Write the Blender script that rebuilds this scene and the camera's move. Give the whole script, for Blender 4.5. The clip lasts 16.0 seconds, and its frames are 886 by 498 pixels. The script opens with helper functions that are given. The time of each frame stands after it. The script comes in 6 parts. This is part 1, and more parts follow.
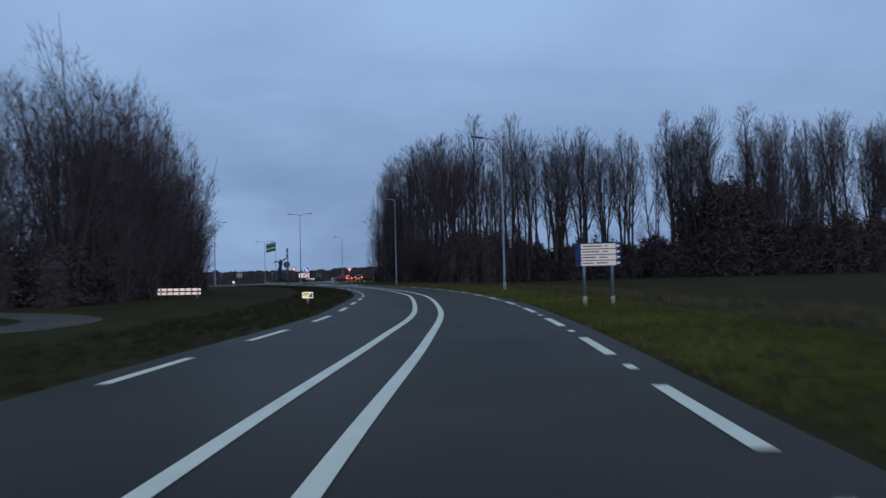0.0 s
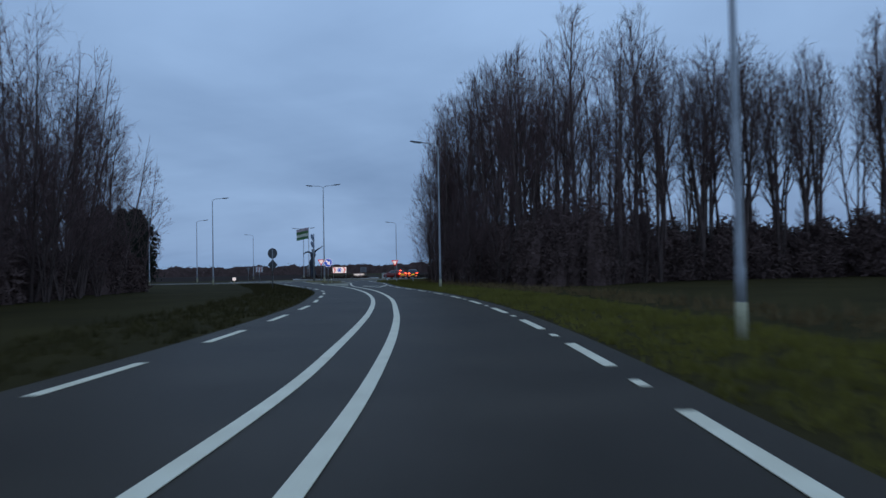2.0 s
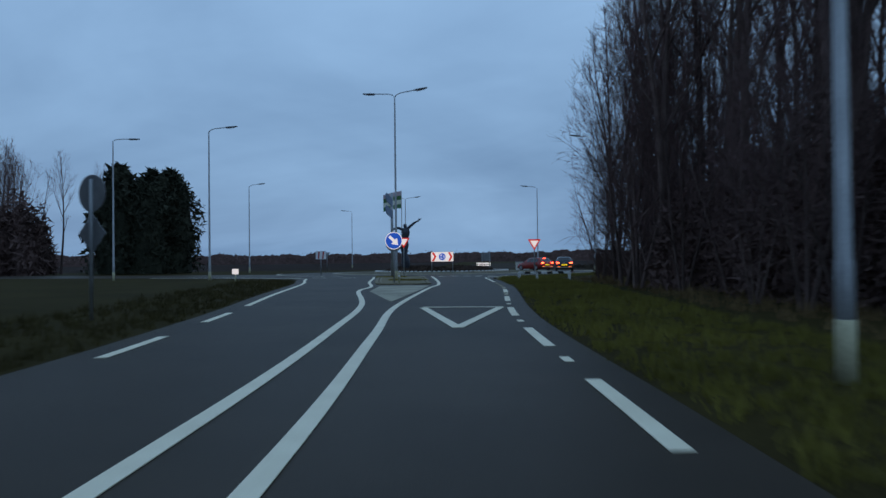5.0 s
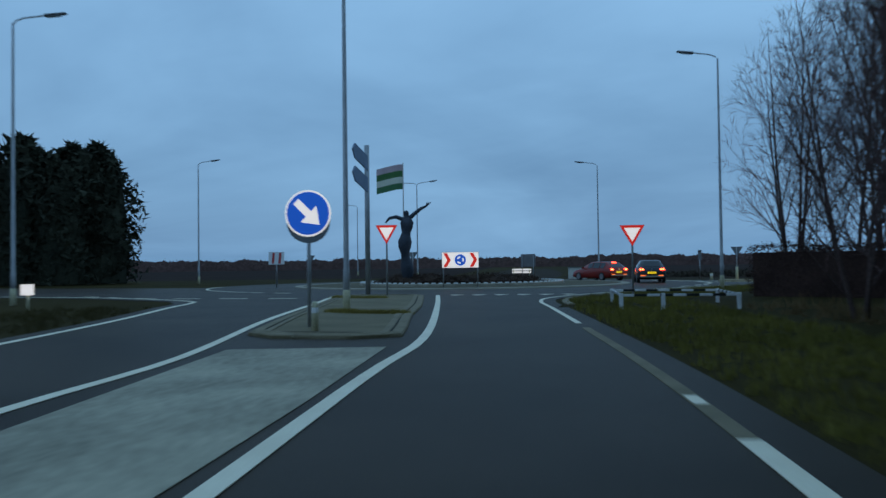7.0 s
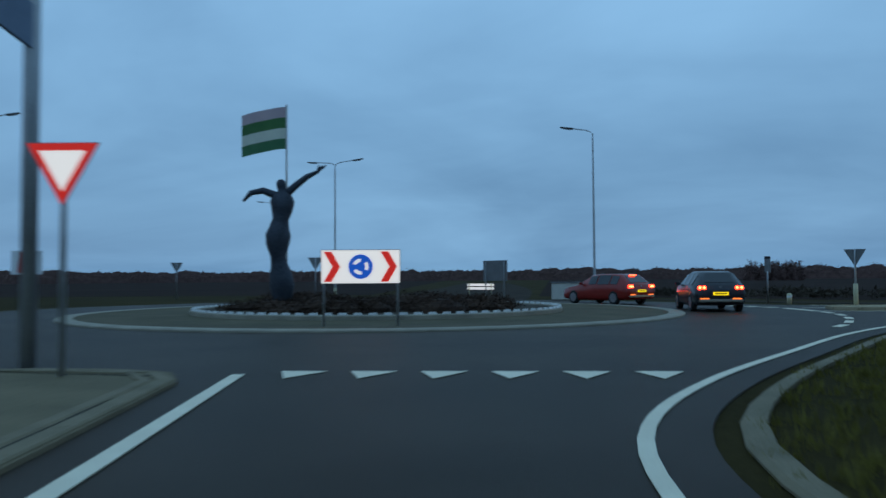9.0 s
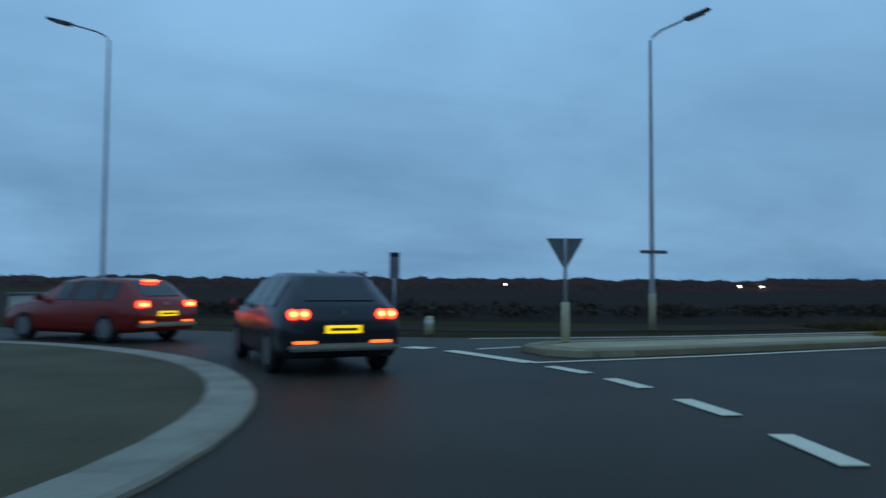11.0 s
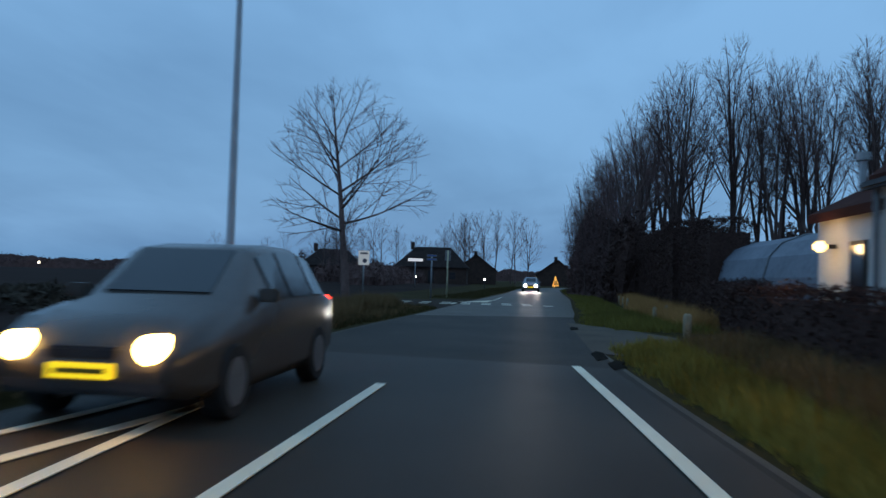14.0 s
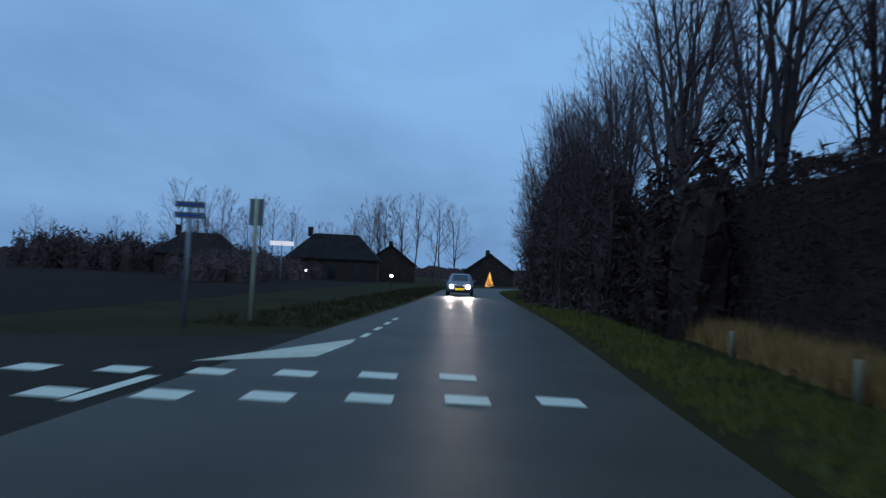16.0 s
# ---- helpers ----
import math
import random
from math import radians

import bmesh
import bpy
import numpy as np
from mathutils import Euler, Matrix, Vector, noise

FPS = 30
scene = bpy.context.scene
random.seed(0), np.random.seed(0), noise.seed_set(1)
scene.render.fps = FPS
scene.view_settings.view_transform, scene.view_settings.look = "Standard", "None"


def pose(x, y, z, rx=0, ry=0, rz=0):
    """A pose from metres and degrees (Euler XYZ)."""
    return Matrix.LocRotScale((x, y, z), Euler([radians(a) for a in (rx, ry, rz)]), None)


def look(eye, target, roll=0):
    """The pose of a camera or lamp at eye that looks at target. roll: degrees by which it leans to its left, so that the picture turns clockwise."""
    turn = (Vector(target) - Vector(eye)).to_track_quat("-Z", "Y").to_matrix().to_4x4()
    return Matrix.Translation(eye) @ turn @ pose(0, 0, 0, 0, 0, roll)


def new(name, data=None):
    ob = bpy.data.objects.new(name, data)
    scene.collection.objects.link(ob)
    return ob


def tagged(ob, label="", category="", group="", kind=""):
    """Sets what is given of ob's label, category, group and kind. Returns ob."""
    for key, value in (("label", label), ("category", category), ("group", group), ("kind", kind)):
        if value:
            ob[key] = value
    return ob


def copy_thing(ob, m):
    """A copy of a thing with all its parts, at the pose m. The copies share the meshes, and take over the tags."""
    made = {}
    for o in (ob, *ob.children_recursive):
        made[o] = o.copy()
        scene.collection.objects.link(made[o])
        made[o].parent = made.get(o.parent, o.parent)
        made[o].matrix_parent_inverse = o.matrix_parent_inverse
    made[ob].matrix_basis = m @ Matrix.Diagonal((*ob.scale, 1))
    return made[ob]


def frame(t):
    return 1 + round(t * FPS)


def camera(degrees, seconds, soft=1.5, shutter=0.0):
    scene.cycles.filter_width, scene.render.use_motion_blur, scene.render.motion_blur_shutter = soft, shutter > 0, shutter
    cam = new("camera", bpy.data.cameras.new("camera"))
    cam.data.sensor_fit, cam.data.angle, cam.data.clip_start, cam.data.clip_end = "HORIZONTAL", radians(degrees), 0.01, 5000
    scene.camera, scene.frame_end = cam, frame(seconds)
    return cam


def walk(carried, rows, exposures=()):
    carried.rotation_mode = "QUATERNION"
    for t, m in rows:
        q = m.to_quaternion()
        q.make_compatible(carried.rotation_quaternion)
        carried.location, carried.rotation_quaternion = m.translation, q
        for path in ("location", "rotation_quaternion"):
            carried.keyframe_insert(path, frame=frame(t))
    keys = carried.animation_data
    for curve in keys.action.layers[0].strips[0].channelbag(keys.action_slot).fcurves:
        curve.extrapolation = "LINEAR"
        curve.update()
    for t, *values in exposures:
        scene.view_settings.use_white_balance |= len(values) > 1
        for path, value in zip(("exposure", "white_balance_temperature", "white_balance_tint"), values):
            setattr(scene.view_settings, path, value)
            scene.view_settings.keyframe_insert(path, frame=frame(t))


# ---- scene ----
cam = camera(59.97, 16.0, soft=1.5, shutter=0.4)
PATH = [
    (0.0, pose(34.558, 2.890, 1.237, 91.84, 1.37, 0.35)),
    (0.5, pose(35.024, 12.596, 1.237, 91.63, 1.52, 0.92)),
    (1.0, pose(35.299, 21.937, 1.237, 91.86, 1.31, 2.00)),
    (1.5, pose(35.228, 30.807, 1.237, 91.87, 0.83, 4.00)),
    (2.0, pose(34.790, 40.271, 1.237, 91.58, 1.10, 6.49)),
    (2.5, pose(33.942, 48.320, 1.237, 91.78, 0.30, 8.67)),
    (3.0, pose(32.810, 56.526, 1.237, 91.78, -0.50, 10.72)),
    (3.5, pose(31.497, 64.477, 1.237, 91.59, -0.66, 12.43)),
    (4.0, pose(30.053, 71.923, 1.237, 91.49, -1.13, 13.86)),
    (4.5, pose(28.498, 79.182, 1.237, 91.15, -0.51, 15.25)),
    (5.0, pose(26.864, 85.889, 1.237, 90.84, 0.65, 17.03)),
    (5.2, pose(26.255, 88.202, 1.237, 90.89, 0.69, 17.68)),
    (5.9, pose(23.869, 97.007, 1.237, 91.04, 0.36, 19.46)),
    (6.6, pose(21.235, 106.175, 1.237, 91.20, 0.46, 19.55)),
    (7.3, pose(18.718, 115.028, 1.237, 91.35, 1.15, 19.12)),
    (7.8, pose(17.194, 120.735, 1.237, 91.57, 1.73, 19.30)),
    (8.2, pose(16.067, 124.988, 1.237, 91.28, 1.87, 19.49)),
    (8.7, pose(14.754, 130.029, 1.237, 91.85, 0.77, 18.05)),
    (9.2, pose(13.736, 134.893, 1.237, 92.43, 0.37, 13.89)),
    (9.75, pose(13.112, 140.102, 1.237, 93.07, 0.28, 8.26)),
    (10.3, pose(13.163, 145.109, 1.237, 93.70, 0.46, -0.71)),
    (10.6, pose(13.596, 147.654, 1.237, 92.97, -0.27, -6.91)),
    (10.8, pose(14.029, 149.308, 1.237, 92.92, -0.49, -11.20)),
    (11.0, pose(14.608, 150.876, 1.237, 92.84, -0.31, -15.49)),
    (11.3, pose(15.687, 153.222, 1.237, 91.95, -1.30, -22.67)),
    (11.5, pose(16.681, 154.785, 1.237, 92.01, -1.41, -27.62)),
    (11.7, pose(17.838, 156.331, 1.237, 92.14, -1.65, -33.21)),
    (12.0, pose(19.824, 158.357, 1.237, 91.44, -1.99, -42.34)),
    (12.2, pose(21.304, 159.590, 1.237, 90.96, -2.40, -49.30)),
    (12.5, pose(24.084, 161.178, 1.237, 90.54, -2.84, -59.08)),
    (12.8, pose(27.157, 162.371, 1.237, 90.60, -2.57, -67.05)),
    (13.0, pose(29.138, 162.837, 1.237, 91.42, -1.03, -70.17)),
    (13.4, pose(33.200, 163.773, 1.237, 91.88, -1.07, -73.89)),
    (13.8, pose(37.835, 164.784, 1.237, 92.29, -0.24, -75.71)),
    (14.0, pose(40.426, 165.346, 1.237, 92.07, -1.70, -76.45)),
    (14.3, pose(44.318, 166.068, 1.237, 91.95, -1.44, -77.29)),
    (14.5, pose(47.035, 166.528, 1.237, 91.86, -1.11, -77.86)),
    (15.0, pose(54.374, 167.531, 1.237, 91.48, -2.83, -79.18)),
    (15.5, pose(61.737, 168.391, 1.237, 91.90, -2.07, -80.82)),
    (15.8, pose(66.157, 168.898, 1.237, 91.93, -2.58, -81.74)),
    (16.0, pose(69.094, 169.185, 1.237, 92.02, -2.69, -82.03)),
]
# the camera drifts in white balance from purplish to cyan and back
walk(cam, PATH, [(0.0, 0.05, 7350, 31), (3.0, 0.05, 7350, 28), (5.0, 0.03, 7150, 22), (7.3, 0.0, 6600, 11), (12.0, 0.0, 6600, 9), (13.0, 0.0, 6700, 11), (14.4, -0.1, 6150, 14), (16.0, -0.05, 6200, 18)])

# ---- light: blue dusk under a broken overcast ----
world = bpy.data.worlds.new("dusk_sky")
scene.world = world
world.use_nodes = True
wn, wl = world.node_tree.nodes, world.node_tree.links
wn.clear()
w_out = wn.new("ShaderNodeOutputWorld")
w_bg = wn.new("ShaderNodeBackground")
w_co = wn.new("ShaderNodeTexCoord")
w_sep = wn.new("ShaderNodeSeparateXYZ")
wl.new(w_co.outputs["Generated"], w_sep.inputs[0])
# cloud deck: direction divided by height, so that the layers flatten to the horizon
w_add = wn.new("ShaderNodeMath"); w_add.operation = "ADD"; w_add.inputs[1].default_value = 0.26
w_abs = wn.new("ShaderNodeMath"); w_abs.operation = "ABSOLUTE"
wl.new(w_sep.outputs["Z"], w_abs.inputs[0]); wl.new(w_abs.outputs[0], w_add.inputs[0])
w_div = wn.new("ShaderNodeVectorMath"); w_div.operation = "DIVIDE"
w_comb = wn.new("ShaderNodeCombineXYZ")
for k in range(3):
    wl.new(w_add.outputs[0], w_comb.inputs[k])
wl.new(w_co.outputs["Generated"], w_div.inputs[0]); wl.new(w_comb.outputs[0], w_div.inputs[1])
w_n1 = wn.new("ShaderNodeTexNoise"); w_n1.inputs["Scale"].default_value = 0.9
w_n1.inputs["Detail"].default_value = 5; w_n1.inputs["Roughness"].default_value = 0.5; w_n1.inputs["Distortion"].default_value = 0.4
wl.new(w_div.outputs[0], w_n1.inputs["Vector"])
# long streaks between the layers
w_map = wn.new("ShaderNodeMapping"); w_map.inputs["Scale"].default_value = (0.8, 2.0, 1.0); w_map.inputs["Rotation"].default_value = (0, 0, 0.6)
w_n2 = wn.new("ShaderNodeTexNoise"); w_n2.inputs["Scale"].default_value = 1.3
w_n2.inputs["Detail"].default_value = 6; w_n2.inputs["Roughness"].default_value = 0.55; w_n2.inputs["Distortion"].default_value = 0.6
wl.new(w_div.outputs[0], w_map.inputs[0]); wl.new(w_map.outputs[0], w_n2.inputs["Vector"])
w_both = wn.new("ShaderNodeMix"); w_both.inputs[0].default_value = 0.22
wl.new(w_n1.outputs["Fac"], w_both.inputs[2]); wl.new(w_n2.outputs["Fac"], w_both.inputs[3])
w_r1 = wn.new("ShaderNodeValToRGB")
w_r1.color_ramp.elements[0].position = 0.35; w_r1.color_ramp.elements[0].color = (0.084, 0.195, 0.356, 1)
w_r1.color_ramp.elements[1].position = 0.65; w_r1.color_ramp.elements[1].color = (0.220, 0.44, 0.695, 1)
wl.new(w_both.outputs[0], w_r1.inputs[0])
# towards the horizon the deck thins to a duller blue
w_r2 = wn.new("ShaderNodeValToRGB")
w_r2.color_ramp.elements[0].position = 0.0; w_r2.color_ramp.elements[0].color = (0.109, 0.245, 0.42, 1)
w_r2.color_ramp.elements[1].position = 0.40; w_r2.color_ramp.elements[1].color = (0.213, 0.43, 0.695, 1)
wl.new(w_abs.outputs[0], w_r2.inputs[0])
w_mix = wn.new("ShaderNodeMix"); w_mix.data_type = "RGBA"; w_mix.inputs[0].default_value = 0.5
wl.new(w_r1.outputs[0], w_mix.inputs[6]); wl.new(w_r2.outputs[0], w_mix.inputs[7])
w_sky = wn.new("ShaderNodeTexSky"); w_sky.sky_type = "NISHITA"; w_sky.sun_disc = False
w_sky.sun_elevation = radians(1.0); w_sky.sun_rotation = radians(250)
w_m2 = wn.new("ShaderNodeMix"); w_m2.data_type = "RGBA"; w_m2.blend_type = "ADD"; w_m2.inputs[0].default_value = 0.012
wl.new(w_mix.outputs[2], w_m2.inputs[6]); wl.new(w_sky.outputs[0], w_m2.inputs[7])
wl.new(w_m2.outputs[2], w_bg.inputs["Color"])
w_bg.inputs["Strength"].default_value = 1.15
wl.new(w_bg.outputs[0], w_out.inputs[0])

# ---- materials ----
def surface(name, dark, light, scale=3.0, rough=0.8, bump=0.15, fine=60.0, metal=0.0, spec=0.3, vary=0.0, stretch=(1, 1, 1)):
    """A procedural surface: two scales of colour variation and a fine relief. vary: random shift from object to object."""
    m = bpy.data.materials.new(name)
    m.use_nodes = True
    n, l = m.node_tree.nodes, m.node_tree.links
    b = n["Principled BSDF"]
    co = n.new("ShaderNodeNewGeometry")
    mp = n.new("ShaderNodeMapping"); mp.inputs["Scale"].default_value = stretch
    l.new(co.outputs["Position"], mp.inputs[0])
    big = n.new("ShaderNodeTexNoise"); big.inputs["Scale"].default_value = scale; big.inputs["Detail"].default_value = 6
    small = n.new("ShaderNodeTexNoise"); small.inputs["Scale"].default_value = fine; small.inputs["Detail"].default_value = 3
    l.new(mp.outputs[0], big.inputs["Vector"]); l.new(mp.outputs[0], small.inputs["Vector"])
    mix = n.new("ShaderNodeMath"); mix.operation = "MULTIPLY_ADD"; mix.inputs[1].default_value = 0.45
    l.new(small.outputs["Fac"], mix.inputs[0])
    half = n.new("ShaderNodeMath"); half.operation = "MULTIPLY"; half.inputs[1].default_value = 0.55
    l.new(big.outputs["Fac"], half.inputs[0]); l.new(half.outputs[0], mix.inputs[2])
    ramp = n.new("ShaderNodeValToRGB")
    ramp.color_ramp.elements[0].position, ramp.color_ramp.elements[1].position = 0.33, 0.67
    ramp.color_ramp.elements[0].color, ramp.color_ramp.elements[1].color = (*dark, 1), (*light, 1)
    l.new(mix.outputs[0], ramp.inputs[0])
    colour = ramp.outputs[0]
    if vary:
        info = n.new("ShaderNodeObjectInfo")
        hsv = n.new("ShaderNodeHueSaturation")
        mr = n.new("ShaderNodeMapRange"); mr.inputs[3].default_value = 1 - vary; mr.inputs[4].default_value = 1 + vary
        l.new(info.outputs["Random"], mr.inputs[0]); l.new(mr.outputs[0], hsv.inputs["Value"])
        l.new(colour, hsv.inputs["Color"]); colour = hsv.outputs[0]
    l.new(colour, b.inputs["Base Color"])
    b.inputs["Roughness"].default_value, b.inputs["Metallic"].default_value = rough, metal
    b.inputs["Specular IOR Level"].default_value = spec
    if bump:
        bp = n.new("ShaderNodeBump"); bp.inputs["Strength"].default_value = bump; bp.inputs["Distance"].default_value = 0.02
        l.new(small.outputs["Fac"], bp.inputs["Height"]); l.new(bp.outputs[0], b.inputs["Normal"])
    return m


def glow(name, colour, strength, base=(0.5, 0.5, 0.5)):
    m = surface(name, base, base, rough=0.4, bump=0)
    b = m.node_tree.nodes["Principled BSDF"]
    b.inputs["Emission Color"].default_value, b.inputs["Emission Strength"].default_value = (*colour, 1), strength
    return m


ASPHALT = surface("asphalt", (0.038, 0.029, 0.022), (0.080, 0.061, 0.046), 0.35, 0.5, 0.4, 90, spec=0.045)
ASPHALT_FAR = surface("dull_asphalt", (0.034, 0.026, 0.020), (0.068, 0.051, 0.040), 0.35, 0.9, 0.4, 40, spec=0.02)
ASPHALT_WORN = surface("worn_asphalt", (0.062, 0.046, 0.032), (0.124, 0.093, 0.065), 0.5, 0.5, 0.4, 70, spec=0.07)
ASPHALT_PATCH = surface("dark_asphalt_patch", (0.036, 0.028, 0.022), (0.071, 0.055, 0.042), 0.5, 0.6, 0.4, 90, spec=0.05)
PAINT = surface("road_paint", (0.78, 0.67, 0.48), (0.96, 0.86, 0.64), 1.6, 0.55, 0.25, 45)
PAINT_WORN = surface("worn_road_paint", (0.52, 0.43, 0.28), (0.93, 0.80, 0.56), 0.9, 0.6, 0.3, 14)
PAINT_DIRTY = surface("dirty_road_paint", (0.17, 0.15, 0.10), (0.50, 0.44, 0.31), 0.7, 0.7, 0.3, 9)
GRASS = surface("grass_ground", (0.028, 0.021, 0.008), (0.062, 0.046, 0.016), 0.22, 0.95, 0.9, 16, spec=0.03)
# right-hand verge grass: headlight is put into the brighter, yellower colour
HEADLIT_BLADE = surface("grass_blades", (0.095, 0.082, 0.015), (0.25, 0.205, 0.040), 0.3, 0.8, 0, 9, spec=0.2)
# left-hand verge grass: darker colour paints the side outside the headlights
UNLIT_BLADE = surface("unlit_grass_blades", (0.038, 0.030, 0.010), (0.095, 0.072, 0.024), 0.3, 0.85, 0, 9, spec=0.15)
# olive grass with lamp light put into its raised yellow tone
LAMPLIT_OLIVE_BLADE = surface("lamplit_olive_blades", (0.14, 0.11, 0.020), (0.36, 0.28, 0.055), 0.35, 0.8, 0, 9, spec=0.2)
REED = surface("dead_grass_blades", (0.09, 0.055, 0.024), (0.28, 0.18, 0.085), 0.4, 0.9, 0, 9, spec=0.1)
MOSS_BLADE = surface("yellow_moss_blades", (0.17, 0.13, 0.035), (0.40, 0.31, 0.085), 0.5, 0.9, 0, 12, spec=0.1)
# dead grass again, its colour brightened to carry headlight at the hedge foot
HEADLIT_STRAW = surface("headlit_straw_blades", (0.26, 0.13, 0.045), (0.60, 0.33, 0.12), 0.4, 0.9, 0, 9, spec=0.1)
FIELD = surface("bare_field", (0.019, 0.011, 0.008), (0.042, 0.024, 0.019), 0.06, 0.95, 0.9, 4, spec=0.03)
CONCRETE = surface("concrete_kerb", (0.24, 0.21, 0.16), (0.42, 0.37, 0.28), 1.5, 0.85, 0.3, 40)
ISLAND_KERB = surface("mossy_kerb", (0.15, 0.12, 0.07), (0.28, 0.225, 0.14), 1.5, 0.85, 0.3, 40)
PAVER = surface("beige_paving", (0.36, 0.275, 0.17), (0.56, 0.44, 0.28), 1.2, 0.85, 0.35, 25)
APRON = surface("mossy_grass_paving", (0.062, 0.049, 0.022), (0.132, 0.102, 0.054), 0.6, 0.9, 0.5, 20)
ISLAND_PAVING = surface("mossy_island_paving", (0.115, 0.090, 0.048), (0.235, 0.185, 0.105), 0.7, 0.9, 0.5, 22)
BARK = surface("bark", (0.075, 0.049, 0.044), (0.187, 0.124, 0.108), 1.2, 0.95, 0.5, 18, spec=0.1, vary=0.25)
TWIG = surface("twigs", (0.096, 0.056, 0.054), (0.210, 0.124, 0.116), 0.8, 0.95, 0, 10, spec=0.1, vary=0.2)
THICKET = surface("dark_thicket", (0.087, 0.052, 0.046), (0.204, 0.123, 0.108), 0.5, 0.95, 0, 8, spec=0.1)
CONIFER = surface("conifer_needles", (0.022, 0.023, 0.016), (0.057, 0.060, 0.039), 0.6, 0.9, 0, 8, spec=0.1)
HEDGE = surface("beech_hedge", (0.044, 0.025, 0.021), (0.100, 0.057, 0.047), 0.7, 0.9, 0, 9, spec=0.05)
STEEL = surface("galvanised_steel", (0.30, 0.31, 0.32), (0.48, 0.49, 0.50), 2.0, 0.5, 0.05, 40, metal=0.6)
WHITE = surface("white_paint", (0.62, 0.62, 0.60), (0.82, 0.82, 0.80), 2.0, 0.5, 0.1, 30)
DARK = surface("dark_plastic", (0.02, 0.02, 0.022), (0.04, 0.04, 0.045), 4.0, 0.5, 0.1, 40)
SIGN_GREY = surface("sign_back", (0.16, 0.165, 0.17), (0.26, 0.265, 0.27), 3.0, 0.5, 0.05, 30, metal=0.5)

# ---- mesh helpers ----
def mesh_of(name, verts, faces, material, smooth=False):
    me = bpy.data.meshes.new(name)
    me.from_pydata([tuple(v) for v in verts], [], faces)
    me.materials.append(material)
    if smooth:
        for p in me.polygons:
            p.use_smooth = True
    me.update()
    return me


def solid(name, verts, faces, material, parent=None, label="", smooth=False):
    ob = new(name, mesh_of(name, verts, faces, material, smooth))
    if parent is not None:
        ob.parent = parent
    if label:
        ob["label"] = label
    return ob


def part(name, bm, material, parent=None, label="", smooth=False):
    """Links a bmesh as one mesh object, under a thing or a part."""
    me = bpy.data.meshes.new(name)
    bmesh.ops.recalc_face_normals(bm, faces=bm.faces)
    bm.to_mesh(me)
    bm.free()
    me.materials.append(material)
    if smooth:
        for p in me.polygons:
            p.use_smooth = True
    ob = new(name, me)
    if parent is not None:
        ob.parent = parent
    if label:
        ob["label"] = label
    return ob


def box_bm(x0, x1, y0, y1, z0, z1, bevel=0.0, bm=None):
    bm = bm or bmesh.new()
    r = bmesh.ops.create_cube(bm, size=1.0, matrix=Matrix.LocRotScale(((x0 + x1) / 2, (y0 + y1) / 2, (z0 + z1) / 2), None, (x1 - x0, y1 - y0, z1 - z0)))
    if bevel:
        edges = list({e for v in r["verts"] for e in v.link_edges})
        bmesh.ops.bevel(bm, geom=edges, offset=bevel, segments=2, affect="EDGES")
    return bm


def smooth_line(ctrl, step=1.0):
    """Catmull-Rom through control points, sampled about every step metres."""
    P = [np.array(c, float) for c in ctrl]
    P = [2 * P[0] - P[1]] + P + [2 * P[-1] - P[-2]]
    out = []
    for i in range(1, len(P) - 2):
        n = max(1, int(np.linalg.norm(P[i + 1] - P[i]) / step))
        for k in range(n):
            u = k / n
            a, b, c, d = P[i - 1], P[i], P[i + 1], P[i + 2]
            out.append(0.5 * ((2 * b) + (c - a) * u + (2 * a - 5 * b + 4 * c - d) * u * u + (3 * b - a - 3 * c + d) * u ** 3))
    out.append(P[-2])
    return np.array(out)


def side(line, d):
    """The line shifted to its left by d metres."""
    t = np.gradient(line, axis=0)
    t /= np.linalg.norm(t, axis=1)[:, None]
    return line + np.c_[-t[:, 1], t[:, 0]] * d


def resample(line, n):
    s = np.r_[0, np.cumsum(np.linalg.norm(np.diff(line, axis=0), axis=1))]
    u = np.linspace(0, s[-1], n)
    return np.c_[np.interp(u, s, line[:, 0]), np.interp(u, s, line[:, 1])]


def slab(name, left, right, z, thick, material, parent=None, label=""):
    """A strip between two plan lines, with a thickness."""
    n = max(len(left), len(right))
    a, b = resample(left, n), resample(right, n)
    v = [(*p, z) for p in a] + [(*p, z) for p in b] + [(*p, z - thick) for p in a] + [(*p, z - thick) for p in b]
    f = []
    for i in range(n - 1):
        f += [(i, n + i, n + i + 1, i + 1), (2 * n + i, i, i + 1, 2 * n + i + 1), (n + i, 3 * n + i, 3 * n + i + 1, n + i + 1)]
    f += [(0, 2 * n, 3 * n, n), (n - 1, 2 * n - 1, 4 * n - 1, 3 * n - 1)]
    return solid(name, v, f, material, parent, label)


def plate(name, outline, z, thick, material, parent=None, label=""):
    """A flat polygon with a thickness."""
    n = len(outline)
    v = [(*p, z) for p in outline] + [(*p, z - thick) for p in outline]
    area = sum(outline[i][0] * outline[(i + 1) % n][1] - outline[(i + 1) % n][0] * outline[i][1] for i in range(n))
    top = tuple(range(n)) if area > 0 else tuple(reversed(range(n)))
    f = [top] + [(i, n + i, n + (i + 1) % n, (i + 1) % n) for i in range(n)]
    return solid(name, v, f, material, parent, label)


def stripe(line, width, material=PAINT, z=0.008, name="road_line", parent=None):
    return slab(name, side(line, width / 2), side(line, -width / 2), z, 0.007, material, parent)


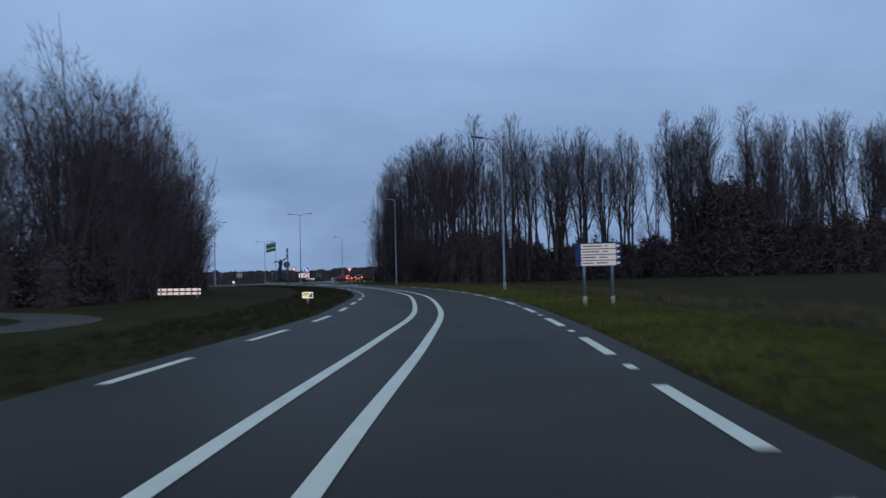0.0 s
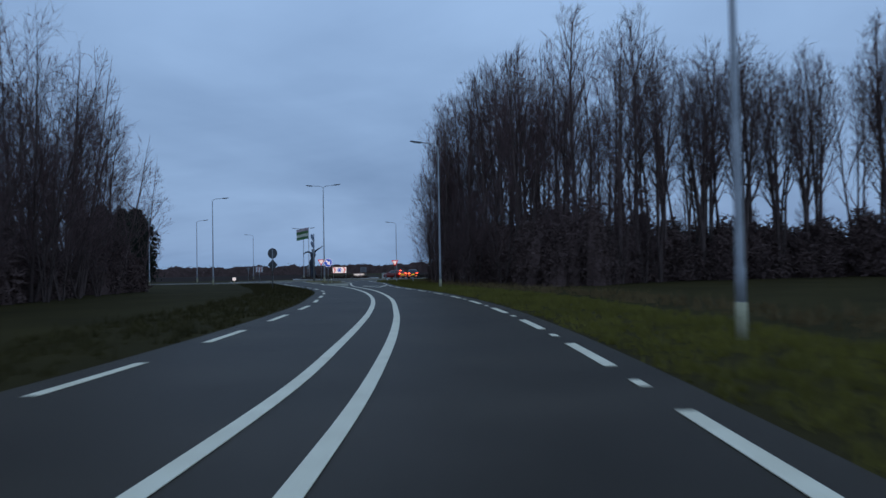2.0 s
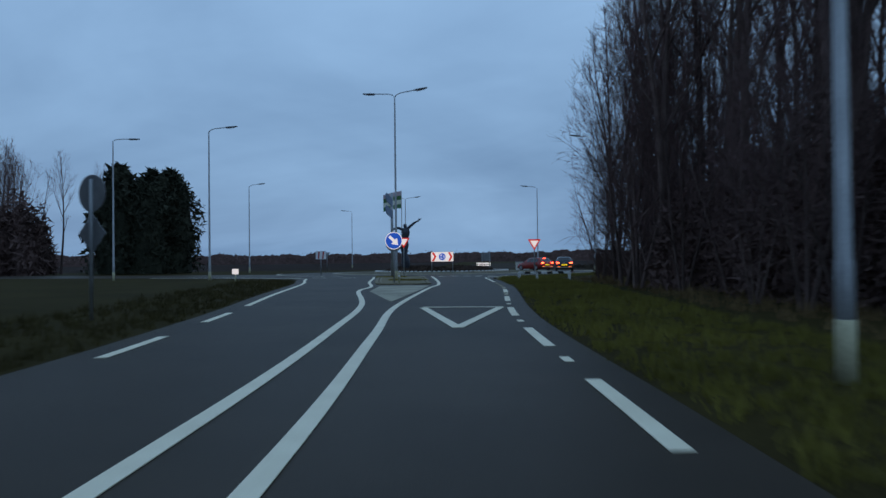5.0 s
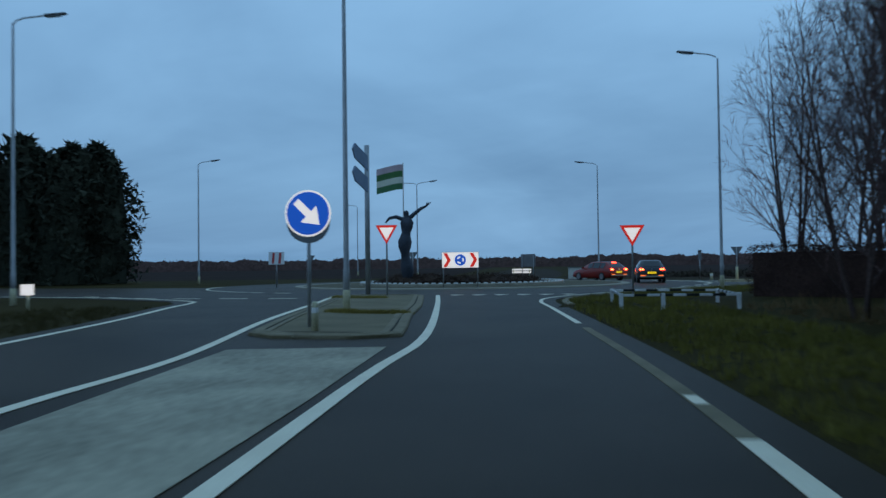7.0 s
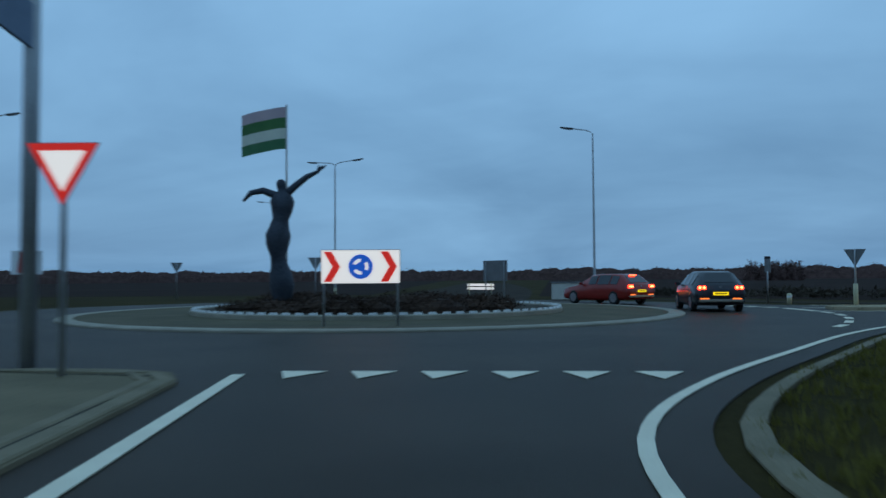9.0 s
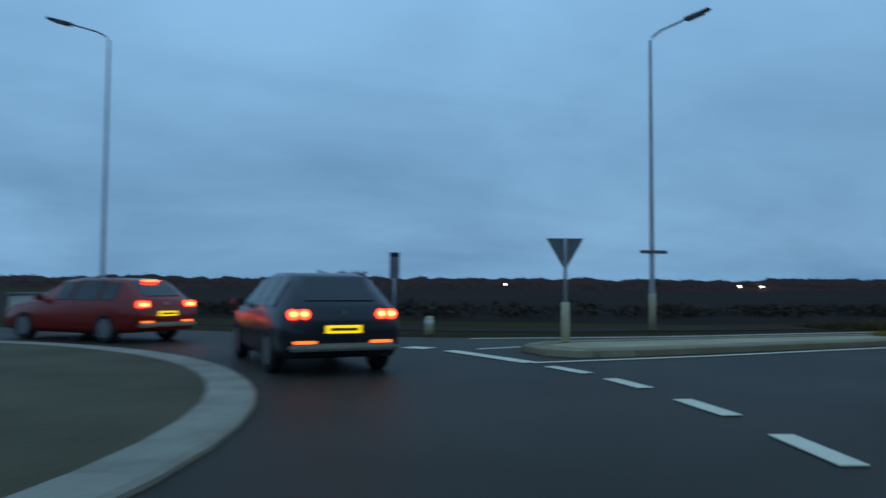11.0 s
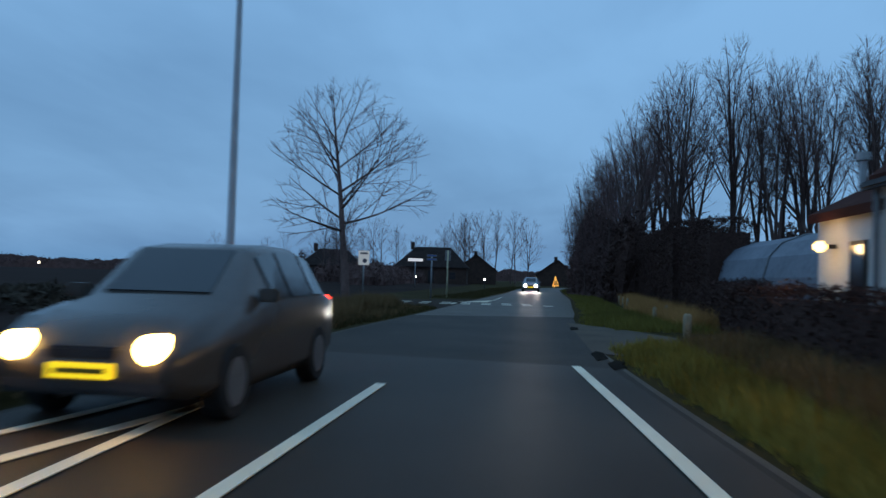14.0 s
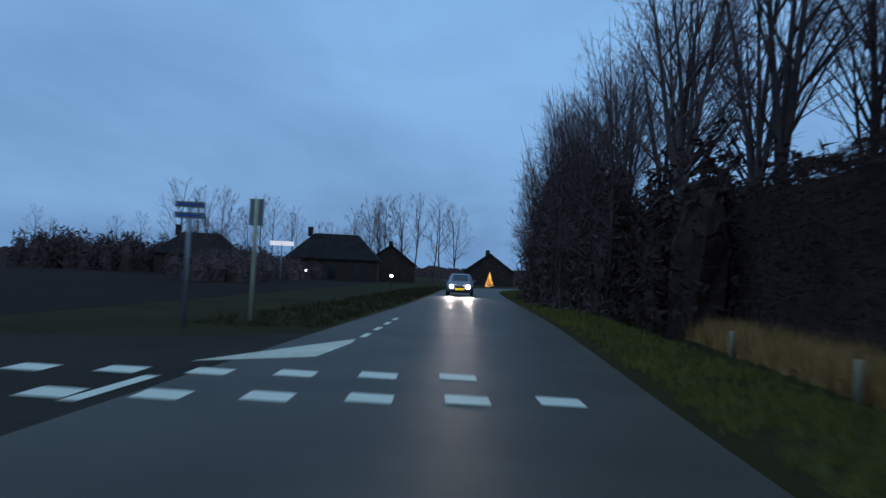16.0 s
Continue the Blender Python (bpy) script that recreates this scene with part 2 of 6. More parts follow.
def dashes(line, on, off, width, start=0.0, material=PAINT, z=0.008, name="road_dash", parent=None):
    s = np.r_[0, np.cumsum(np.linalg.norm(np.diff(line, axis=0), axis=1))]
    u = start
    while u + on < s[-1]:
        q = np.linspace(u, u + on, 5)
        stripe(np.c_[np.interp(q, s, line[:, 0]), np.interp(q, s, line[:, 1])], width, material, z, name, parent)
        u += on + off


def arc(c, r, a0, a1, step=0.6):
    n = max(3, int(abs(radians(a1 - a0)) * r / step))
    a = np.radians(np.linspace(a0, a1, n))
    return np.c_[c[0] + r * np.cos(a), c[1] + r * np.sin(a)]


# ---- ground and roads ----
HUB = (4.0, 160.0)          # middle of the roundabout
ground = plate("ground", [(-2500, -2500), (2500, -2500), (2500, 2500), (-2500, 2500)], -0.03, 0.5, GRASS)
tagged(ground, "rough dark winter grass verge beside the roads", "ground", kind="structure")
field = plate("ground_field", [(6, 186), (30, 174.6), (50, 175.8), (66, 178.5), (160, 190), (900, 320), (900, 1400), (-160, 1400)], -0.026, 0.2, FIELD)
tagged(field, "dark bare ploughed field reaching the horizon", "field", kind="structure")
field_west = plate("ground_field_west", [(-8, 190), (-60, 176), (-400, 200), (-900, 900), (-300, 1300)], -0.026, 0.2, FIELD)
tagged(field_west, "dark bare ploughed field beyond the roundabout", "field", kind="structure")

EDGE_R = smooth_line([(35.6, -60), (35.9, -30), (36.25, -5), (36.66, 8), (37.09, 20), (37.08, 32), (36.36, 44), (35.0, 56), (33.0, 67.8), (30.25, 79.6), (26.85, 91.1), (23.3, 103), (19.7, 118.2), (17.4, 126.4), (15.35, 133.3)])
MID_R = smooth_line([(32.6, -60), (33.0, -30), (33.4, -5), (33.7, 7.2), (34.1, 17), (34.25, 28), (33.6, 42.5), (32.5, 52.2), (30.6, 63.6), (28.25, 75.6), (25.0, 88.4), (22.1, 97.6), (19.6, 105.3), (16.2, 118.6), (15.0, 123.9), (11.75, 133.6), (8.8, 141.9)])
MID_L = smooth_line([(31.6, -60), (32.0, -30), (32.4, -5), (32.75, 8), (33.15, 18), (33.35, 28), (32.5, 44.4), (31.4, 53.4), (28.9, 68.2), (26.2, 80.7), (23.6, 90.4), (20.9, 98.8), (18.3, 106.0), (14.2, 115.2), (12.7, 120.2), (9.7, 127.2), (6.7, 135.1), (4.3, 141.2)])
def nudged(line, ys, ds):
    """The line shifted to its left by amounts that change along y."""
    d = np.interp(line[:, 1], ys, ds)
    return np.array([side(line, 1.0)[i] * d[i] + line[i] * (1 - d[i]) for i in range(len(line))])


MID_R = nudged(MID_R, (10, 27, 45, 61, 76, 90, 108, 122, 128), (0, -0.02, 0.045, -0.035, 0.04, 0.07, 0.06, 0.05, 0.04))
MID_L = nudged(MID_L, (10, 27, 45, 61, 76, 90, 100, 110), (0, -0.06, -0.02, -0.08, -0.01, 0.16, 0.12, 0))
EDGE_L = smooth_line([(29.3, -60), (29.6, -30), (30.0, -5), (30.4, 13), (30.85, 25), (30.5, 34), (29.3, 50.5), (26.95, 66), (24.8, 75.8), (21.4, 89), (17.1, 100.5), (12.2, 111.8), (6.8, 124.6), (2.9, 132.4)])
approach = slab("road_approach", np.array(side(EDGE_L, 0.55)), np.array(side(EDGE_R, -0.5)), -0.004, 0.2, ASPHALT)
tagged(approach, "dark damp asphalt main road curving to a roundabout", "road", kind="structure")

CORNER = smooth_line([(15.35, 133.3), (14.3, 136.8), (14.0, 139.6), (14.7, 142.8), (16.2, 146.8), (18.0, 151.2), (20.2, 155.0), (23.2, 158.0), (27.6, 160.2), (32.3, 161.3), (36.1, 162.3), (38.6, 163.4), (41.9, 164.2), (46, 164.95), (51.7, 166.05)], 0.5)
EXIT_R = smooth_line([(44.5, 164.0), (51.0, 165.2), (57, 166.15), (64, 166.95), (70, 167.3), (76.5, 167.85), (92, 169.1), (111, 171.1), (130, 173.0), (142, 173.9), (153, 173.2), (166, 169.2), (192, 156)])
EXIT_L = smooth_line([(32.9, 169.6), (40.2, 170.3), (46, 170.45), (52, 171.05), (59, 171.7), (66, 172.2), (84, 173.8), (105.4, 175.5), (130, 178.0), (142, 178.9), (155, 178.3), (169, 174.0), (195, 160.6)])
junction = plate("road_junction", [(6.0, 139.0), (9.0, 131.5), (15.7, 131.5)] + [tuple(p) for p in side(CORNER, -0.5)[3:]] + [(52, 171.0), (46, 170.4), (40.2, 170.25), (32.9, 169.55), (27, 168.95), (20.5, 168.9), (17.5, 170), (12, 174), (4, 158)], -0.008, 0.2, ASPHALT)
tagged(junction, "dark asphalt entry and exit flare of the roundabout", "road", kind="structure")
junction_west = plate("road_junction_west", [(2.4, 132.2), (1.4, 134.3), (-0.2, 136.0), (-6.6, 138.3), (-15, 139.0), (-15, 147), (4, 147), (9.5, 142.5), (9.5, 131.0)], -0.010, 0.2, ASPHALT)
tagged(junction_west, "dark asphalt flare beside the splitter island", "road", kind="structure")
ring_road = plate("road_ring", [tuple(p) for p in arc(HUB, 16.6, 0, 357, 1.5)], -0.012, 0.2, ASPHALT)
tagged(ring_road, "asphalt circulating lane of the roundabout", "road", kind="structure")
exit_road = slab("road_exit", EXIT_L, EXIT_R, -0.016, 0.2, ASPHALT_WORN)
tagged(exit_road, "worn grey asphalt lane between woods and a field", "road", kind="structure")
west_line = smooth_line([(2, 148), (-8, 146.5), (-30, 147), (-80, 152), (-200, 165)])
west_road = slab("road_west", side(west_line, -7.5), side(west_line, 5.5), -0.02, 0.2, ASPHALT)
tagged(west_road, "asphalt side arm of the roundabout", "road", kind="structure")
north_line = smooth_line([(2, 165), (0, 185), (-8, 230), (-30, 330)])
north_road = slab("road_north", side(north_line, 5.5), side(north_line, -5.5), -0.0215, 0.2, ASPHALT_FAR)
tagged(north_road, "asphalt arm leaving the roundabout over flat land", "road", kind="structure")
cycle_line = smooth_line([(14, 178), (22, 172.6), (32, 172.0), (42, 172.9), (56, 174.2), (67, 175.9), (76, 176.6)])
cycle_path = slab("pavement_cycle_path", side(cycle_line, 1.0), side(cycle_line, -1.0), -0.012, 0.15, ASPHALT_FAR)
tagged(cycle_path, "narrow grey asphalt cycle path along the field", "cycle path", kind="structure")
farm_line = smooth_line([(10, 10), (19, 20), (22.5, 24.0), (20, 31), (8, 40)])
farm_path = slab("pavement_farm_track", side(farm_line, 1.2), side(farm_line, -1.2), -0.012, 0.15, ASPHALT_WORN)
tagged(farm_path, "pale worn farm track in the verge", "track", kind="structure")
side_line = smooth_line([(78.6, 171.4), (77.6, 174.5), (75.5, 182), (70, 200)])
side_road = slab("road_side_lane", side(side_line, 3.4), side(side_line, -3.2), -0.02, 0.15, ASPHALT_FAR)
tagged(side_road, "narrow asphalt side lane meeting the road", "road", kind="structure")
mouth = plate("road_side_mouth", [(69.5, 172.3), (84.0, 173.7), (81.2, 176.0), (79.4, 181.0), (75.2, 181.0), (74.7, 177.6), (72.8, 174.6)], -0.0225, 0.1, ASPHALT_FAR)
tagged(mouth, "dark asphalt flare where the side lane meets the road", "road", kind="structure")
drive = plate("pavement_driveway", [(54.0, 165.9), (63.5, 167.1), (60.8, 165.2), (57.6, 163.6), (55, 162.5), (53.5, 163.5)], -0.01, 0.1, surface("sandy_track", (0.060, 0.042, 0.028), (0.125, 0.090, 0.060), 0.7, 0.95, 0.5, 20))
tagged(drive, "sandy unpaved driveway mouth beside the lane", "driveway", kind="structure")
patch = slab("road_patch", smooth_line([(40, 170.2), (49, 170.7), (58, 171.55), (64.2, 172.0)]), smooth_line([(44.6, 164.1), (50.5, 165.2), (57, 166.2), (66.9, 167.15)]), -0.011, 0.1, ASPHALT_PATCH)
tagged(patch, "newer dark asphalt surface on the lane", "road surface", kind="structure")

EDGE_SOIL = surface("dark_edge_soil", (0.008, 0.007, 0.006), (0.026, 0.021, 0.016), 1.5, 0.95, 0.6, 25, spec=0.02)
rnd = random.Random(61)
for x, y, k in ((52.2, 165.55, 0.8), (53.5, 165.86, 1.0), (60.6, 166.78, 0.8)):
    pts = [(x + k * dx + rnd.uniform(-0.08, 0.08), y + dy + rnd.uniform(-0.04, 0.04)) for dx, dy in ((-0.8, -0.05), (-0.3, -0.2), (0.2, -0.14), (0.6, -0.17), (0.9, -0.02), (0.3, 0.06), (-0.2, 0.02))]
    tagged(plate("road_edge_break", pts, 0.002, 0.06, EDGE_SOIL), "broken dark asphalt edge of the lane", "road edge", kind="structure")

markings = tagged(new("road_marking"), "white painted lane lines and give-way marks on asphalt", "road marking", kind="structure")
S_R = np.r_[0, np.cumsum(np.linalg.norm(np.diff(EDGE_R, axis=0), axis=1))]
first = float(S_R[np.argmin(np.linalg.norm(EDGE_R - np.array((36.66, 7.95)), axis=1))]) % 6.0
dashes(EDGE_R[:-14], 2.95, 3.05, 0.165, first + 0.12, parent=markings)
dashes(EDGE_R[:-14], 0.45, 5.55, 0.12, (first + 4.45) % 6.0, name="road_stud_mark", parent=markings)
stripe(EDGE_R[EDGE_R[:, 1] > 126.8], 0.13, parent=markings)
stripe(EDGE_R[(EDGE_R[:, 1] > 112) & (EDGE_R[:, 1] < 126.9)], 0.16, ISLAND_KERB, 0.004, "edge_strip", markings)
stripe(CORNER[:44], 0.13, parent=markings)
stripe(CORNER[np.searchsorted(CORNER[:, 0] + 0 * CORNER[:, 1], 36.0):], 0.13, parent=markings)
stripe(side(MID_R, -0.035), 0.17, parent=markings)
stripe(side(MID_L, -0.03), 0.17, parent=markings)
S_L = np.r_[0, np.cumsum(np.linalg.norm(np.diff(EDGE_L, axis=0), axis=1))]
firstL = float(S_L[np.argmin(np.linalg.norm(EDGE_L - np.array((30.3, 11.95)), axis=1))]) % 5.95
dashes(EDGE_L[:-30], 2.85, 3.1, 0.16, firstL, parent=markings)
stripe(np.vstack([EDGE_L[-29:], smooth_line([(2.9, 132.4), (1.9, 134.6), (0.2, 136.4), (-6.4, 138.8), (-15, 139.6)])[1:]]), 0.17, parent=markings)
# painted fills before the islands
plate("road_fill", [(18.6, 107.5), (16.2, 117.6), (15.0, 122.2), (12.75, 121.3), (14.8, 115.0)], 0.006, 0.006, PAINT_DIRTY, markings)
plate("road_fill", [(31.9, 166.75), (32.2, 165.35), (38.6, 166.95)], 0.006, 0.006, PAINT_WORN, markings)
# exit: lines round the splitter island and on to the centre line
stripe(smooth_line([(19.4, 162.7), (23.3, 163.22), (26.0, 163.75), (28.0, 164.12), (29.6, 164.42), (31.4, 164.72), (33.0, 165.12), (35.3, 165.68), (38.0, 166.33), (41.9, 167.27)]), 0.13, parent=markings)
stripe(smooth_line([(19.4, 165.55), (21.6, 166.2), (27.4, 166.85), (33.1, 167.4), (38, 167.15), (41.9, 167.3), (48.8, 168.05)]), 0.12, parent=markings)
stripe(smooth_line([(20.2, 168.6), (25.3, 168.3), (32.9, 169.1), (40.4, 169.75), (47.9, 169.75)]), 0.11, parent=markings)
stripe(smooth_line([(48.9, 170.2), (50.2, 170.3)]), 0.16, parent=markings)
stripe(smooth_line([(40.4, 167.95), (46.9, 169.15)]), 0.12, parent=markings)
stripe(smooth_line([(39.7, 169.35), (46.7, 169.1)]), 0.14, parent=markings)
plate("road_fill", [(39.7, 169.3), (40.45, 168.0), (41.7, 168.25), (42.0, 169.2)], 0.006, 0.006, PAINT_WORN, markings)
# block marks of the ring at the exit and the north-east entry
for x0, y0, x1, y1 in [(19.47, 162.1, 19.62, 161.1), (19.62, 160.42, 19.6, 159.45), (19.48, 158.47, 19.35, 157.4), (19.13, 156.45, 18.85, 155.35), (18.6, 154.5, 18.2, 153.5)]:
    stripe(np.array([(x0, y0), (x1, y1)]), 0.22, name="road_block", parent=markings)
stripe(np.array([(19.4, 162.75), (18.75, 165.3)]), 0.3, name="road_block", parent=markings)
for k in range(5):
    a = np.array((18.5, 165.9)) + np.array((-0.62, 0.75)) * k * 0.98
    stripe(np.array([a, a + np.array((-0.36, 0.42))]), 0.45, name="road_block", parent=markings)
# give-way teeth at the entry
for k in range(6):
    c = np.array((9.45, 142.05)) + np.array((1.0, 0.22)) * k * 0.92
    plate("give_way_tooth", [tuple(c + np.array((-0.28, 0.33))), tuple(c + np.array((0.34, 0.45))), tuple(c + np.array((0.10, -0.35)))], 0.006, 0.006, PAINT, markings)
# give-way warning triangle painted on the lane
for a, b in (((23.0, 99.4), (20.5, 104.9)), ((23.0, 99.4), (22.45, 105.3)), ((20.45, 105.0), (22.5, 105.4))):
    stripe(np.array([a, b]), 0.2, name="give_way_triangle", parent=markings, z=0.008 if b[0] < 22 else 0.012 if a[0] > 22 else 0.016)
# block marks of the cycle crossing
for k in range(9):
    c = np.array((77.25, 169.0)) + np.array((-0.30, 0.945)) * k
    plate("road_block", [tuple(c + np.array(q)) for q in ((-0.25, -0.24), (0.27, -0.16), (0.25, 0.30), (-0.27, 0.22))], -0.0125, 0.004, PAINT, markings)
    if k < 8:
        c = c + np.array((1.42, 1.25))
        plate("road_block", [tuple(c + np.array(q)) for q in ((-0.25, -0.24), (0.27, -0.16), (0.25, 0.30), (-0.27, 0.22))], -0.0125, 0.004, PAINT, markings)
plate("road_fill", [(78.6, 173.75), (79.9, 172.5), (82.3, 172.6), (83.2, 172.75)], -0.0125, 0.004, PAINT_WORN, markings)
stripe(smooth_line([(75.4, 173.35), (76.2, 173.42), (77.1, 173.5)]), 0.16, z=-0.0085, parent=markings)
dashes(smooth_line([(83.3, 172.7), (92, 173.6)]), 1.0, 1.0, 0.12, 0.3, z=-0.0085, parent=markings)
# ring edge lines
stripe(arc(HUB, 16.2, 195, 245), 0.15, parent=markings)
dashes(arc(HUB, 16.2, 246, 262), 1.0, 1.0, 0.2, parent=markings)
dashes(smooth_line([(-8, 139.8), (-3, 138.2), (4, 138.6)]), 1.2, 1.0, 0.2, parent=markings)


def kerb(owner, line, width, height, stone=1.0, name="kerbstone", material=CONCRETE, base=-0.02):
    """Kerbstones end to end along a plan line, each an object of its own; width to the left of the line."""
    s = np.r_[0, np.cumsum(np.linalg.norm(np.diff(line, axis=0), axis=1))]
    n = max(1, int(round(s[-1] / stone)))
    L = s[-1] / n
    b = 0.03
    v = [(0.004, -0.015, base), (0.004, -0.015, height - b), (0.004, b, height), (0.004, width, height), (0.004, width, base)]
    v = v + [(L - 0.004, y, z) for _, y, z in v]
    f = [(0, 1, 6, 5), (1, 2, 7, 6), (2, 3, 8, 7), (3, 4, 9, 8), (4, 3, 2, 1, 0), (5, 6, 7, 8, 9)]
    me = mesh_of(name, v, f, material)
    for k in range(n):
        a = np.array([np.interp(k * L, s, line[:, j]) for j in (0, 1)])
        c = np.array([np.interp((k + 1) * L, s, line[:, j]) for j in (0, 1)])
        ob = new(name, me)
        ob.parent = owner
        ob.matrix_basis = Matrix.Translation((*a, 0)) @ Matrix.Rotation(math.atan2(*(c - a)[::-1]), 4, "Z")


# splitter island of the approach
isl_a = [(14.55, 123.9), (14.05, 125.4), (12.85, 128.6), (11.2, 133.7), (8.5, 141.0), (8.0, 141.6), (7.2, 141.75), (5.2, 141.4), (4.9, 140.8), (6.9, 135.3), (9.9, 127.6), (11.6, 123.6), (12.4, 123.1), (13.9, 123.3)]
island_a = tagged(plate("pavement_island_approach", isl_a, 0.05, 0.2, ISLAND_PAVING), "raised mossy paved splitter island with concrete kerb", "traffic island", kind="structure")
rim_a = np.array(isl_a + [isl_a[0]])
# dark strip in the kerb joint, painting the shade of a deeper groove
JOINT_SHADE = surface("kerb_joint_shade", (0.012, 0.011, 0.007), (0.035, 0.03, 0.018), 2, 0.95, 0.3, 30)
kerb(island_a, rim_a, 0.2, 0.062, material=ISLAND_KERB)
kerb(island_a, side(rim_a, 0.245), 0.15, 0.068, material=ISLAND_KERB)
stripe(side(rim_a, 0.222), 0.045, JOINT_SHADE, 0.055, "kerb_joint", island_a)
# splitter island of the exit
isl_b = [(20.15, 165.0), (20.2, 164.0), (20.6, 163.5), (21.4, 163.45), (23.3, 163.75), (25.7, 164.2), (29.7, 164.85), (31.5, 165.4), (32.15, 165.9), (32.1, 166.45), (31.4, 166.75), (27.6, 166.5), (21.6, 165.9), (20.6, 165.6)]
island_b = tagged(plate("pavement_island_exit", isl_b, 0.115, 0.2, PAVER), "raised beige paved splitter island with sandy kerb", "traffic island", kind="structure")
rim_b = np.array(isl_b + [isl_b[0]])
SAND_KERB = surface("sandstone_kerb", (0.26, 0.20, 0.12), (0.42, 0.33, 0.20), 1.5, 0.85, 0.3, 40)
kerb(island_b, rim_b, 0.2, 0.13, material=SAND_KERB)
kerb(island_b, side(rim_b, 0.24), 0.16, 0.134, material=SAND_KERB)
stripe(side(rim_b, 0.22), 0.04, JOINT_SHADE, 0.121, "kerb_joint", island_b)
# roundabout: apron with a pale kerb, raised planted middle with a second kerb
apron = tagged(plate("pavement_apron", [tuple(p) for p in arc(HUB, 10.4, 0, 355, 0.9)], 0.05, 0.2, APRON), "mossy grass-paved overrun ring of the roundabout", "apron", kind="structure")
kerb(apron, arc(HUB, 10.9, 0, 360, 1.0), 0.52, 0.06)
middle = tagged(plate("ground_island", [tuple(p) for p in arc(HUB, 6.5, 0, 355, 0.8)], 0.16, 0.2, surface("island_soil", (0.03, 0.022, 0.015), (0.07, 0.05, 0.03), 0.5, 0.95, 0.8, 12)), "raised planted middle of the roundabout", "roundabout island", kind="structure")
kerb(middle, arc(HUB, 6.75, 0, 360, 0.6), 0.3, 0.2, 0.6)
plates_of = tagged(new("kerb_reflector_row"), "white reflector blocks along the inner roundabout kerb", "reflector", kind="structure")
me_ref = mesh_of("kerb_reflector", [(-.13, -.03, 0), (.13, -.03, 0), (.13, .03, 0), (-.13, .03, 0), (-.11, -.02, .07), (.11, -.02, .07), (.11, .02, .07), (-.11, .02, .07)], [(0, 1, 5, 4), (1, 2, 6, 5), (2, 3, 7, 6), (3, 0, 4, 7), (4, 5, 6, 7)], WHITE)
for k in range(96):
    a = 2 * math.pi * k / 96
    ob = new("kerb_reflector", me_ref)
    ob.parent = plates_of
    ob.matrix_basis = Matrix.Translation((HUB[0] + 6.68 * math.cos(a), HUB[1] + 6.68 * math.sin(a), 0.2)) @ Matrix.Rotation(a + math.pi / 2, 4, "Z")
# kerb round the corner of entry and exit
corner_kerb = tagged(new("kerb_corner"), "concrete kerb round the grass corner", "kerb", kind="structure")
kerb(corner_kerb, side(CORNER, -0.72)[3:60][::-1], 0.2, 0.03, material=ISLAND_KERB)

# ---- trees ----
def tube(V, F, pts, radii, sides):
    base = len(V)
    pts = [Vector(p) for p in pts]
    for i, p in enumerate(pts):
        d = (pts[min(i + 1, len(pts) - 1)] - pts[max(i - 1, 0)]).normalized()
        u = d.orthogonal().normalized()
        w = d.cross(u)
        for k in range(sides):
            a = 2 * math.pi * k / sides
            V.append(p + (u * math.cos(a) + w * math.sin(a)) * radii[i])
    for i in range(len(pts) - 1):
        for k in range(sides):
            a, b = base + i * sides + k, base + i * sides + (k + 1) % sides
            F.append((a, b, b + sides, a + sides))


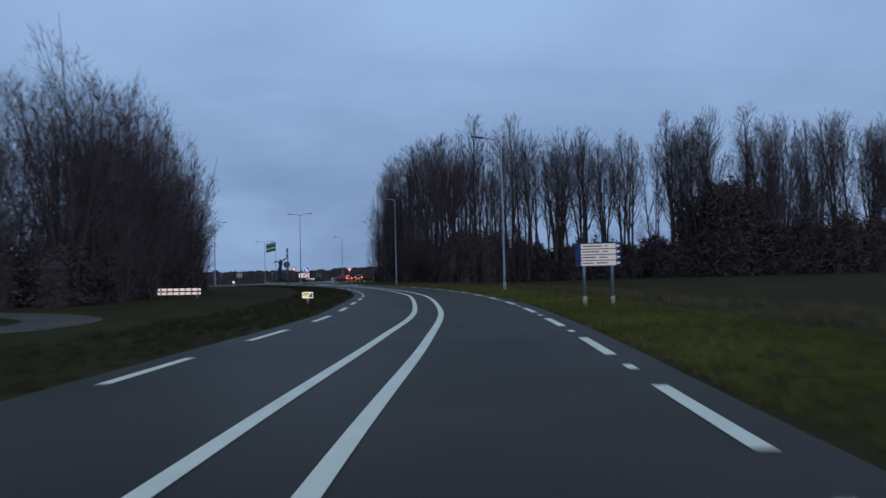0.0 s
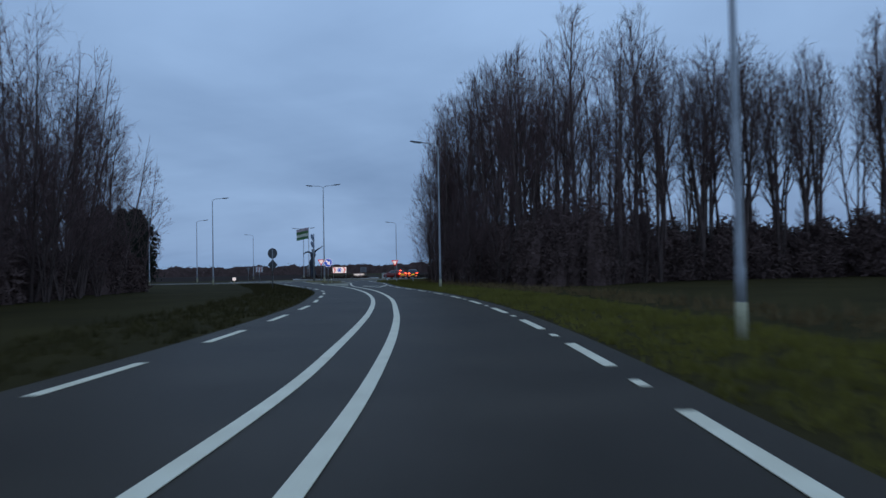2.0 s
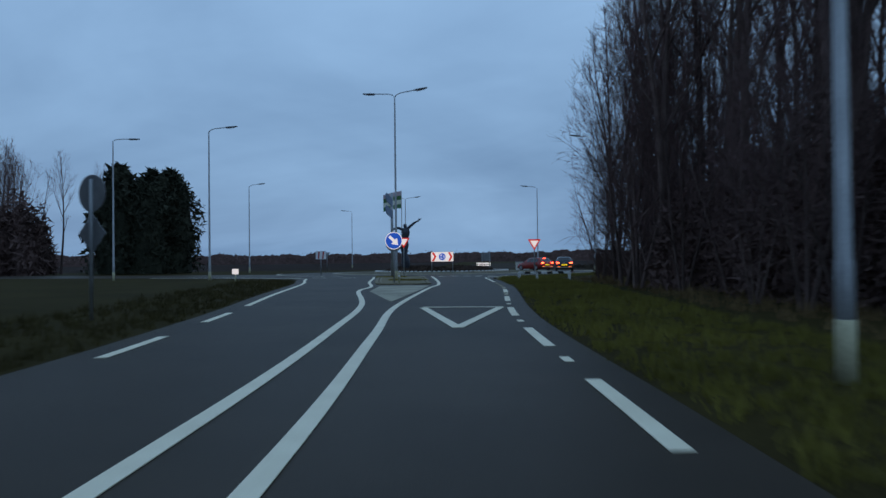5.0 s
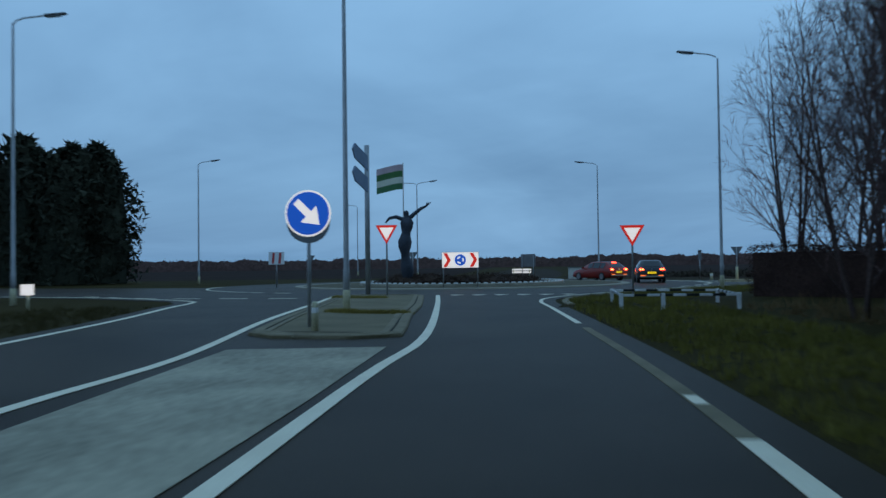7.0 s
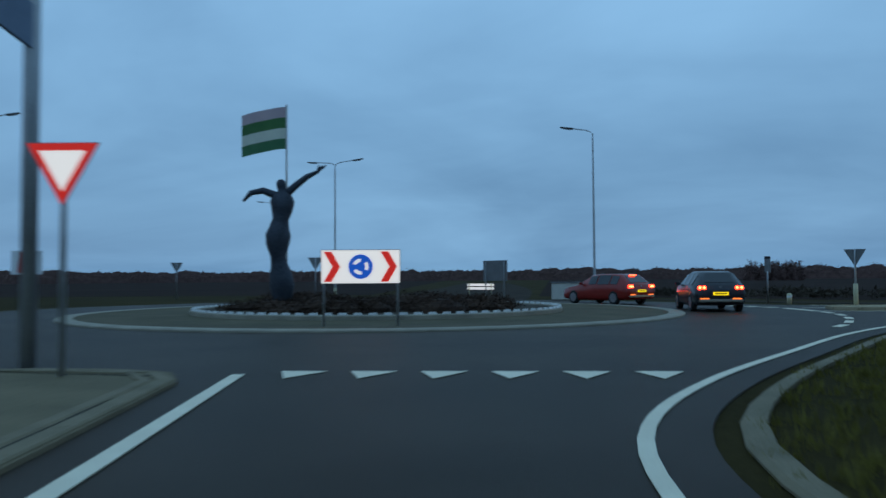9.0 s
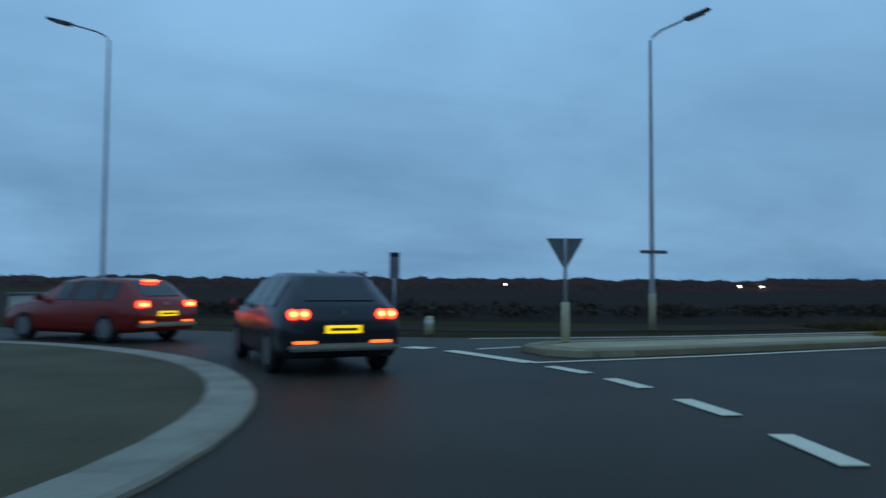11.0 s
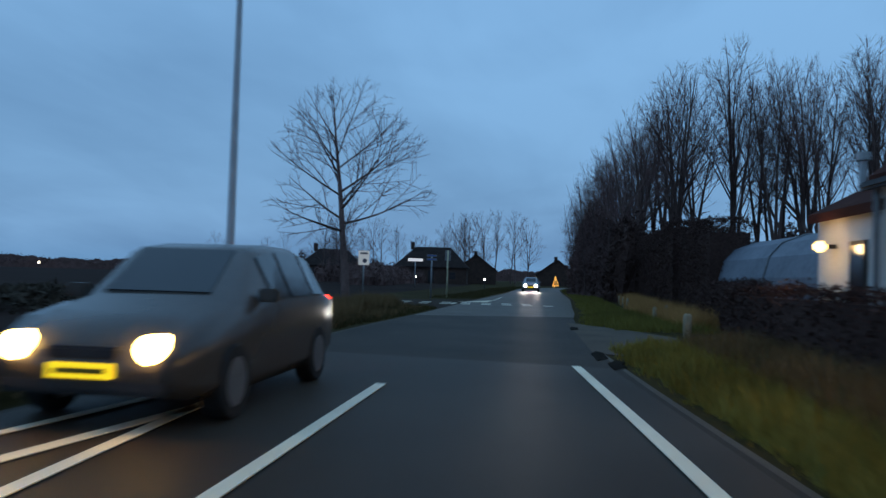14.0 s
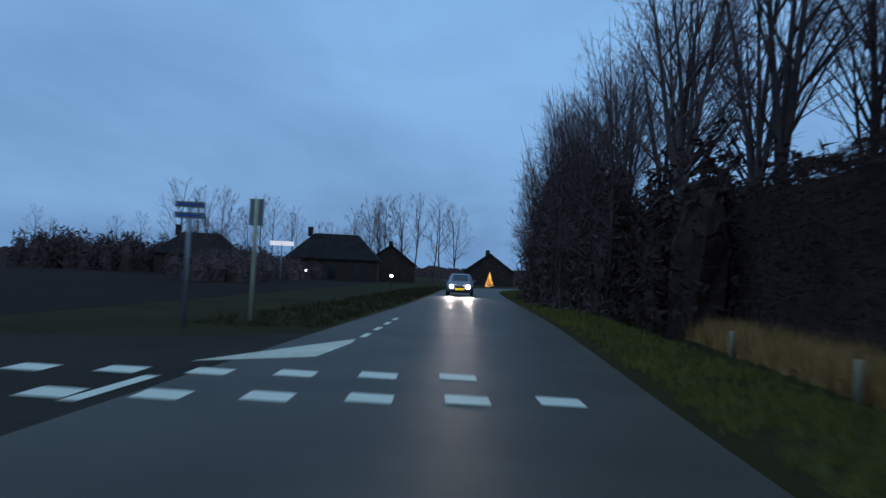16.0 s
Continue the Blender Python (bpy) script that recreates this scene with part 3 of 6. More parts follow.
def bare_tree_meshes(seed, height, first, profile, stems=1, fork=0.0, lean=6.0, angles=(45, 25), limbs=20, gaps=(0.42, 0.34), lift=0.10, r0=0.15, twig=0.6, fine=0.009, twigs=4, split=False):
    """Trunk and crown of a leafless tree whose limbs, branches and shoots run out to its crown's outline. first: share of the height where limbs begin; profile: crown
    radii from there to the top; stems: leaders, from the ground or from the share fork of the height; lean: degrees by which they spread; angles: degrees
    of the lowest and the topmost limbs from upright; gaps: metres between branches on a limb and shoots on a branch. With split each limb is a mesh of its own."""
    rnd = random.Random(seed)
    VT, FT, VC, FC, own = [], [], [], [], []
    z0 = height * first
    steps = len(profile) - 1

    def room(p, d, most):
        """How far the crown reaches from p in direction d."""
        t = 0.0
        while t < most:
            q = p + d * (t + 0.25)
            u = (q.z - z0) / (height - z0)
            if u > 1.0:
                break
            k = max(0.0, u) * steps
            i = min(int(k), steps - 1)
            if math.hypot(q.x, q.y) > profile[i] + (profile[i + 1] - profile[i]) * (k - i):
                break
            t += 0.25
        return t

    def bent(p, d, length, n, jitter, rise):
        pts, p = [p.copy()], p.copy()
        for _ in range(n):
            d = (d + Vector((rnd.gauss(0, jitter), rnd.gauss(0, jitter), rnd.gauss(rise, jitter * 0.6)))).normalized()
            p = p + d * (length / n)
            pts.append(p.copy())
        return pts

    def on(pts, u):
        k = u * (len(pts) - 1)
        i = min(int(k), len(pts) - 2)
        return pts[i].lerp(pts[i + 1], k - i), (pts[i + 1] - pts[i]).normalized()

    def aside(d, degrees):
        ax = d.orthogonal().normalized()
        ax.rotate(Matrix.Rotation(rnd.uniform(0, 6.283), 3, d))
        a = radians(degrees)
        w = d * math.cos(a) + ax * math.sin(a)
        w.z += lift * 0.8
        return w.normalized()

    def shoots(pts, length, count):
        for _ in range(count):
            p, d = on(pts, rnd.uniform(0.15, 1.0))
            w = aside(d, rnd.uniform(12, 48))
            q = w.orthogonal().normalized()
            q.rotate(Matrix.Rotation(rnd.uniform(0, 6.283), 3, w))
            q *= fine
            k = len(VC)
            VC.extend((p - q, p + q, p + w * length * rnd.uniform(0.5, 1.15)))
            FC.append((k, k + 1, k + 2))

    def branch(p, d, length, radius):
        length = min(length, room(p, d, 6.0) + 0.25)
        if length < 0.3:
            return
        pts = bent(p, d, length, 2, 0.07, lift * 0.8)
        tube(VC, FC, pts, [radius, radius * 0.7, max(radius * 0.35, 0.004)], 3)
        for k in range(max(1, int(length / gaps[1]))):
            q, w = on(pts, 0.2 + 0.75 * (k + rnd.random()) * gaps[1] / max(length, gaps[1]))
            w = aside(w, rnd.uniform(28, 52))
            more = min(length * rnd.uniform(0.35, 0.6), room(q, w, 2.5) + 0.3)
            e = bent(q, w, more, 1, 0.05, lift)
            tube(VC, FC, e, [radius * 0.5, 0.004], 3)
            shoots(e, twig, twigs)
        shoots(pts, twig, twigs)

    def limb(p, d, length, radius):
        length = min(length, room(p, d, 9.0) + 0.3)
        if length < 0.4:
            return
        pts = bent(p, d, length, 5, 0.055, lift)
        V, F = ([], []) if split else (VT, FT)
        tube(V, F, pts, [max(radius * (1 - 0.17 * i), 0.006) for i in range(6)], 4)
        if split:
            own.append(mesh_of("limb", V, F, BARK, True))
        n = max(2, int(length / gaps[0]))
        for k in range(n):
            u = 0.12 + 0.86 * (k + rnd.random()) / n
            q, w = on(pts, u)
            branch(q, aside(w, rnd.uniform(26, 50)), length * (0.62 - 0.32 * u) * rnd.uniform(0.7, 1.2) + 0.3, max(radius * 0.42 * (1 - 0.6 * u), 0.008))
        shoots(pts[-2:], twig, twigs * 2)

    leaders = []
    root = Vector((0, 0, -0.15))
    zf = height * fork
    trunk = bent(root, Vector((0, 0, 1)), zf + 0.15, 4, 0.02, 0.05) if fork and stems > 1 else None
    for k in range(stems):
        a = 6.283 * (k + rnd.uniform(0, 0.5)) / stems
        tilt = radians(lean * rnd.uniform(0.6, 1.3)) if stems > 1 else radians(1.0)
        d = Vector((math.cos(a) * math.sin(tilt), math.sin(a) * math.sin(tilt), math.cos(tilt)))
        start = trunk[-1] if trunk else root + (Vector((math.cos(a), math.sin(a), 0)) * 0.22 if stems > 1 else Vector((0, 0, 0)))
        full = height * (1.0 if k == 0 else rnd.uniform(0.86, 0.98)) - start.z
        leaders.append((bent(start, d, full * 0.97, 10, 0.03, 0.035), full))
    lead_r = r0 * (1.0 if stems == 1 else 0.72)
    if trunk:
        tube(VT, FT, trunk, [r0 * 1.25, r0 * 1.05, r0, r0 * 0.95, r0 * 0.9], 7)
    for pts, full in leaders:
        tube(VT, FT, pts, [lead_r * (1.25 if i == 0 and not trunk else 1 - 0.093 * i) for i in range(11)], 6)
        lo = max(0.02, (z0 - pts[0].z) / full)
        for c in range(limbs):
            u = lo + (0.985 - lo) * (c + rnd.random() * 0.8) / limbs
            p, w = on(pts, u)
            el = radians(angles[0] + (angles[1] - angles[0]) * (u - lo) / (1 - lo)) * rnd.uniform(0.85, 1.12)
            out = math.atan2(w.y, w.x) if rnd.random() < 0.3 and stems > 1 else c * 2.4 + rnd.uniform(-0.5, 0.5)
            d = Vector((math.cos(out) * math.sin(el), math.sin(out) * math.sin(el), math.cos(el)))
            limb(p, d, 9.0, max(lead_r * 0.5 * (1 - 0.72 * u), 0.018))
    return (mesh_of("trunk", VT, FT, BARK, True), mesh_of("crown", VC, FC, TWIG), *own)


def tree_thing(name, meshes, m, label, group, category="tree"):
    ob = new(name)
    ob.matrix_basis = m
    for k, me in enumerate(meshes):
        c = new(("trunk", "crown", "limb")[min(k, 2)], me)
        c.parent = ob
    return tagged(ob, label, category, group)


POPLAR = [bare_tree_meshes(11 + i, 15.8 + (i % 3) * 0.9, 0.30, (0.9, 1.5, 2.0, 2.4, 2.5, 2.3, 1.7, 0.6), 1 + (i + 1) % 3, 0.16 * (i % 2), 5, (34, 20), (16, 10, 8)[(i + 1) % 3], (0.66, 0.56), 0.12, 0.2, 0.8, 0.010, 3) for i in range(6)]
POPLAR_THIN = [bare_tree_meshes(61 + i, 15.4 + i, 0.34, (0.8, 1.3, 1.8, 2.1, 2.2, 2.0, 1.4, 0.5), 1 + (i % 2), 0.0, 5, (34, 20), (13, 8)[i % 2], (0.8, 0.8), 0.12, 0.18, 0.95, 0.012, 3) for i in range(3)]
LANE_TREE = [bare_tree_meshes(71 + i, 15.6 + 1.1 * (i % 3), 0.36, (1.2, 2.3, 3.0, 3.3, 3.3, 2.9, 2.1, 0.8), 2 + (i % 2), 0.30, 9, (46, 24), 8, (0.66, 0.58), 0.08, 0.23, 0.75, 0.010, 3) for i in range(4)]
ALDER = [bare_tree_meshes(31 + i, 13.6 + i, 0.06, (2.0, 2.8, 3.3, 3.4, 3.2, 2.7, 2.0, 0.9), 3 + (i % 2), 0.0, 11, (50, 24), 11, (0.74, 0.62), 0.08, 0.14, 0.9, 0.010, 3) for i in range(3)]
FAR_TREE = [bare_tree_meshes(51 + i, 11.8 + i, 0.22, (1.0, 2.2, 2.9, 3.1, 2.9, 2.3, 1.0), 1 + (i % 2), 0.2, 8, (50, 24), 11, (0.9, 0.9), 0.08, 0.16, 1.0, 0.014, 3) for i in range(3)]


def wood(polygon_rows, meshes, label, group, seed, spacing, scale=(0.85, 1.1), grow=None, kind_name="bare_tree"):
    """Trees along rows: each row is a plan line."""
    rnd = random.Random(seed)
    for row in polygon_rows:
        line = smooth_line(row, 1.0)
        s = np.r_[0, np.cumsum(np.linalg.norm(np.diff(line, axis=0), axis=1))]
        u = rnd.uniform(0, spacing)
        while u < s[-1]:
            x, y = np.interp(u, s, line[:, 0]) + rnd.gauss(0, 0.7), np.interp(u, s, line[:, 1]) + rnd.gauss(0, 0.7)
            k = rnd.uniform(*scale) * (grow(x, y) if grow else 1.0)
            m = Matrix.Translation((x, y, -0.03)) @ Matrix.Rotation(rnd.random() * 6.28, 4, "Z") @ Matrix.Diagonal((k, k, k, 1))
            tree_thing(kind_name, rnd.choice(meshes), m, label, group)
            u += spacing * rnd.uniform(0.7, 1.4)


def leaf_mesh(name, centres, sizes, material, seed, slim=0.35):
    """Small random leaf or twig triangles about given centres (n x 3), in one mesh."""
    rng = np.random.RandomState(seed)
    n = len(centres)
    a = rng.normal(size=(n, 3)); a /= np.linalg.norm(a, axis=1)[:, None]
    b = np.cross(a, rng.normal(size=(n, 3))); b /= np.linalg.norm(b, axis=1)[:, None]
    s = sizes[:, None]
    w = s * rng.uniform(min(slim, 0.12), slim, (n, 1))
    v = np.stack([centres - b * w, centres + b * w, centres + a * s], 1).reshape(-1, 3)
    me = bpy.data.meshes.new(name)
    me.vertices.add(3 * n); me.loops.add(3 * n); me.polygons.add(n)
    me.vertices.foreach_set("co", v.ravel())
    me.loops.foreach_set("vertex_index", np.arange(3 * n, dtype=np.int32))
    me.polygons.foreach_set("loop_start", np.arange(0, 3 * n, 3, dtype=np.int32))
    me.update(calc_edges=True)
    me.materials.append(material)
    return me


def along(line, n, rng, near, far):
    """n random plan places beside a line, near to far metres to its left."""
    i = rng.uniform(0, len(line) - 1.001, n)
    k = i.astype(int); u = (i - k)[:, None]
    t = np.gradient(line, axis=0); t /= np.linalg.norm(t, axis=1)[:, None]
    nrm = np.c_[-t[:, 1], t[:, 0]]
    d = rng.uniform(near, far, n)[:, None]
    return line[k] * (1 - u) + line[k + 1] * u + nrm[k] * d


def blades(name, line, n, near, far, height, material, seed, label, base=-0.04):
    """Grass blades in tufts beside a line, one object of stuff."""
    rng = np.random.RandomState(seed)
    tuft = along(line, n // 12, rng, near, far)
    p = np.repeat(tuft, 12, 0) + rng.normal(0, 0.07, (len(tuft) * 12, 2))
    m = len(p)
    h = np.repeat(rng.uniform(0.35, 1.25, len(tuft)) ** 1.5, 12) * rng.uniform(0.5, 1.0, m) * height
    a = rng.uniform(0, 2 * np.pi, m); w = 0.008 + 0.006 * rng.rand(m)
    d = np.c_[np.cos(a), np.sin(a)] * w[:, None]
    lean = rng.normal(0, 0.35, (m, 2)) * h[:, None]
    z0 = np.full((m, 1), base)
    v = np.stack([np.c_[p - d, z0], np.c_[p + d, z0], np.c_[p + lean, h[:, None] + (base + 0.04)]], 1).reshape(-1, 3)
    me = bpy.data.meshes.new(name)
    me.vertices.add(3 * m); me.loops.add(3 * m); me.polygons.add(m)
    me.vertices.foreach_set("co", v.ravel())
    me.loops.foreach_set("vertex_index", np.arange(3 * m, dtype=np.int32))
    me.polygons.foreach_set("loop_start", np.arange(0, 3 * m, 3, dtype=np.int32))
    me.update(calc_edges=True)
    me.materials.append(material)
    return tagged(new(name, me), label, "grass", kind="stuff")


def thicket(name, line, near, far, height, n, material, seed, label, core=True, size=(0.25, 0.6), category="bushes", wide=1.0, even=(0.55, 1.1)):
    """Dense undergrowth beside a line: dark inner lumps and an uneven cover of twigs and leaves."""
    rng = np.random.RandomState(seed)
    bush = along(line, max(8, int(len(line) * abs(far - near) / 3.0)), rng, near, far)
    bh = height * rng.uniform(*even, len(bush))
    br = rng.uniform(0.9, 1.6, len(bush)) * min(1.0, abs(far - near) / 2 + 0.3) * wide
    pick = rng.randint(0, len(bush), n)
    dirs = rng.normal(size=(n, 3)); dirs /= np.linalg.norm(dirs, axis=1)[:, None]
    r = rng.uniform(0.75, 1.08, n)
    c = np.c_[bush[pick] + dirs[:, :2] * (br[pick] * r)[:, None], np.abs(dirs[:, 2]) * bh[pick] * r * 0.98]
    me = leaf_mesh(name, c, rng.uniform(*size, n) * (1.45 if material is THICKET else 1.25), material, seed + 1, 0.15 if material is THICKET else 0.3)
    ob = tagged(new(name, me), label, category, kind="stuff")
    if core:
        V, F = [], []
        for (x, y), h, q in zip(bush, bh, br):
            b0 = len(V)
            for j, zz in enumerate((-0.05, 0.45, 0.74)):
                for k in range(7):
                    a = 2 * math.pi * k / 7 + j * 0.4
                    rr = q * (0.68, 0.62, 0.3)[j] * rng.uniform(0.8, 1.1)
                    V.append((x + rr * math.cos(a), y + rr * math.sin(a), zz * h))
            V.append((x, y, 0.78 * h))
            for j in range(2):
                for k in range(7):
                    F.append((b0 + j * 7 + k, b0 + j * 7 + (k + 1) % 7, b0 + (j + 1) * 7 + (k + 1) % 7, b0 + (j + 1) * 7 + k))
            for k in range(7):
                F.append((b0 + 14 + k, b0 + 14 + (k + 1) % 7, b0 + 21))
        inner = new("bush_body", mesh_of("bush_body", V, F, material))
        inner.parent = ob
    return ob


# ---- woods ----
ROAD_ROW = [(24, 131), (26.8, 121), (30, 112), (33.5, 104), (36.5, 98.5), (41, 99.5), (46.5, 103.5)]
wood([ROAD_ROW], POPLAR, "tall bare poplar in a dense roadside wood", "roadside wood", 3, 2.1, (1.02, 1.22), lambda x, y: float(np.interp(y, (98, 106, 131), (0.98, 1.02, 0.88))))
wood([[(28, 132), (31, 122), (34.5, 113), (38, 106), (43, 105), (48, 108)], [(33, 134), (37, 120), (42, 113)], [(30, 133), (33, 123), (36.5, 114), (40, 109), (45, 108), (52, 112)], [(38, 130), (44, 119), (56, 117)]], POPLAR_THIN, "tall bare poplar inside the roadside wood", "roadside wood", 4, 2.6, (1.04, 1.24))
wood([[(26, 130), (29.5, 119), (31.5, 114)]], ALDER, "bushy bare alder between the poplars of the wood", "roadside wood", 35, 4.4, (0.8, 1.05))
rnd = random.Random(44)
for x, y, k in [(49.3, 106.8, 1.20), (50.4, 108.5, 1.18), (53.0, 108.2, 1.14), (54.2, 110.5, 1.22), (56.5, 110, 1.22), (59.4, 111.6, 1.25), (60.2, 112.6, 1.26), (61.6, 114.5, 1.15)]:
    tree_thing("bare_tree", rnd.choice(POPLAR), Matrix.Translation((x, y, -0.03)) @ Matrix.Rotation(rnd.random() * 6.28, 4, "Z") @ Matrix.Diagonal((k, k, k, 1)), "tall bare poplar standing apart beyond the meadow", "roadside wood")
wood([[(50, 110), (56, 113), (63, 114.5), (68, 117)]], POPLAR, "bare poplar standing apart beyond the meadow", "roadside wood", 47, 2.5, (1.1, 1.24))
for cx, cy, n in [(69.5, 114, 9), (81.0, 117, 9), (92.0, 120, 9), (103.0, 124, 8)]:
    for c in range(n):
        a, q, k = rnd.uniform(0, 6.28), math.sqrt(rnd.random()), rnd.uniform(1.26, 1.42)
        tree_thing("bare_tree", rnd.choice(POPLAR), Matrix.Translation((cx + 4.2 * q * math.cos(a), cy + 3.0 * q * math.sin(a), -0.03)) @ Matrix.Rotation(a * 3, 4, "Z") @ Matrix.Diagonal((k, k, k, 1)), "very tall bare poplar in a clump beyond the meadow", "roadside wood")
wood([[(22.8, 128), (24.5, 122), (26.5, 116)], [(24.5, 136), (27, 127), (30, 118)]], ALDER, "bushy bare alder at the corner of the wood", "roadside wood", 15, 3.4, (0.75, 0.95))
for x, y, s, a in [(22.7, 143.4, 0.75, 0.3), (24.4, 142.6, 0.85, 2.1), (26.0, 145.0, 0.8, 4.0), (26.5, 140.5, 0.9, 5.0)]:
    tree_thing("bare_tree", ALDER[1], Matrix.Translation((x, y, -0.03)) @ Matrix.Rotation(a, 4, "Z") @ Matrix.Diagonal((s, s, s, 1)), "bushy bare alder behind the corner hedge", "roadside wood")
thicket("undergrowth_east", smooth_line([(46.5, 102.4), (41, 98.2), (36, 97), (32.4, 103.5), (28.8, 112), (25.8, 121)]), 0.0, -5.0, 4.6, 84000, THICKET, 101, "dense dark bare undergrowth at the edge of the wood", size=(0.16, 0.42), even=(0.3, 1.15))
thicket("undergrowth_meadow", smooth_line([(64, 112), (58, 109), (52, 106), (46, 102)]), -0.5, -6.0, 4.8, 56000, THICKET, 102, "dense dark bushes beyond the meadow", size=(0.2, 0.5))
thicket("wood_back", smooth_line([(70, 128), (56, 122), (46, 120), (40, 128)]), -1.0, -6.0, 6.0, 30000, THICKET, 112, "dark bushes along the far side of the wood", size=(0.3, 0.7))
thicket("wood_bushes", smooth_line([(79, 110.5), (74, 109.5), (70, 109)]), -0.5, -7.0, 12.5, 46000, THICKET, 110, "rounded dark bushes half the height of the poplars", size=(0.3, 0.8), wide=2.2)
thicket("wood_bushes", smooth_line([(104, 118), (92, 114), (79, 111)]), -0.5, -7.0, 8.5, 46000, THICKET, 118, "dark bushes below the tall poplars", size=(0.3, 0.8), wide=1.8)
thicket("wood_bushes", smooth_line([(71, 109.5), (67, 109.5), (63.5, 110.5)]), -0.5, -5.0, 5.6, 24000, THICKET, 119, "low dark bushes at the foot of the poplars", size=(0.25, 0.6), wide=1.5)
thicket("undergrowth_north", smooth_line([(32, 99), (29, 110), (26, 121), (23.5, 131)]), -5.0, -13.0, 6.8, 32000, THICKET, 115, "tall dark bushes deep in the end of the wood", size=(0.22, 0.55))
thicket("undergrowth_corner", smooth_line([(34, 92), (30, 104), (27, 115), (24.5, 126), (23.5, 134)]), -1.5, -7.0, 5.6, 84000, THICKET, 109, "tall dark ivy-grown bushes at the end of the wood", size=(0.12, 0.34))
wood([[(13.5, 46), (10.5, 62), (6, 84), (1.5, 103)], [(8.5, 45), (5, 62), (0, 84), (-4, 104)], [(1, 47), (-4, 66)]], ALDER, "many-stemmed bare alder in a thicket beside the road", "thicket trees", 5, 3.1, (0.97, 1.12), lambda x, y: float(np.interp(y, (47, 60, 86, 92, 96, 100, 104), (0.97, 1.08, 1.07, 1.0, 0.9, 0.8, 0.66))))
wood([[(12.2, 50), (8.6, 66), (4.2, 86), (1.2, 97)]], FAR_TREE, "bare tree among the alders of the thicket", "thicket trees", 45, 2.8, (0.85, 1.05))
wood([[(15.4, 45), (12.3, 62), (7.8, 84), (5.0, 95)]], ALDER, "low bare alder shrub at the edge of the thicket", "thicket trees", 25, 3.8, (0.40, 0.60), lambda x, y: float(np.interp(y, (84, 95), (1.0, 0.6))), kind_name="bare_shrub")
wood([[(45, 101.5), (40, 97.8), (36, 96.6), (32, 103), (28.6, 111.5), (25.6, 120.5), (23.2, 130)]], ALDER, "bare twiggy shrub under the poplars", "roadside wood", 26, 2.8, (0.40, 0.74), kind_name="bare_shrub")
thicket("undergrowth_west", smooth_line([(15.5, 44), (12.5, 60), (8, 82), (3.2, 102)]), 0.5, 6.0, 3.6, 72000, THICKET, 103, "dense dark bare thicket under the alders", size=(0.16, 0.42))
for x, y, k, i in [(93.2, 165.4, 0.76, 0), (94.5, 162.1, 0.96, 1), (97.2, 158.4, 1.03, 2), (96.6, 153.9, 1.0, 3), (94.8, 150.0, 1.04, 1), (96.0, 145.6, 1.0, 0), (98.5, 164.6, 0.92, 3)]:
    tree_thing("bare_tree", LANE_TREE[i], Matrix.Translation((x, y, -0.03)) @ Matrix.Rotation(1.7 * x, 4, "Z") @ Matrix.Diagonal((k, k, k, 1)), "tall bare tree standing in a row behind the hedge", "lane wood")
wood([[(104, 164), (105, 157), (103, 149), (101, 141)], [(110, 163), (122, 165), (137, 166.5)]], LANE_TREE, "tall bare tree deep in the wood beside the lane", "lane wood", 6, 3.7, (0.92, 1.08))
wood([[(95, 163), (96.5, 158), (96, 152), (95, 146), (94, 140)], [(99, 158), (99, 146)]], POPLAR, "tall bare tree standing in a row behind the hedge", "lane wood", 48, 2.9, (0.9, 1.04))
wood([[(52, 149), (60, 145), (74, 144)]], LANE_TREE, "bare tree behind the white house", "lane wood", 46, 6.0, (0.62, 0.76))
wood([[(101, 166.6), (118, 168.0), (138, 169.8)]], ALDER, "bushy bare alder leaning out over the lane hedge", "lane wood", 16, 4.2, (0.7, 0.92))
thicket("lane_hedge", smooth_line([(89, 166.0), (96, 167.0), (115, 168.8), (140, 171.4)]), -0.4, -4.6, 5.3, 56000, HEDGE, 104, "tall dense unclipped hedge beside the lane", size=(0.14, 0.36), category="hedge")
thicket("lane_undergrowth", smooth_line([(97, 164.5), (97.5, 156), (96.5, 148), (95, 140)]), -2.0, 3.0, 5.2, 26000, THICKET, 121, "dark undergrowth below the row of trees", size=(0.2, 0.5), even=(0.5, 1.15))
thicket("lane_bushes", smooth_line([(101.5, 168.0), (108, 169.2), (116, 170.2)]), -0.5, -4.2, 7.6, 46000, THICKET, 120, "tall rounded dark bushes beyond the clipped hedge", size=(0.14, 0.4), even=(0.6, 1.1), wide=1.3)
for x, y, s, a in [(104.0, 168.6, 0.66, 2.2), (109.0, 169.4, 0.62, 4.1)]:
    tree_thing("bare_tree", ALDER[2], Matrix.Translation((x, y, -0.03)) @ Matrix.Rotation(a, 4, "Z") @ Matrix.Diagonal((s, s, s, 1)), "bushy bare alder at the edge of the lane", "lane wood")
OAK = bare_tree_meshes(123, 8.3, 0.30, (2.3, 2.9, 3.15, 3.0, 2.95, 2.5, 2.0, 0.8), 1, 0.0, 0, (84, 18), 20, (0.42, 0.32), 0.07, 0.18, 0.42, 0.007, 3, split=True)
tree_thing("bare_oak", OAK, Matrix.Translation((67.5, 175.6, -0.03)) @ Matrix.Rotation(0.4, 4, "Z"), "single bare round-crowned oak beside the lane", "")
WILLOW = bare_tree_meshes(91, 9.4, 0.26, (1.8, 2.5, 2.8, 2.8, 2.6, 2.0, 0.8), 2, 0.17, 7, (72, 26), 19, (0.32, 0.30), 0.03, 0.19, 0.4, 0.006, 3)
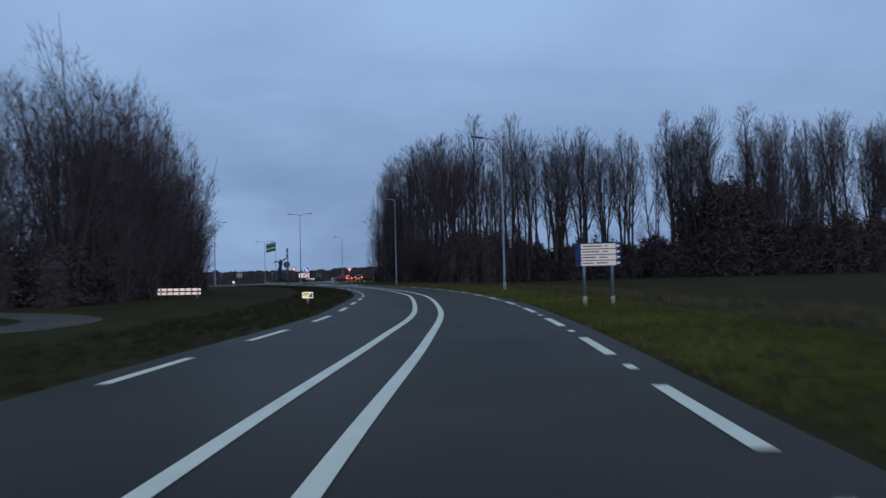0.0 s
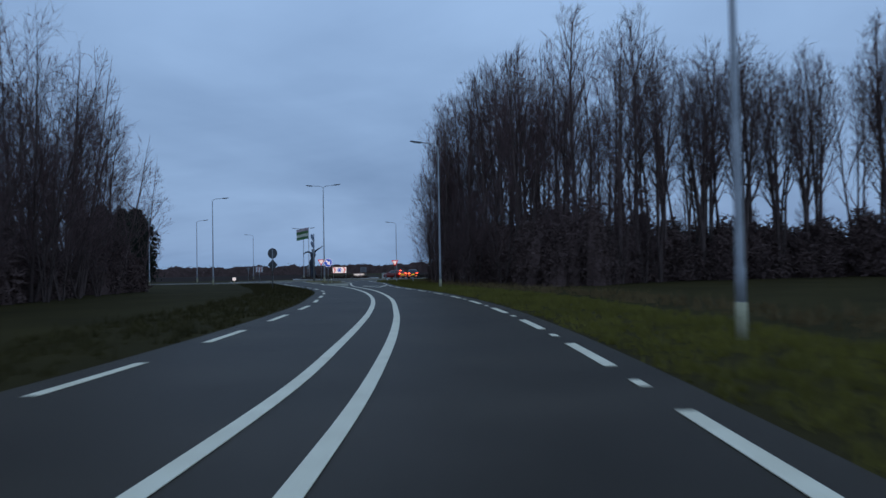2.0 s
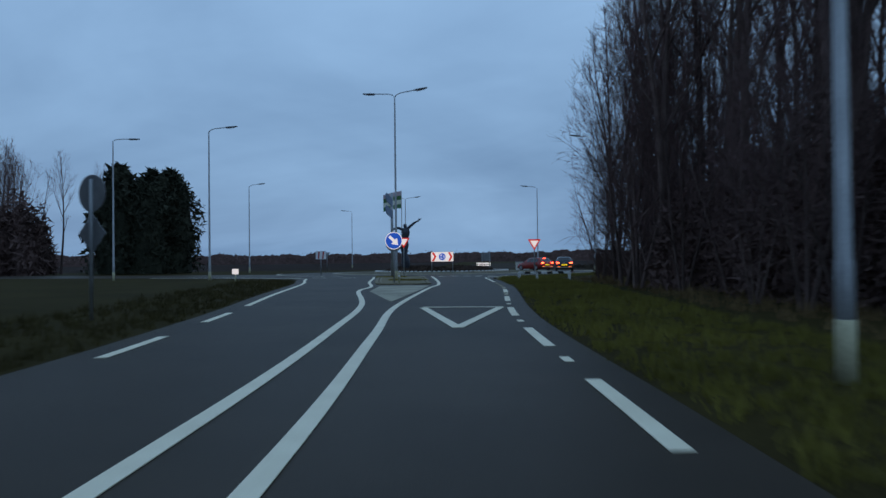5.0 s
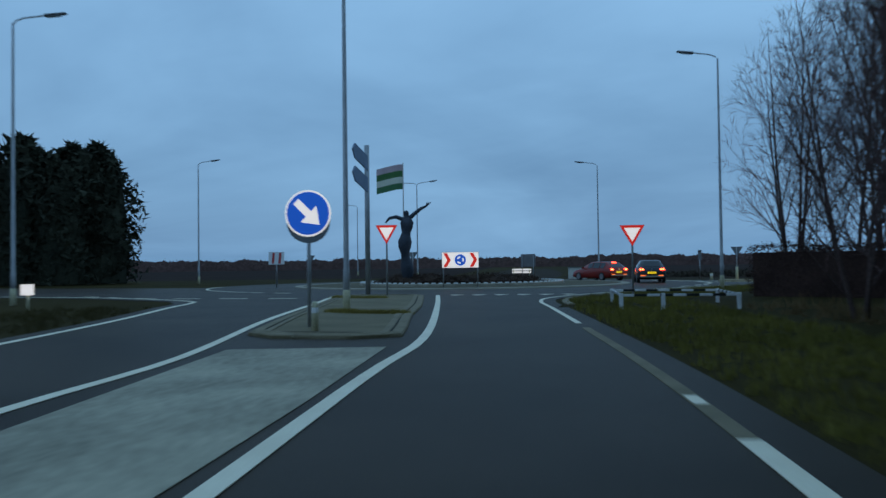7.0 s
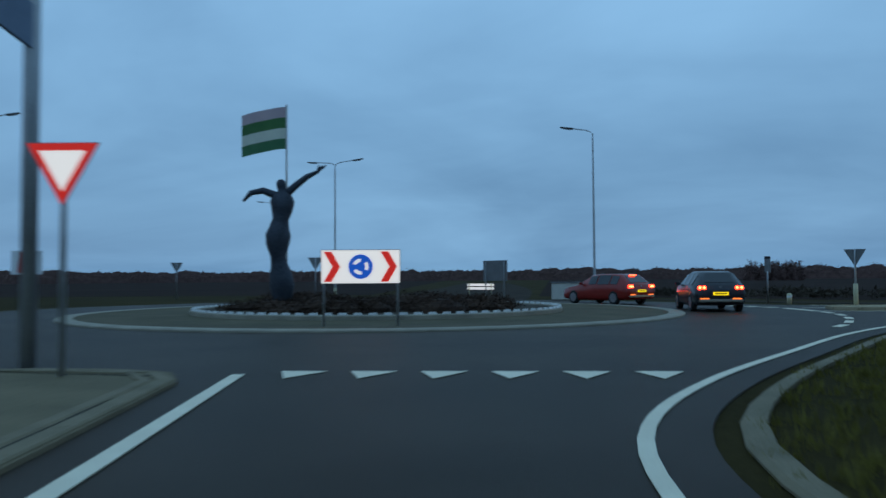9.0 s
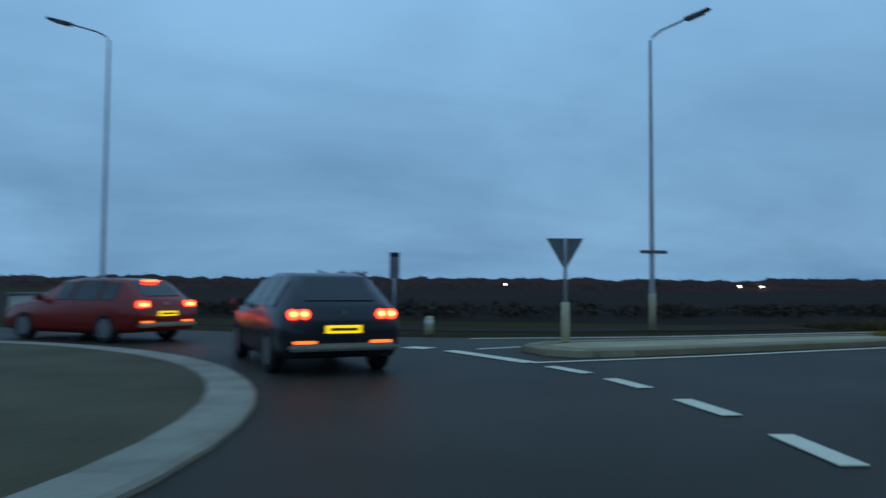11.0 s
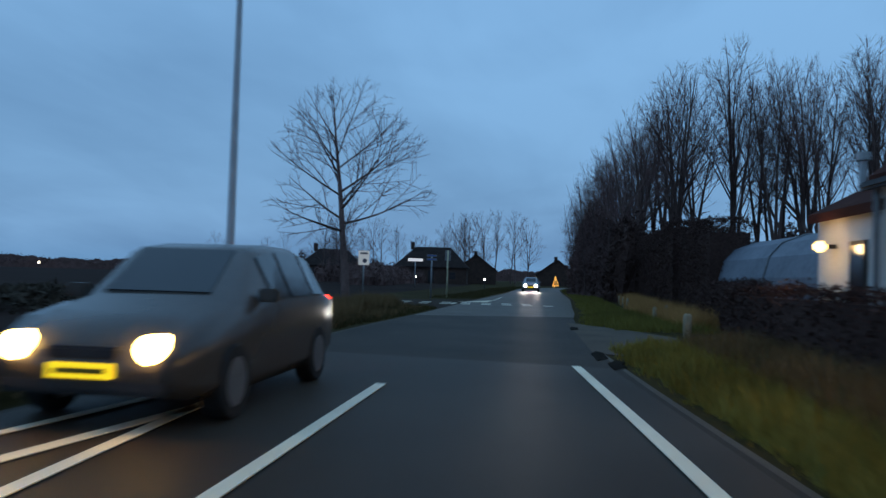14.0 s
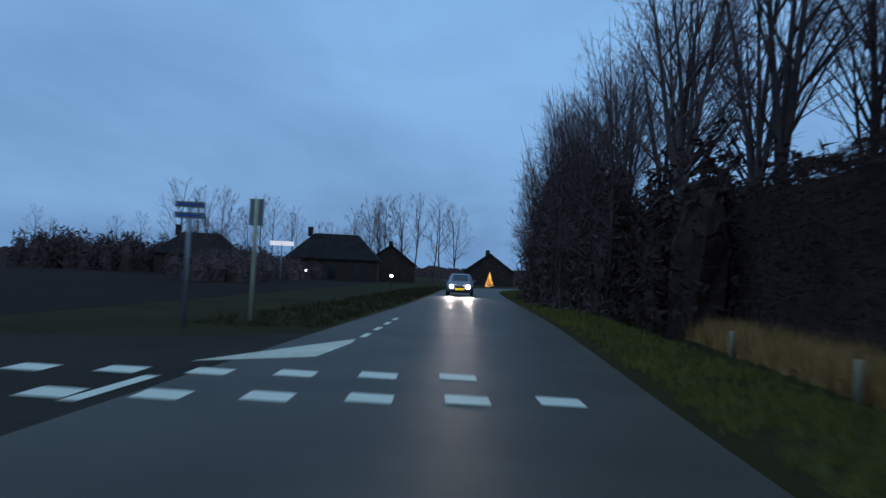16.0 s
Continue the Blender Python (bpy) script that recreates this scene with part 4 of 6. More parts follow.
rng = np.random.RandomState(9)
cv = np.array([v.co for v in WILLOW[1].vertices])
cv = cv[rng.randint(0, len(cv), 8000)].repeat(4, 0)
WITHERED = leaf_mesh("leaves", cv + np.c_[rng.normal(0, 0.05, (len(cv), 2)), -0.22 * rng.rand(len(cv))], rng.uniform(0.05, 0.11, len(cv)), HEDGE, 10)
for x, y, s, a in [(38.0, 161.2, 1.0, 0.4), (42.0, 156.8, 0.85, 2.0), (38.5, 156.0, 0.95, 4.0), (45.0, 154.0, 0.9, 1.0)]:
    w_tree = tree_thing("verge_tree", WILLOW, Matrix.Translation((x, y, -0.03)) @ Matrix.Rotation(a, 4, "Z") @ Matrix.Diagonal((0.84 * s, 0.84 * s, 1.1 * s, 1)), "dark tree with last withered leaves beside the lane", "garden trees")
    lv = new("leaves", WITHERED)
    lv.parent = w_tree
    lv["label"] = "withered hanging leaves"
wood([[(-47, 170), (-50, 165), (-55, 161), (-62, 158)]], POPLAR_THIN, "tall bare tree beside the cypress clump", "far row", 28, 3.6, (0.88, 1.02))
wood([[(-50, 159), (-62, 170), (-78, 184)], [(-58, 160), (-72, 172)]], POPLAR_THIN, "tall bare tree behind dark bushes beyond the side arm", "far row", 18, 5.5, (0.95, 1.12))
thicket("far_bushes_arm", smooth_line([(-44.5, 160), (-54, 156), (-66, 154)]), -2.5, 3, 9.4, 20000, THICKET, 113, "tall dark bushes beside the cypress clump", size=(0.4, 0.9))
# far trees beyond the lane and beyond the roundabout
wood([[(150, 212), (175, 214), (205, 210), (235, 200)]], FAR_TREE, "bare tree beside distant houses", "far trees", 13, 5.0, (0.7, 0.95))
wood([[(148, 209.5), (156, 211), (168, 212.5)]], FAR_TREE, "low bare tree among distant bushes", "far trees", 20, 3.4, (0.36, 0.58))
wood([[(198, 202), (215, 194), (228, 190)], [(205, 208), (222, 200)]], FAR_TREE, "tall bare tree behind distant houses", "far trees", 17, 5.0, (0.95, 1.25))
thicket("garden_bushes", smooth_line([(36.5, 160.35), (38.6, 161.05), (40.4, 161.6)]), -0.5, -2.0, 4.3, 38000, HEDGE, 111, "dark dense evergreen bushes at the garden corner", size=(0.1, 0.26), even=(0.85, 1.12), wide=1.15)
wood([[(-28, 112), (-45, 130), (-62, 152)], [(-34, 112), (-52, 132)]], FAR_TREE, "bare tree in a distant row", "far row", 14, 5.0, (0.75, 0.95))
thicket("far_bushes", smooth_line([(150, 207.5), (175, 209), (215, 200)]), -4, 4, 3.4, 36000, THICKET, 105, "dark bushes round the distant houses", size=(0.18, 0.46))
thicket("far_clump", smooth_line([(41, 397), (49, 398), (57, 397)]), -3, 3, 5.8, 5000, THICKET, 117, "rounded dark clump of bushes far out in the field", size=(0.5, 1.1))
thicket("far_bushes_yard", smooth_line([(126, 195.5), (150, 200.5), (172, 203)]), -2.0, 3.0, 2.7, 24000, THICKET, 116, "dark bushes before the distant houses", size=(0.13, 0.34))
thicket("far_bushes_field", smooth_line([(155, 231.5), (165, 227), (185, 216)]), -3, 5, 5.0, 18000, THICKET, 114, "dark bushes along the far edge of the field", size=(0.3, 0.7))
wood([[(153, 234), (165, 229), (186, 219)]], FAR_TREE, "bare tree at the far edge of the field", "far trees", 19, 3.6, (0.42, 0.66))
thicket("far_bushes_west", smooth_line([(-30, 110), (-48, 130), (-66, 154)]), -3, 3, 4.5, 9000, THICKET, 106, "dark bushes under the far row of trees", size=(0.4, 0.9))
thicket("island_shrubs", arc(HUB, 3.7, 0, 350), -1.3, 1.9, 0.75, 30000, surface("heather", (0.03, 0.016, 0.012), (0.09, 0.05, 0.03), 0.8, 0.95, 0, 9), 107, "low brown heather on the roundabout", size=(0.05, 0.13), category="shrubs")
thicket("field_scrub", smooth_line([(12, 186), (24, 181), (40, 179.5), (60, 181), (90, 187)]), 0, 7, 0.5, 16000, surface("dead_weeds", (0.03, 0.022, 0.015), (0.075, 0.055, 0.035), 0.4, 0.95, 0, 9), 108, "low dead weeds along the field edge", core=False, size=(0.12, 0.3), category="weeds")


def conifer(m, seed):
    """A dense cypress: a trunk and a ragged pointed crown of needle sprays."""
    rng = np.random.RandomState(seed)
    ob = new("cypress_tree")
    ob.matrix_basis = m
    h, r = 13.6 * rng.uniform(0.92, 1.02), 3.5
    bm = bmesh.new()
    bmesh.ops.create_cone(bm, cap_ends=True, segments=7, radius1=0.22, radius2=0.05, depth=h * 0.9, matrix=Matrix.Translation((0, 0, h * 0.45)))
    part("trunk", bm, BARK, ob)
    n = 4200
    u = rng.rand(n) ** 0.8
    a = rng.uniform(0, 2 * np.pi, n)
    rad = r * np.minimum(1.0, 1.75 * (1 - u) ** 0.6) * (0.80 + 0.20 * np.sin(4 * a + 9 * u) + 0.12 * np.sin(9 * a - 14 * u)) * rng.uniform(0.75, 1.18, n)
    c = np.c_[rad * np.cos(a), rad * np.sin(a), 0.1 + u * h]
    cr = new("crown", leaf_mesh("crown", c, rng.uniform(0.3, 1.0, n), CONIFER, seed))
    cr.parent = ob
    V, F = [], []
    for j in range(7):
        uu = j / 6
        for k in range(9):
            b = 2 * math.pi * k / 9
            q = r * min(1.0, 1.75 * (1 - uu) ** 0.6) * 0.68
            V.append((q * math.cos(b), q * math.sin(b), 0.1 + uu * h * 0.97))
    for j in range(6):
        for k in range(9):
            F.append((j * 9 + k, j * 9 + (k + 1) % 9, j * 9 + 9 + (k + 1) % 9, j * 9 + 9 + k))
    solid("crown_core", V, F, CONIFER, ob)
    return tagged(ob, "dense dark green cypress in a tall clump", "conifer", "cypress clump")


cy = conifer(Matrix.Translation((-33.5, 167.5, 0)), 201)
rnd = random.Random(8)
for x, y, k in [(-34, 163.5, 0.84), (-35.5, 166.5, 1.0), (-37.2, 162.5, 1.02), (-38.6, 165.5, 0.97)]:
    copy_thing(cy, Matrix.Translation((x, y, -0.03)) @ Matrix.Rotation(rnd.random() * 6, 4, "Z") @ Matrix.Diagonal((k * 1.04, k * 1.04, k, 1)))


def far_wood(name, dist, lo, hi, a0, a1, seed, label):
    """A far treeline on an arc round the place: jagged clumps with ragged tops."""
    rng = np.random.RandomState(seed)
    n = int(abs(a1 - a0) * 9)
    ang = np.radians(np.linspace(a0, a1, n))
    base = np.convolve(rng.rand(n + 40), np.ones(41) / 41, "valid")[:n]
    mid = np.convolve(rng.rand(n + 6), np.ones(7) / 7, "valid")[:n]
    h = lo + (hi - lo) * np.clip((base - base.min()) / (np.ptp(base) + 1e-6) * 0.6 + (mid - 0.3) * 0.9 + rng.rand(n) * 0.15, 0, 1.2)
    x, y = 20 + dist * np.cos(ang), 150 + dist * np.sin(ang)
    V = [(x[i], y[i], -0.5) for i in range(n)] + [(x[i], y[i], h[i]) for i in range(n)] + [(20 + (dist + 12) * math.cos(ang[i]), 150 + (dist + 12) * math.sin(ang[i]), h[i] * 0.8) for i in range(n)]
    F = [(i, i + 1, n + i + 1, n + i) for i in range(n - 1)] + [(n + i, n + i + 1, 2 * n + i + 1, 2 * n + i) for i in range(n - 1)]
    ob = solid(name, V, F, THICKET)
    m = n * 6
    k = rng.randint(0, n, m)
    c = np.c_[x[k] + rng.normal(0, 3, m), y[k] + rng.normal(0, 3, m), h[k] * rng.uniform(0.6, 1.12, m)]
    tw = new("twigs", leaf_mesh("twigs", c, rng.uniform(0.5, 1.6, m), THICKET, seed))
    tw.parent = ob
    return tagged(ob, label, "woods", kind="stuff")


far_wood("far_woods_north", 420, 1.0, 5.5, -10, 190, 301, "dark line of distant woods on the horizon")
far_wood("far_woods_beyond", 800, 5, 13, -20, 200, 302, "dark line of distant woods on the horizon")
far_wood("far_woods_south", 380, 4, 9, 190, 350, 303, "dark line of distant woods behind the road")

# ---- verges ----
blades("verge_grass_east", EDGE_R[50:], 112000, -0.62, -4.5, 0.16, HEADLIT_BLADE, 401, "rough green verge grass in a headlit tone")
blades("verge_grass_west", EDGE_L[50:], 42000, 0.7, 4.5, 0.2, UNLIT_BLADE, 402, "rough dark verge grass")
blades("verge_grass_corner", side(CORNER, -0.75), 30000, -0.05, -4.0, 0.14, HEADLIT_BLADE, 403, "short green grass on the corner")
NEAR_VERGE, FAR_VERGE = EXIT_R[EXIT_R[:, 0] < 55.6], EXIT_R[(EXIT_R[:, 0] > 61.4) & (EXIT_R[:, 0] < 165)]
blades("verge_grass_lane", NEAR_VERGE, 16000, -0.25, -1.6, 0.16, LAMPLIT_OLIVE_BLADE, 404, "rough olive lane verge")
blades("verge_grass_lane", FAR_VERGE, 44000, -0.3, -2.2, 0.15, HEADLIT_BLADE, 413, "rough green lane verge below the hedge")
FIELD_VERGE = EXIT_L[:125]
blades("verge_grass_lane_far", FIELD_VERGE[FIELD_VERGE[:, 0] > 84.5], 20000, 0.2, 3.0, 0.18, UNLIT_BLADE, 408, "rough dark verge beyond the side lane")
blades("verge_grass_field", FIELD_VERGE[FIELD_VERGE[:, 0] < 70.5], 36000, 0.2, 3.0, 0.18, UNLIT_BLADE, 405, "rough green verge beside the field")
PATH_VERGE = smooth_line([(57.5, 172.6), (64, 173.3), (71, 174.3)])
blades("dead_grass_field", FIELD_VERGE[FIELD_VERGE[:, 0] < 70.5], 18000, 0.4, 2.8, 0.24, REED, 418, "dead brown grass among the verge beside the field")
blades("dead_grass_path", PATH_VERGE, 26000, 0.2, 1.7, 0.5, REED, 414, "tall dead brown grass between the lane and the cycle path")
GARDEN_VERGE = smooth_line([(41.5, 163.1), (50, 163.9), (55.8, 164.6)])
blades("verge_grass_garden", GARDEN_VERGE, 42000, -1.7, 0.6, 0.25, LAMPLIT_OLIVE_BLADE, 409, "rough olive grass below the garden hedge")
blades("dead_grass_garden", GARDEN_VERGE, 32000, -1.7, -0.25, 0.42, REED, 410, "tall dead brown grass below the garden hedge")
SHED_VERGE = smooth_line([(60.8, 165.0), (66, 165.4), (72, 166.0)])
blades("verge_grass_shed", SHED_VERGE, 14000, -1.9, 0.7, 0.26, HEADLIT_BLADE, 411, "rough green grass beyond the driveway")
HEDGE_FOOT = smooth_line([(62.5, 163.7), (68, 164.5), (74, 165.05), (90, 165.7), (98, 166.4)])
blades("dead_grass_hedge_foot", HEDGE_FOOT, 52000, -0.9, 0.15, 0.56, HEADLIT_STRAW, 412, "tall dead brown grass along the foot of the hedge")
blades("island_moss", smooth_line([(10.1, 129.9), (10.8, 129.5), (11.6, 129.35), (12.4, 129.45)]), 6000, -0.22, 0.16, 0.085, MOSS_BLADE, 415, "low olive moss and grass round the lamp on the island", base=0.03)
blades("island_moss", smooth_line([(5.7, 138.5), (6.8, 138.1), (8.0, 138.2)]), 5000, -0.2, 0.2, 0.08, MOSS_BLADE, 416, "low olive moss and grass round the sign on the island", base=0.03)
blades("dead_grass_ditch", side(EDGE_R, -5), 26000, -0.1, -3.0, 0.35, REED, 407, "tall dead grass along the ditch")

# ---- street furniture ----
def ring_bm(pts_r, sides, bm=None, cap=True):
    """A turned solid from (z, radius) pairs."""
    bm = bm or bmesh.new()
    rings = []
    for z, r in pts_r:
        rings.append([bm.verts.new((r * math.cos(2 * math.pi * k / sides), r * math.sin(2 * math.pi * k / sides), z)) for k in range(sides)])
    for a, b in zip(rings, rings[1:]):
        for k in range(sides):
            bm.faces.new((a[k], a[(k + 1) % sides], b[(k + 1) % sides], b[k]))
    if cap:
        bm.faces.new(rings[-1])
        bm.faces.new(list(reversed(rings[0])))
    return bm


def pipe(name, pts, radius, material, parent, sides=8, label=""):
    V, F = [], []
    tube(V, F, pts, [radius] * len(pts) if not isinstance(radius, (list, tuple)) else radius, sides)
    F.append(tuple(range(len(V) - sides, len(V))))
    return solid(name, V, F, material, parent, label, True)


LAMP_HEAD = surface("lamp_housing", (0.10, 0.10, 0.11), (0.18, 0.18, 0.19), 3, 0.5, 0.05, 30, metal=0.3)
SLEEVE = surface("pale_pole_sleeve", (0.46, 0.42, 0.27), (0.72, 0.66, 0.44), 2, 0.6, 0.1, 20)


def street_lamp(x, y, height, arms, reach=1.9, plate_on=False, label="galvanised steel street lamp, unlit, with a short arm", sleeve=0.62):
    """arms: headings in degrees from +x in which the lamp heads point."""
    ob = new("street_lamp")
    ob.location = (x, y, -0.03)
    part("pole", ring_bm([(0, 0.095), (1.2, 0.09), (1.25, 0.078), (height - 0.4, 0.045), (height, 0.04)], 12), STEEL, ob, smooth=True)
    part("base_sleeve", ring_bm([(0.0, 0.103), (sleeve, 0.1), (sleeve + 0.02, 0.09)], 12), SLEEVE, ob, "pale reflective sleeve", True)
    for a in arms:
        c, s = math.cos(radians(a)), math.sin(radians(a))
        pts = [(0, 0, height - 0.05), (0.12 * c, 0.12 * s, height + 0.10), (0.4 * c, 0.4 * s, height + 0.2), ((reach - 0.6) * c, (reach - 0.6) * s, height + 0.30)]
        pipe("arm", pts, 0.032, STEEL, ob)
        bm = box_bm(-0.42, 0.42, -0.13, 0.13, -0.05, 0.05, 0.035)
        for v in bm.verts:
            if v.co.x > 0:
                v.co.y *= 0.75; v.co.z *= 0.7
        hd = part("lamp_head", bm, LAMP_HEAD, ob)
        hd.matrix_basis = Matrix.Translation(((reach - 0.3) * c, (reach - 0.3) * s, height + 0.32)) @ Matrix.Rotation(radians(a), 4, "Z") @ Matrix.Rotation(radians(-6), 4, "Y")
        part("diffuser", box_bm(-0.3, 0.2, -0.09, 0.09, -0.07, -0.045, 0.01), surface("lamp_glass", (0.25, 0.27, 0.3), (0.4, 0.42, 0.45), 3, 0.2, 0), hd)
    if plate_on:
        part("cross_plate", box_bm(-0.45, 0.45, -0.12, -0.09, 2.30, 2.40, 0.01), SIGN_GREY, ob, "small dark cross plate")
    return tagged(ob, label, "street lamp", "street lamps")


street_lamp(38.3, 53.7, 9.9, [190])
street_lamp(28.44, 94.34, 10.05, [200])
street_lamp(10.1, 130.7, 11.5, [175, 355], 2.1, label="galvanised steel street lamp with two arms on the island")
street_lamp(-4.9, 133.1, 10.6, [20])
street_lamp(-13.7, 133.8, 10.5, [60])
street_lamp(-22.5, 167.5, 10.4, [10])
street_lamp(10.3, 180.0, 10.0, [200])
street_lamp(20.2, 151.3, 11.3, [200])
street_lamp(26.8, 171.4, 8.8, [290], 2.0, True, sleeve=1.08)
street_lamp(53.45, 172.6, 8.8, [285], 2.0)
street_lamp(-8.7, 184.7, 9.6, [175, 355], 2.2, label="galvanised steel street lamp with two arms on the island")
for x, y in [(-60, 158), (-95, 150), (-30, 215)]:
    street_lamp(x, y, 10.2, [190])

RED = surface("sign_red", (0.50, 0.03, 0.025), (0.62, 0.045, 0.035), 4, 0.4, 0, 30)
BLUE = surface("sign_blue", (0.01, 0.09, 0.42), (0.015, 0.12, 0.52), 4, 0.4, 0, 30)
SIGN_WHITE = surface("sign_white", (0.78, 0.78, 0.76), (0.86, 0.86, 0.85), 4, 0.4, 0, 30)
GREEN = surface("sign_green", (0.03, 0.22, 0.05), (0.05, 0.30, 0.07), 4, 0.5, 0, 30)
# sign faces emit to imitate headlights thrown back by reflective film
RETRO_GLOW_WHITE = glow("retro_glow_white", (1, 0.95, 0.88), 0.6, (0.8, 0.8, 0.78))
RETRO_GLOW_RED = glow("retro_glow_red", (1, 0.035, 0.02), 0.4, (0.5, 0.03, 0.025))
RETRO_GLOW_BLUE = glow("retro_glow_blue", (0.02, 0.16, 0.9), 0.35, (0.01, 0.1, 0.45))
# weaker emission for boards that return less headlight
RETRO_GLOW_DIM = glow("retro_glow_dim", (1, 0.93, 0.8), 0.22, (0.75, 0.73, 0.66))
BLACK = surface("sign_black", (0.01, 0.01, 0.01), (0.02, 0.02, 0.02), 4, 0.5, 0, 30)


def face(name, outline, material, parent, y=-0.02, thick=0.004, label=""):
    """A flat shape in the plane of a sign (x across, z up), facing -y."""
    n = len(outline)
    v = [(x, y, z) for x, z in outline] + [(x, y + thick, z) for x, z in outline]
    area = sum(outline[i][0] * outline[(i + 1) % n][1] - outline[(i + 1) % n][0] * outline[i][1] for i in range(n))
    fr = tuple(range(n)) if area > 0 else tuple(reversed(range(n)))
    f = [fr, tuple(reversed([i + n for i in fr]))] + [(i, (i + 1) % n, n + (i + 1) % n, n + i) for i in range(n)]
    return solid(name, v, f, material, parent, label)


def disc(r, n=28, cx=0, cz=0):
    return [(cx + r * math.cos(2 * math.pi * k / n), cz + r * math.sin(2 * math.pi * k / n)) for k in range(n)]


def lettering(text, size, material, parent, x, z, y=-0.03, name="lettering"):
    cu = bpy.data.curves.new(name, "FONT")
    cu.body, cu.size, cu.align_x, cu.align_y, cu.extrude = text, size, "CENTER", "CENTER", 0.002
    cu.materials.append(material)
    ob = new(name, cu)
    dg = bpy.context.evaluated_depsgraph_get()
    me = bpy.data.meshes.new_from_object(ob.evaluated_get(dg))
    bpy.data.objects.remove(ob)
    me.materials.clear(); me.materials.append(material)
    o = new(name, me)
    o.parent = parent
    o.matrix_basis = Matrix.Translation((x, y, z)) @ Matrix.Rotation(math.pi / 2, 4, "X")
    return o


def sign(name, x, y, yaw, label, category="road sign"):
    """yaw: degrees by which the face is turned from looking south (-y)."""
    ob = new(name)
    ob.matrix_basis = Matrix.Translation((x, y, -0.03)) @ Matrix.Rotation(radians(yaw), 4, "Z")
    return tagged(ob, label, category)


def post(ob, h, r=0.038, x=0.0, material=STEEL, name="post"):
    p = part(name, ring_bm([(0, r), (h - 0.01, r), (h, r * 0.8)], 10), material, ob, smooth=True)
    p.location = (x, 0.03, 0)
    return p


# lit: rim and centre glow by emission, standing in for headlight return
def give_way(x, y, yaw, z, w=0.9, lit=False, sleeve=False):
    ob = sign("give_way_sign", x, y, yaw, "red-rimmed white give-way triangle on a steel post")
    post(ob, z + 0.25)
    if sleeve:
        part("post_sleeve", ring_bm([(0.0, 0.085), (0.95, 0.085), (0.97, 0.06)], 12), SLEEVE, ob, "pale thick post sleeve", True).location = (0, 0.03, 0)
    h = w * 0.87
    tri = lambda k, dz=0.0: [(-w / 2 * k, z + h * (0.36 * k) + dz), (0, z - h * 0.64 * k + dz), (w / 2 * k, z + h * 0.36 * k + dz)]
    face("panel", tri(1.03), SIGN_GREY, ob, -0.012, 0.02)
    face("rim", tri(1.0), RETRO_GLOW_RED if lit else RED, ob, -0.018)
    face("centre", tri(0.66), RETRO_GLOW_WHITE if lit else SIGN_WHITE, ob, -0.024)
    return ob


give_way(16.95, 140.8, 10, 2.42, lit=True)
give_way(6.9, 140.9, 15, 2.72, lit=True)
give_way(21.3, 165.55, 165, 2.05, 0.75, sleeve=True)
give_way(-3.9, 171.2, 200, 2.2, 0.8)
give_way(-17.2, 177.8, 200, 2.2, 0.8)

# keep-right sign on the island
ob = sign("arrow_sign", 12.1, 125.0, 15, "round blue arrow sign with a white slanted arrow")
post(ob, 2.1)
face("panel", disc(0.44, cz=2.2), SIGN_GREY, ob, -0.012, 0.05)
face("rim", disc(0.47, cz=2.36), RETRO_GLOW_WHITE, ob, -0.018)
face("face", disc(0.435, cz=2.36), RETRO_GLOW_BLUE, ob, -0.024)
q = math.sqrt(0.5)
arrow = [(-0.34, 0.075), (0.02, 0.075), (0.02, 0.23), (0.33, 0.0), (0.02, -0.23), (0.02, -0.075), (-0.34, -0.075)]
face("arrow", [((a + b) * q, 2.36 + (b - a) * q) for a, b in arrow], RETRO_GLOW_WHITE, ob, -0.030)

# chevron board on the roundabout
ob = sign("roundabout_board", 6.85, 151.0, 17, "white board with red chevrons and a blue roundabout mark")
for x in (-0.93, 0.93):
    post(ob, 1.9, 0.03, x)
face("panel", [(-1.0, 1.15), (1.0, 1.15), (1.0, 2.01), (-1.0, 2.01)], SIGN_GREY, ob, -0.012, 0.03)
face("face", [(-0.985, 1.165), (0.985, 1.165), (0.985, 1.995), (-0.985, 1.995)], RETRO_GLOW_WHITE, ob, -0.018)
for x in (-0.93, 0.50):
    face("chevron", [(x, 1.2), (x + 0.2, 1.2), (x + 0.42, 1.58), (x + 0.2, 1.96), (x, 1.96), (x + 0.22, 1.58)], RETRO_GLOW_RED, ob, -0.024)
face("round_mark", disc(0.31, cz=1.58), RETRO_GLOW_BLUE, ob, -0.024)
for k in range(3):
    a0 = radians(90 + 120 * k)
    pts = [(0.2 * math.cos(a0 + u), 1.58 + 0.2 * math.sin(a0 + u)) for u in (0, 0.4, 0.8, 1.2)] + [(0.12 * math.cos(a0 + u), 1.58 + 0.12 * math.sin(a0 + u)) for u in (1.2, 0.8, 0.4, 0)]
    face("mark_arrow", pts, RETRO_GLOW_WHITE, ob, -0.030)
# the same kind of board seen from behind, beside striped boards
ob = sign("roundabout_board", 7.1, 166.2, 150, "white chevron board seen from its grey back")
for x in (-0.55, 0.55):
    post(ob, 2.0, 0.03, x)
face("panel", [(-0.7, 1.15), (0.7, 1.15), (0.7, 2.05), (-0.7, 2.05)], SIGN_GREY, ob, -0.012, 0.03)
face("face", [(-0.68, 1.17), (0.68, 1.17), (0.68, 2.03), (-0.68, 2.03)], SIGN_WHITE, ob, -0.018)


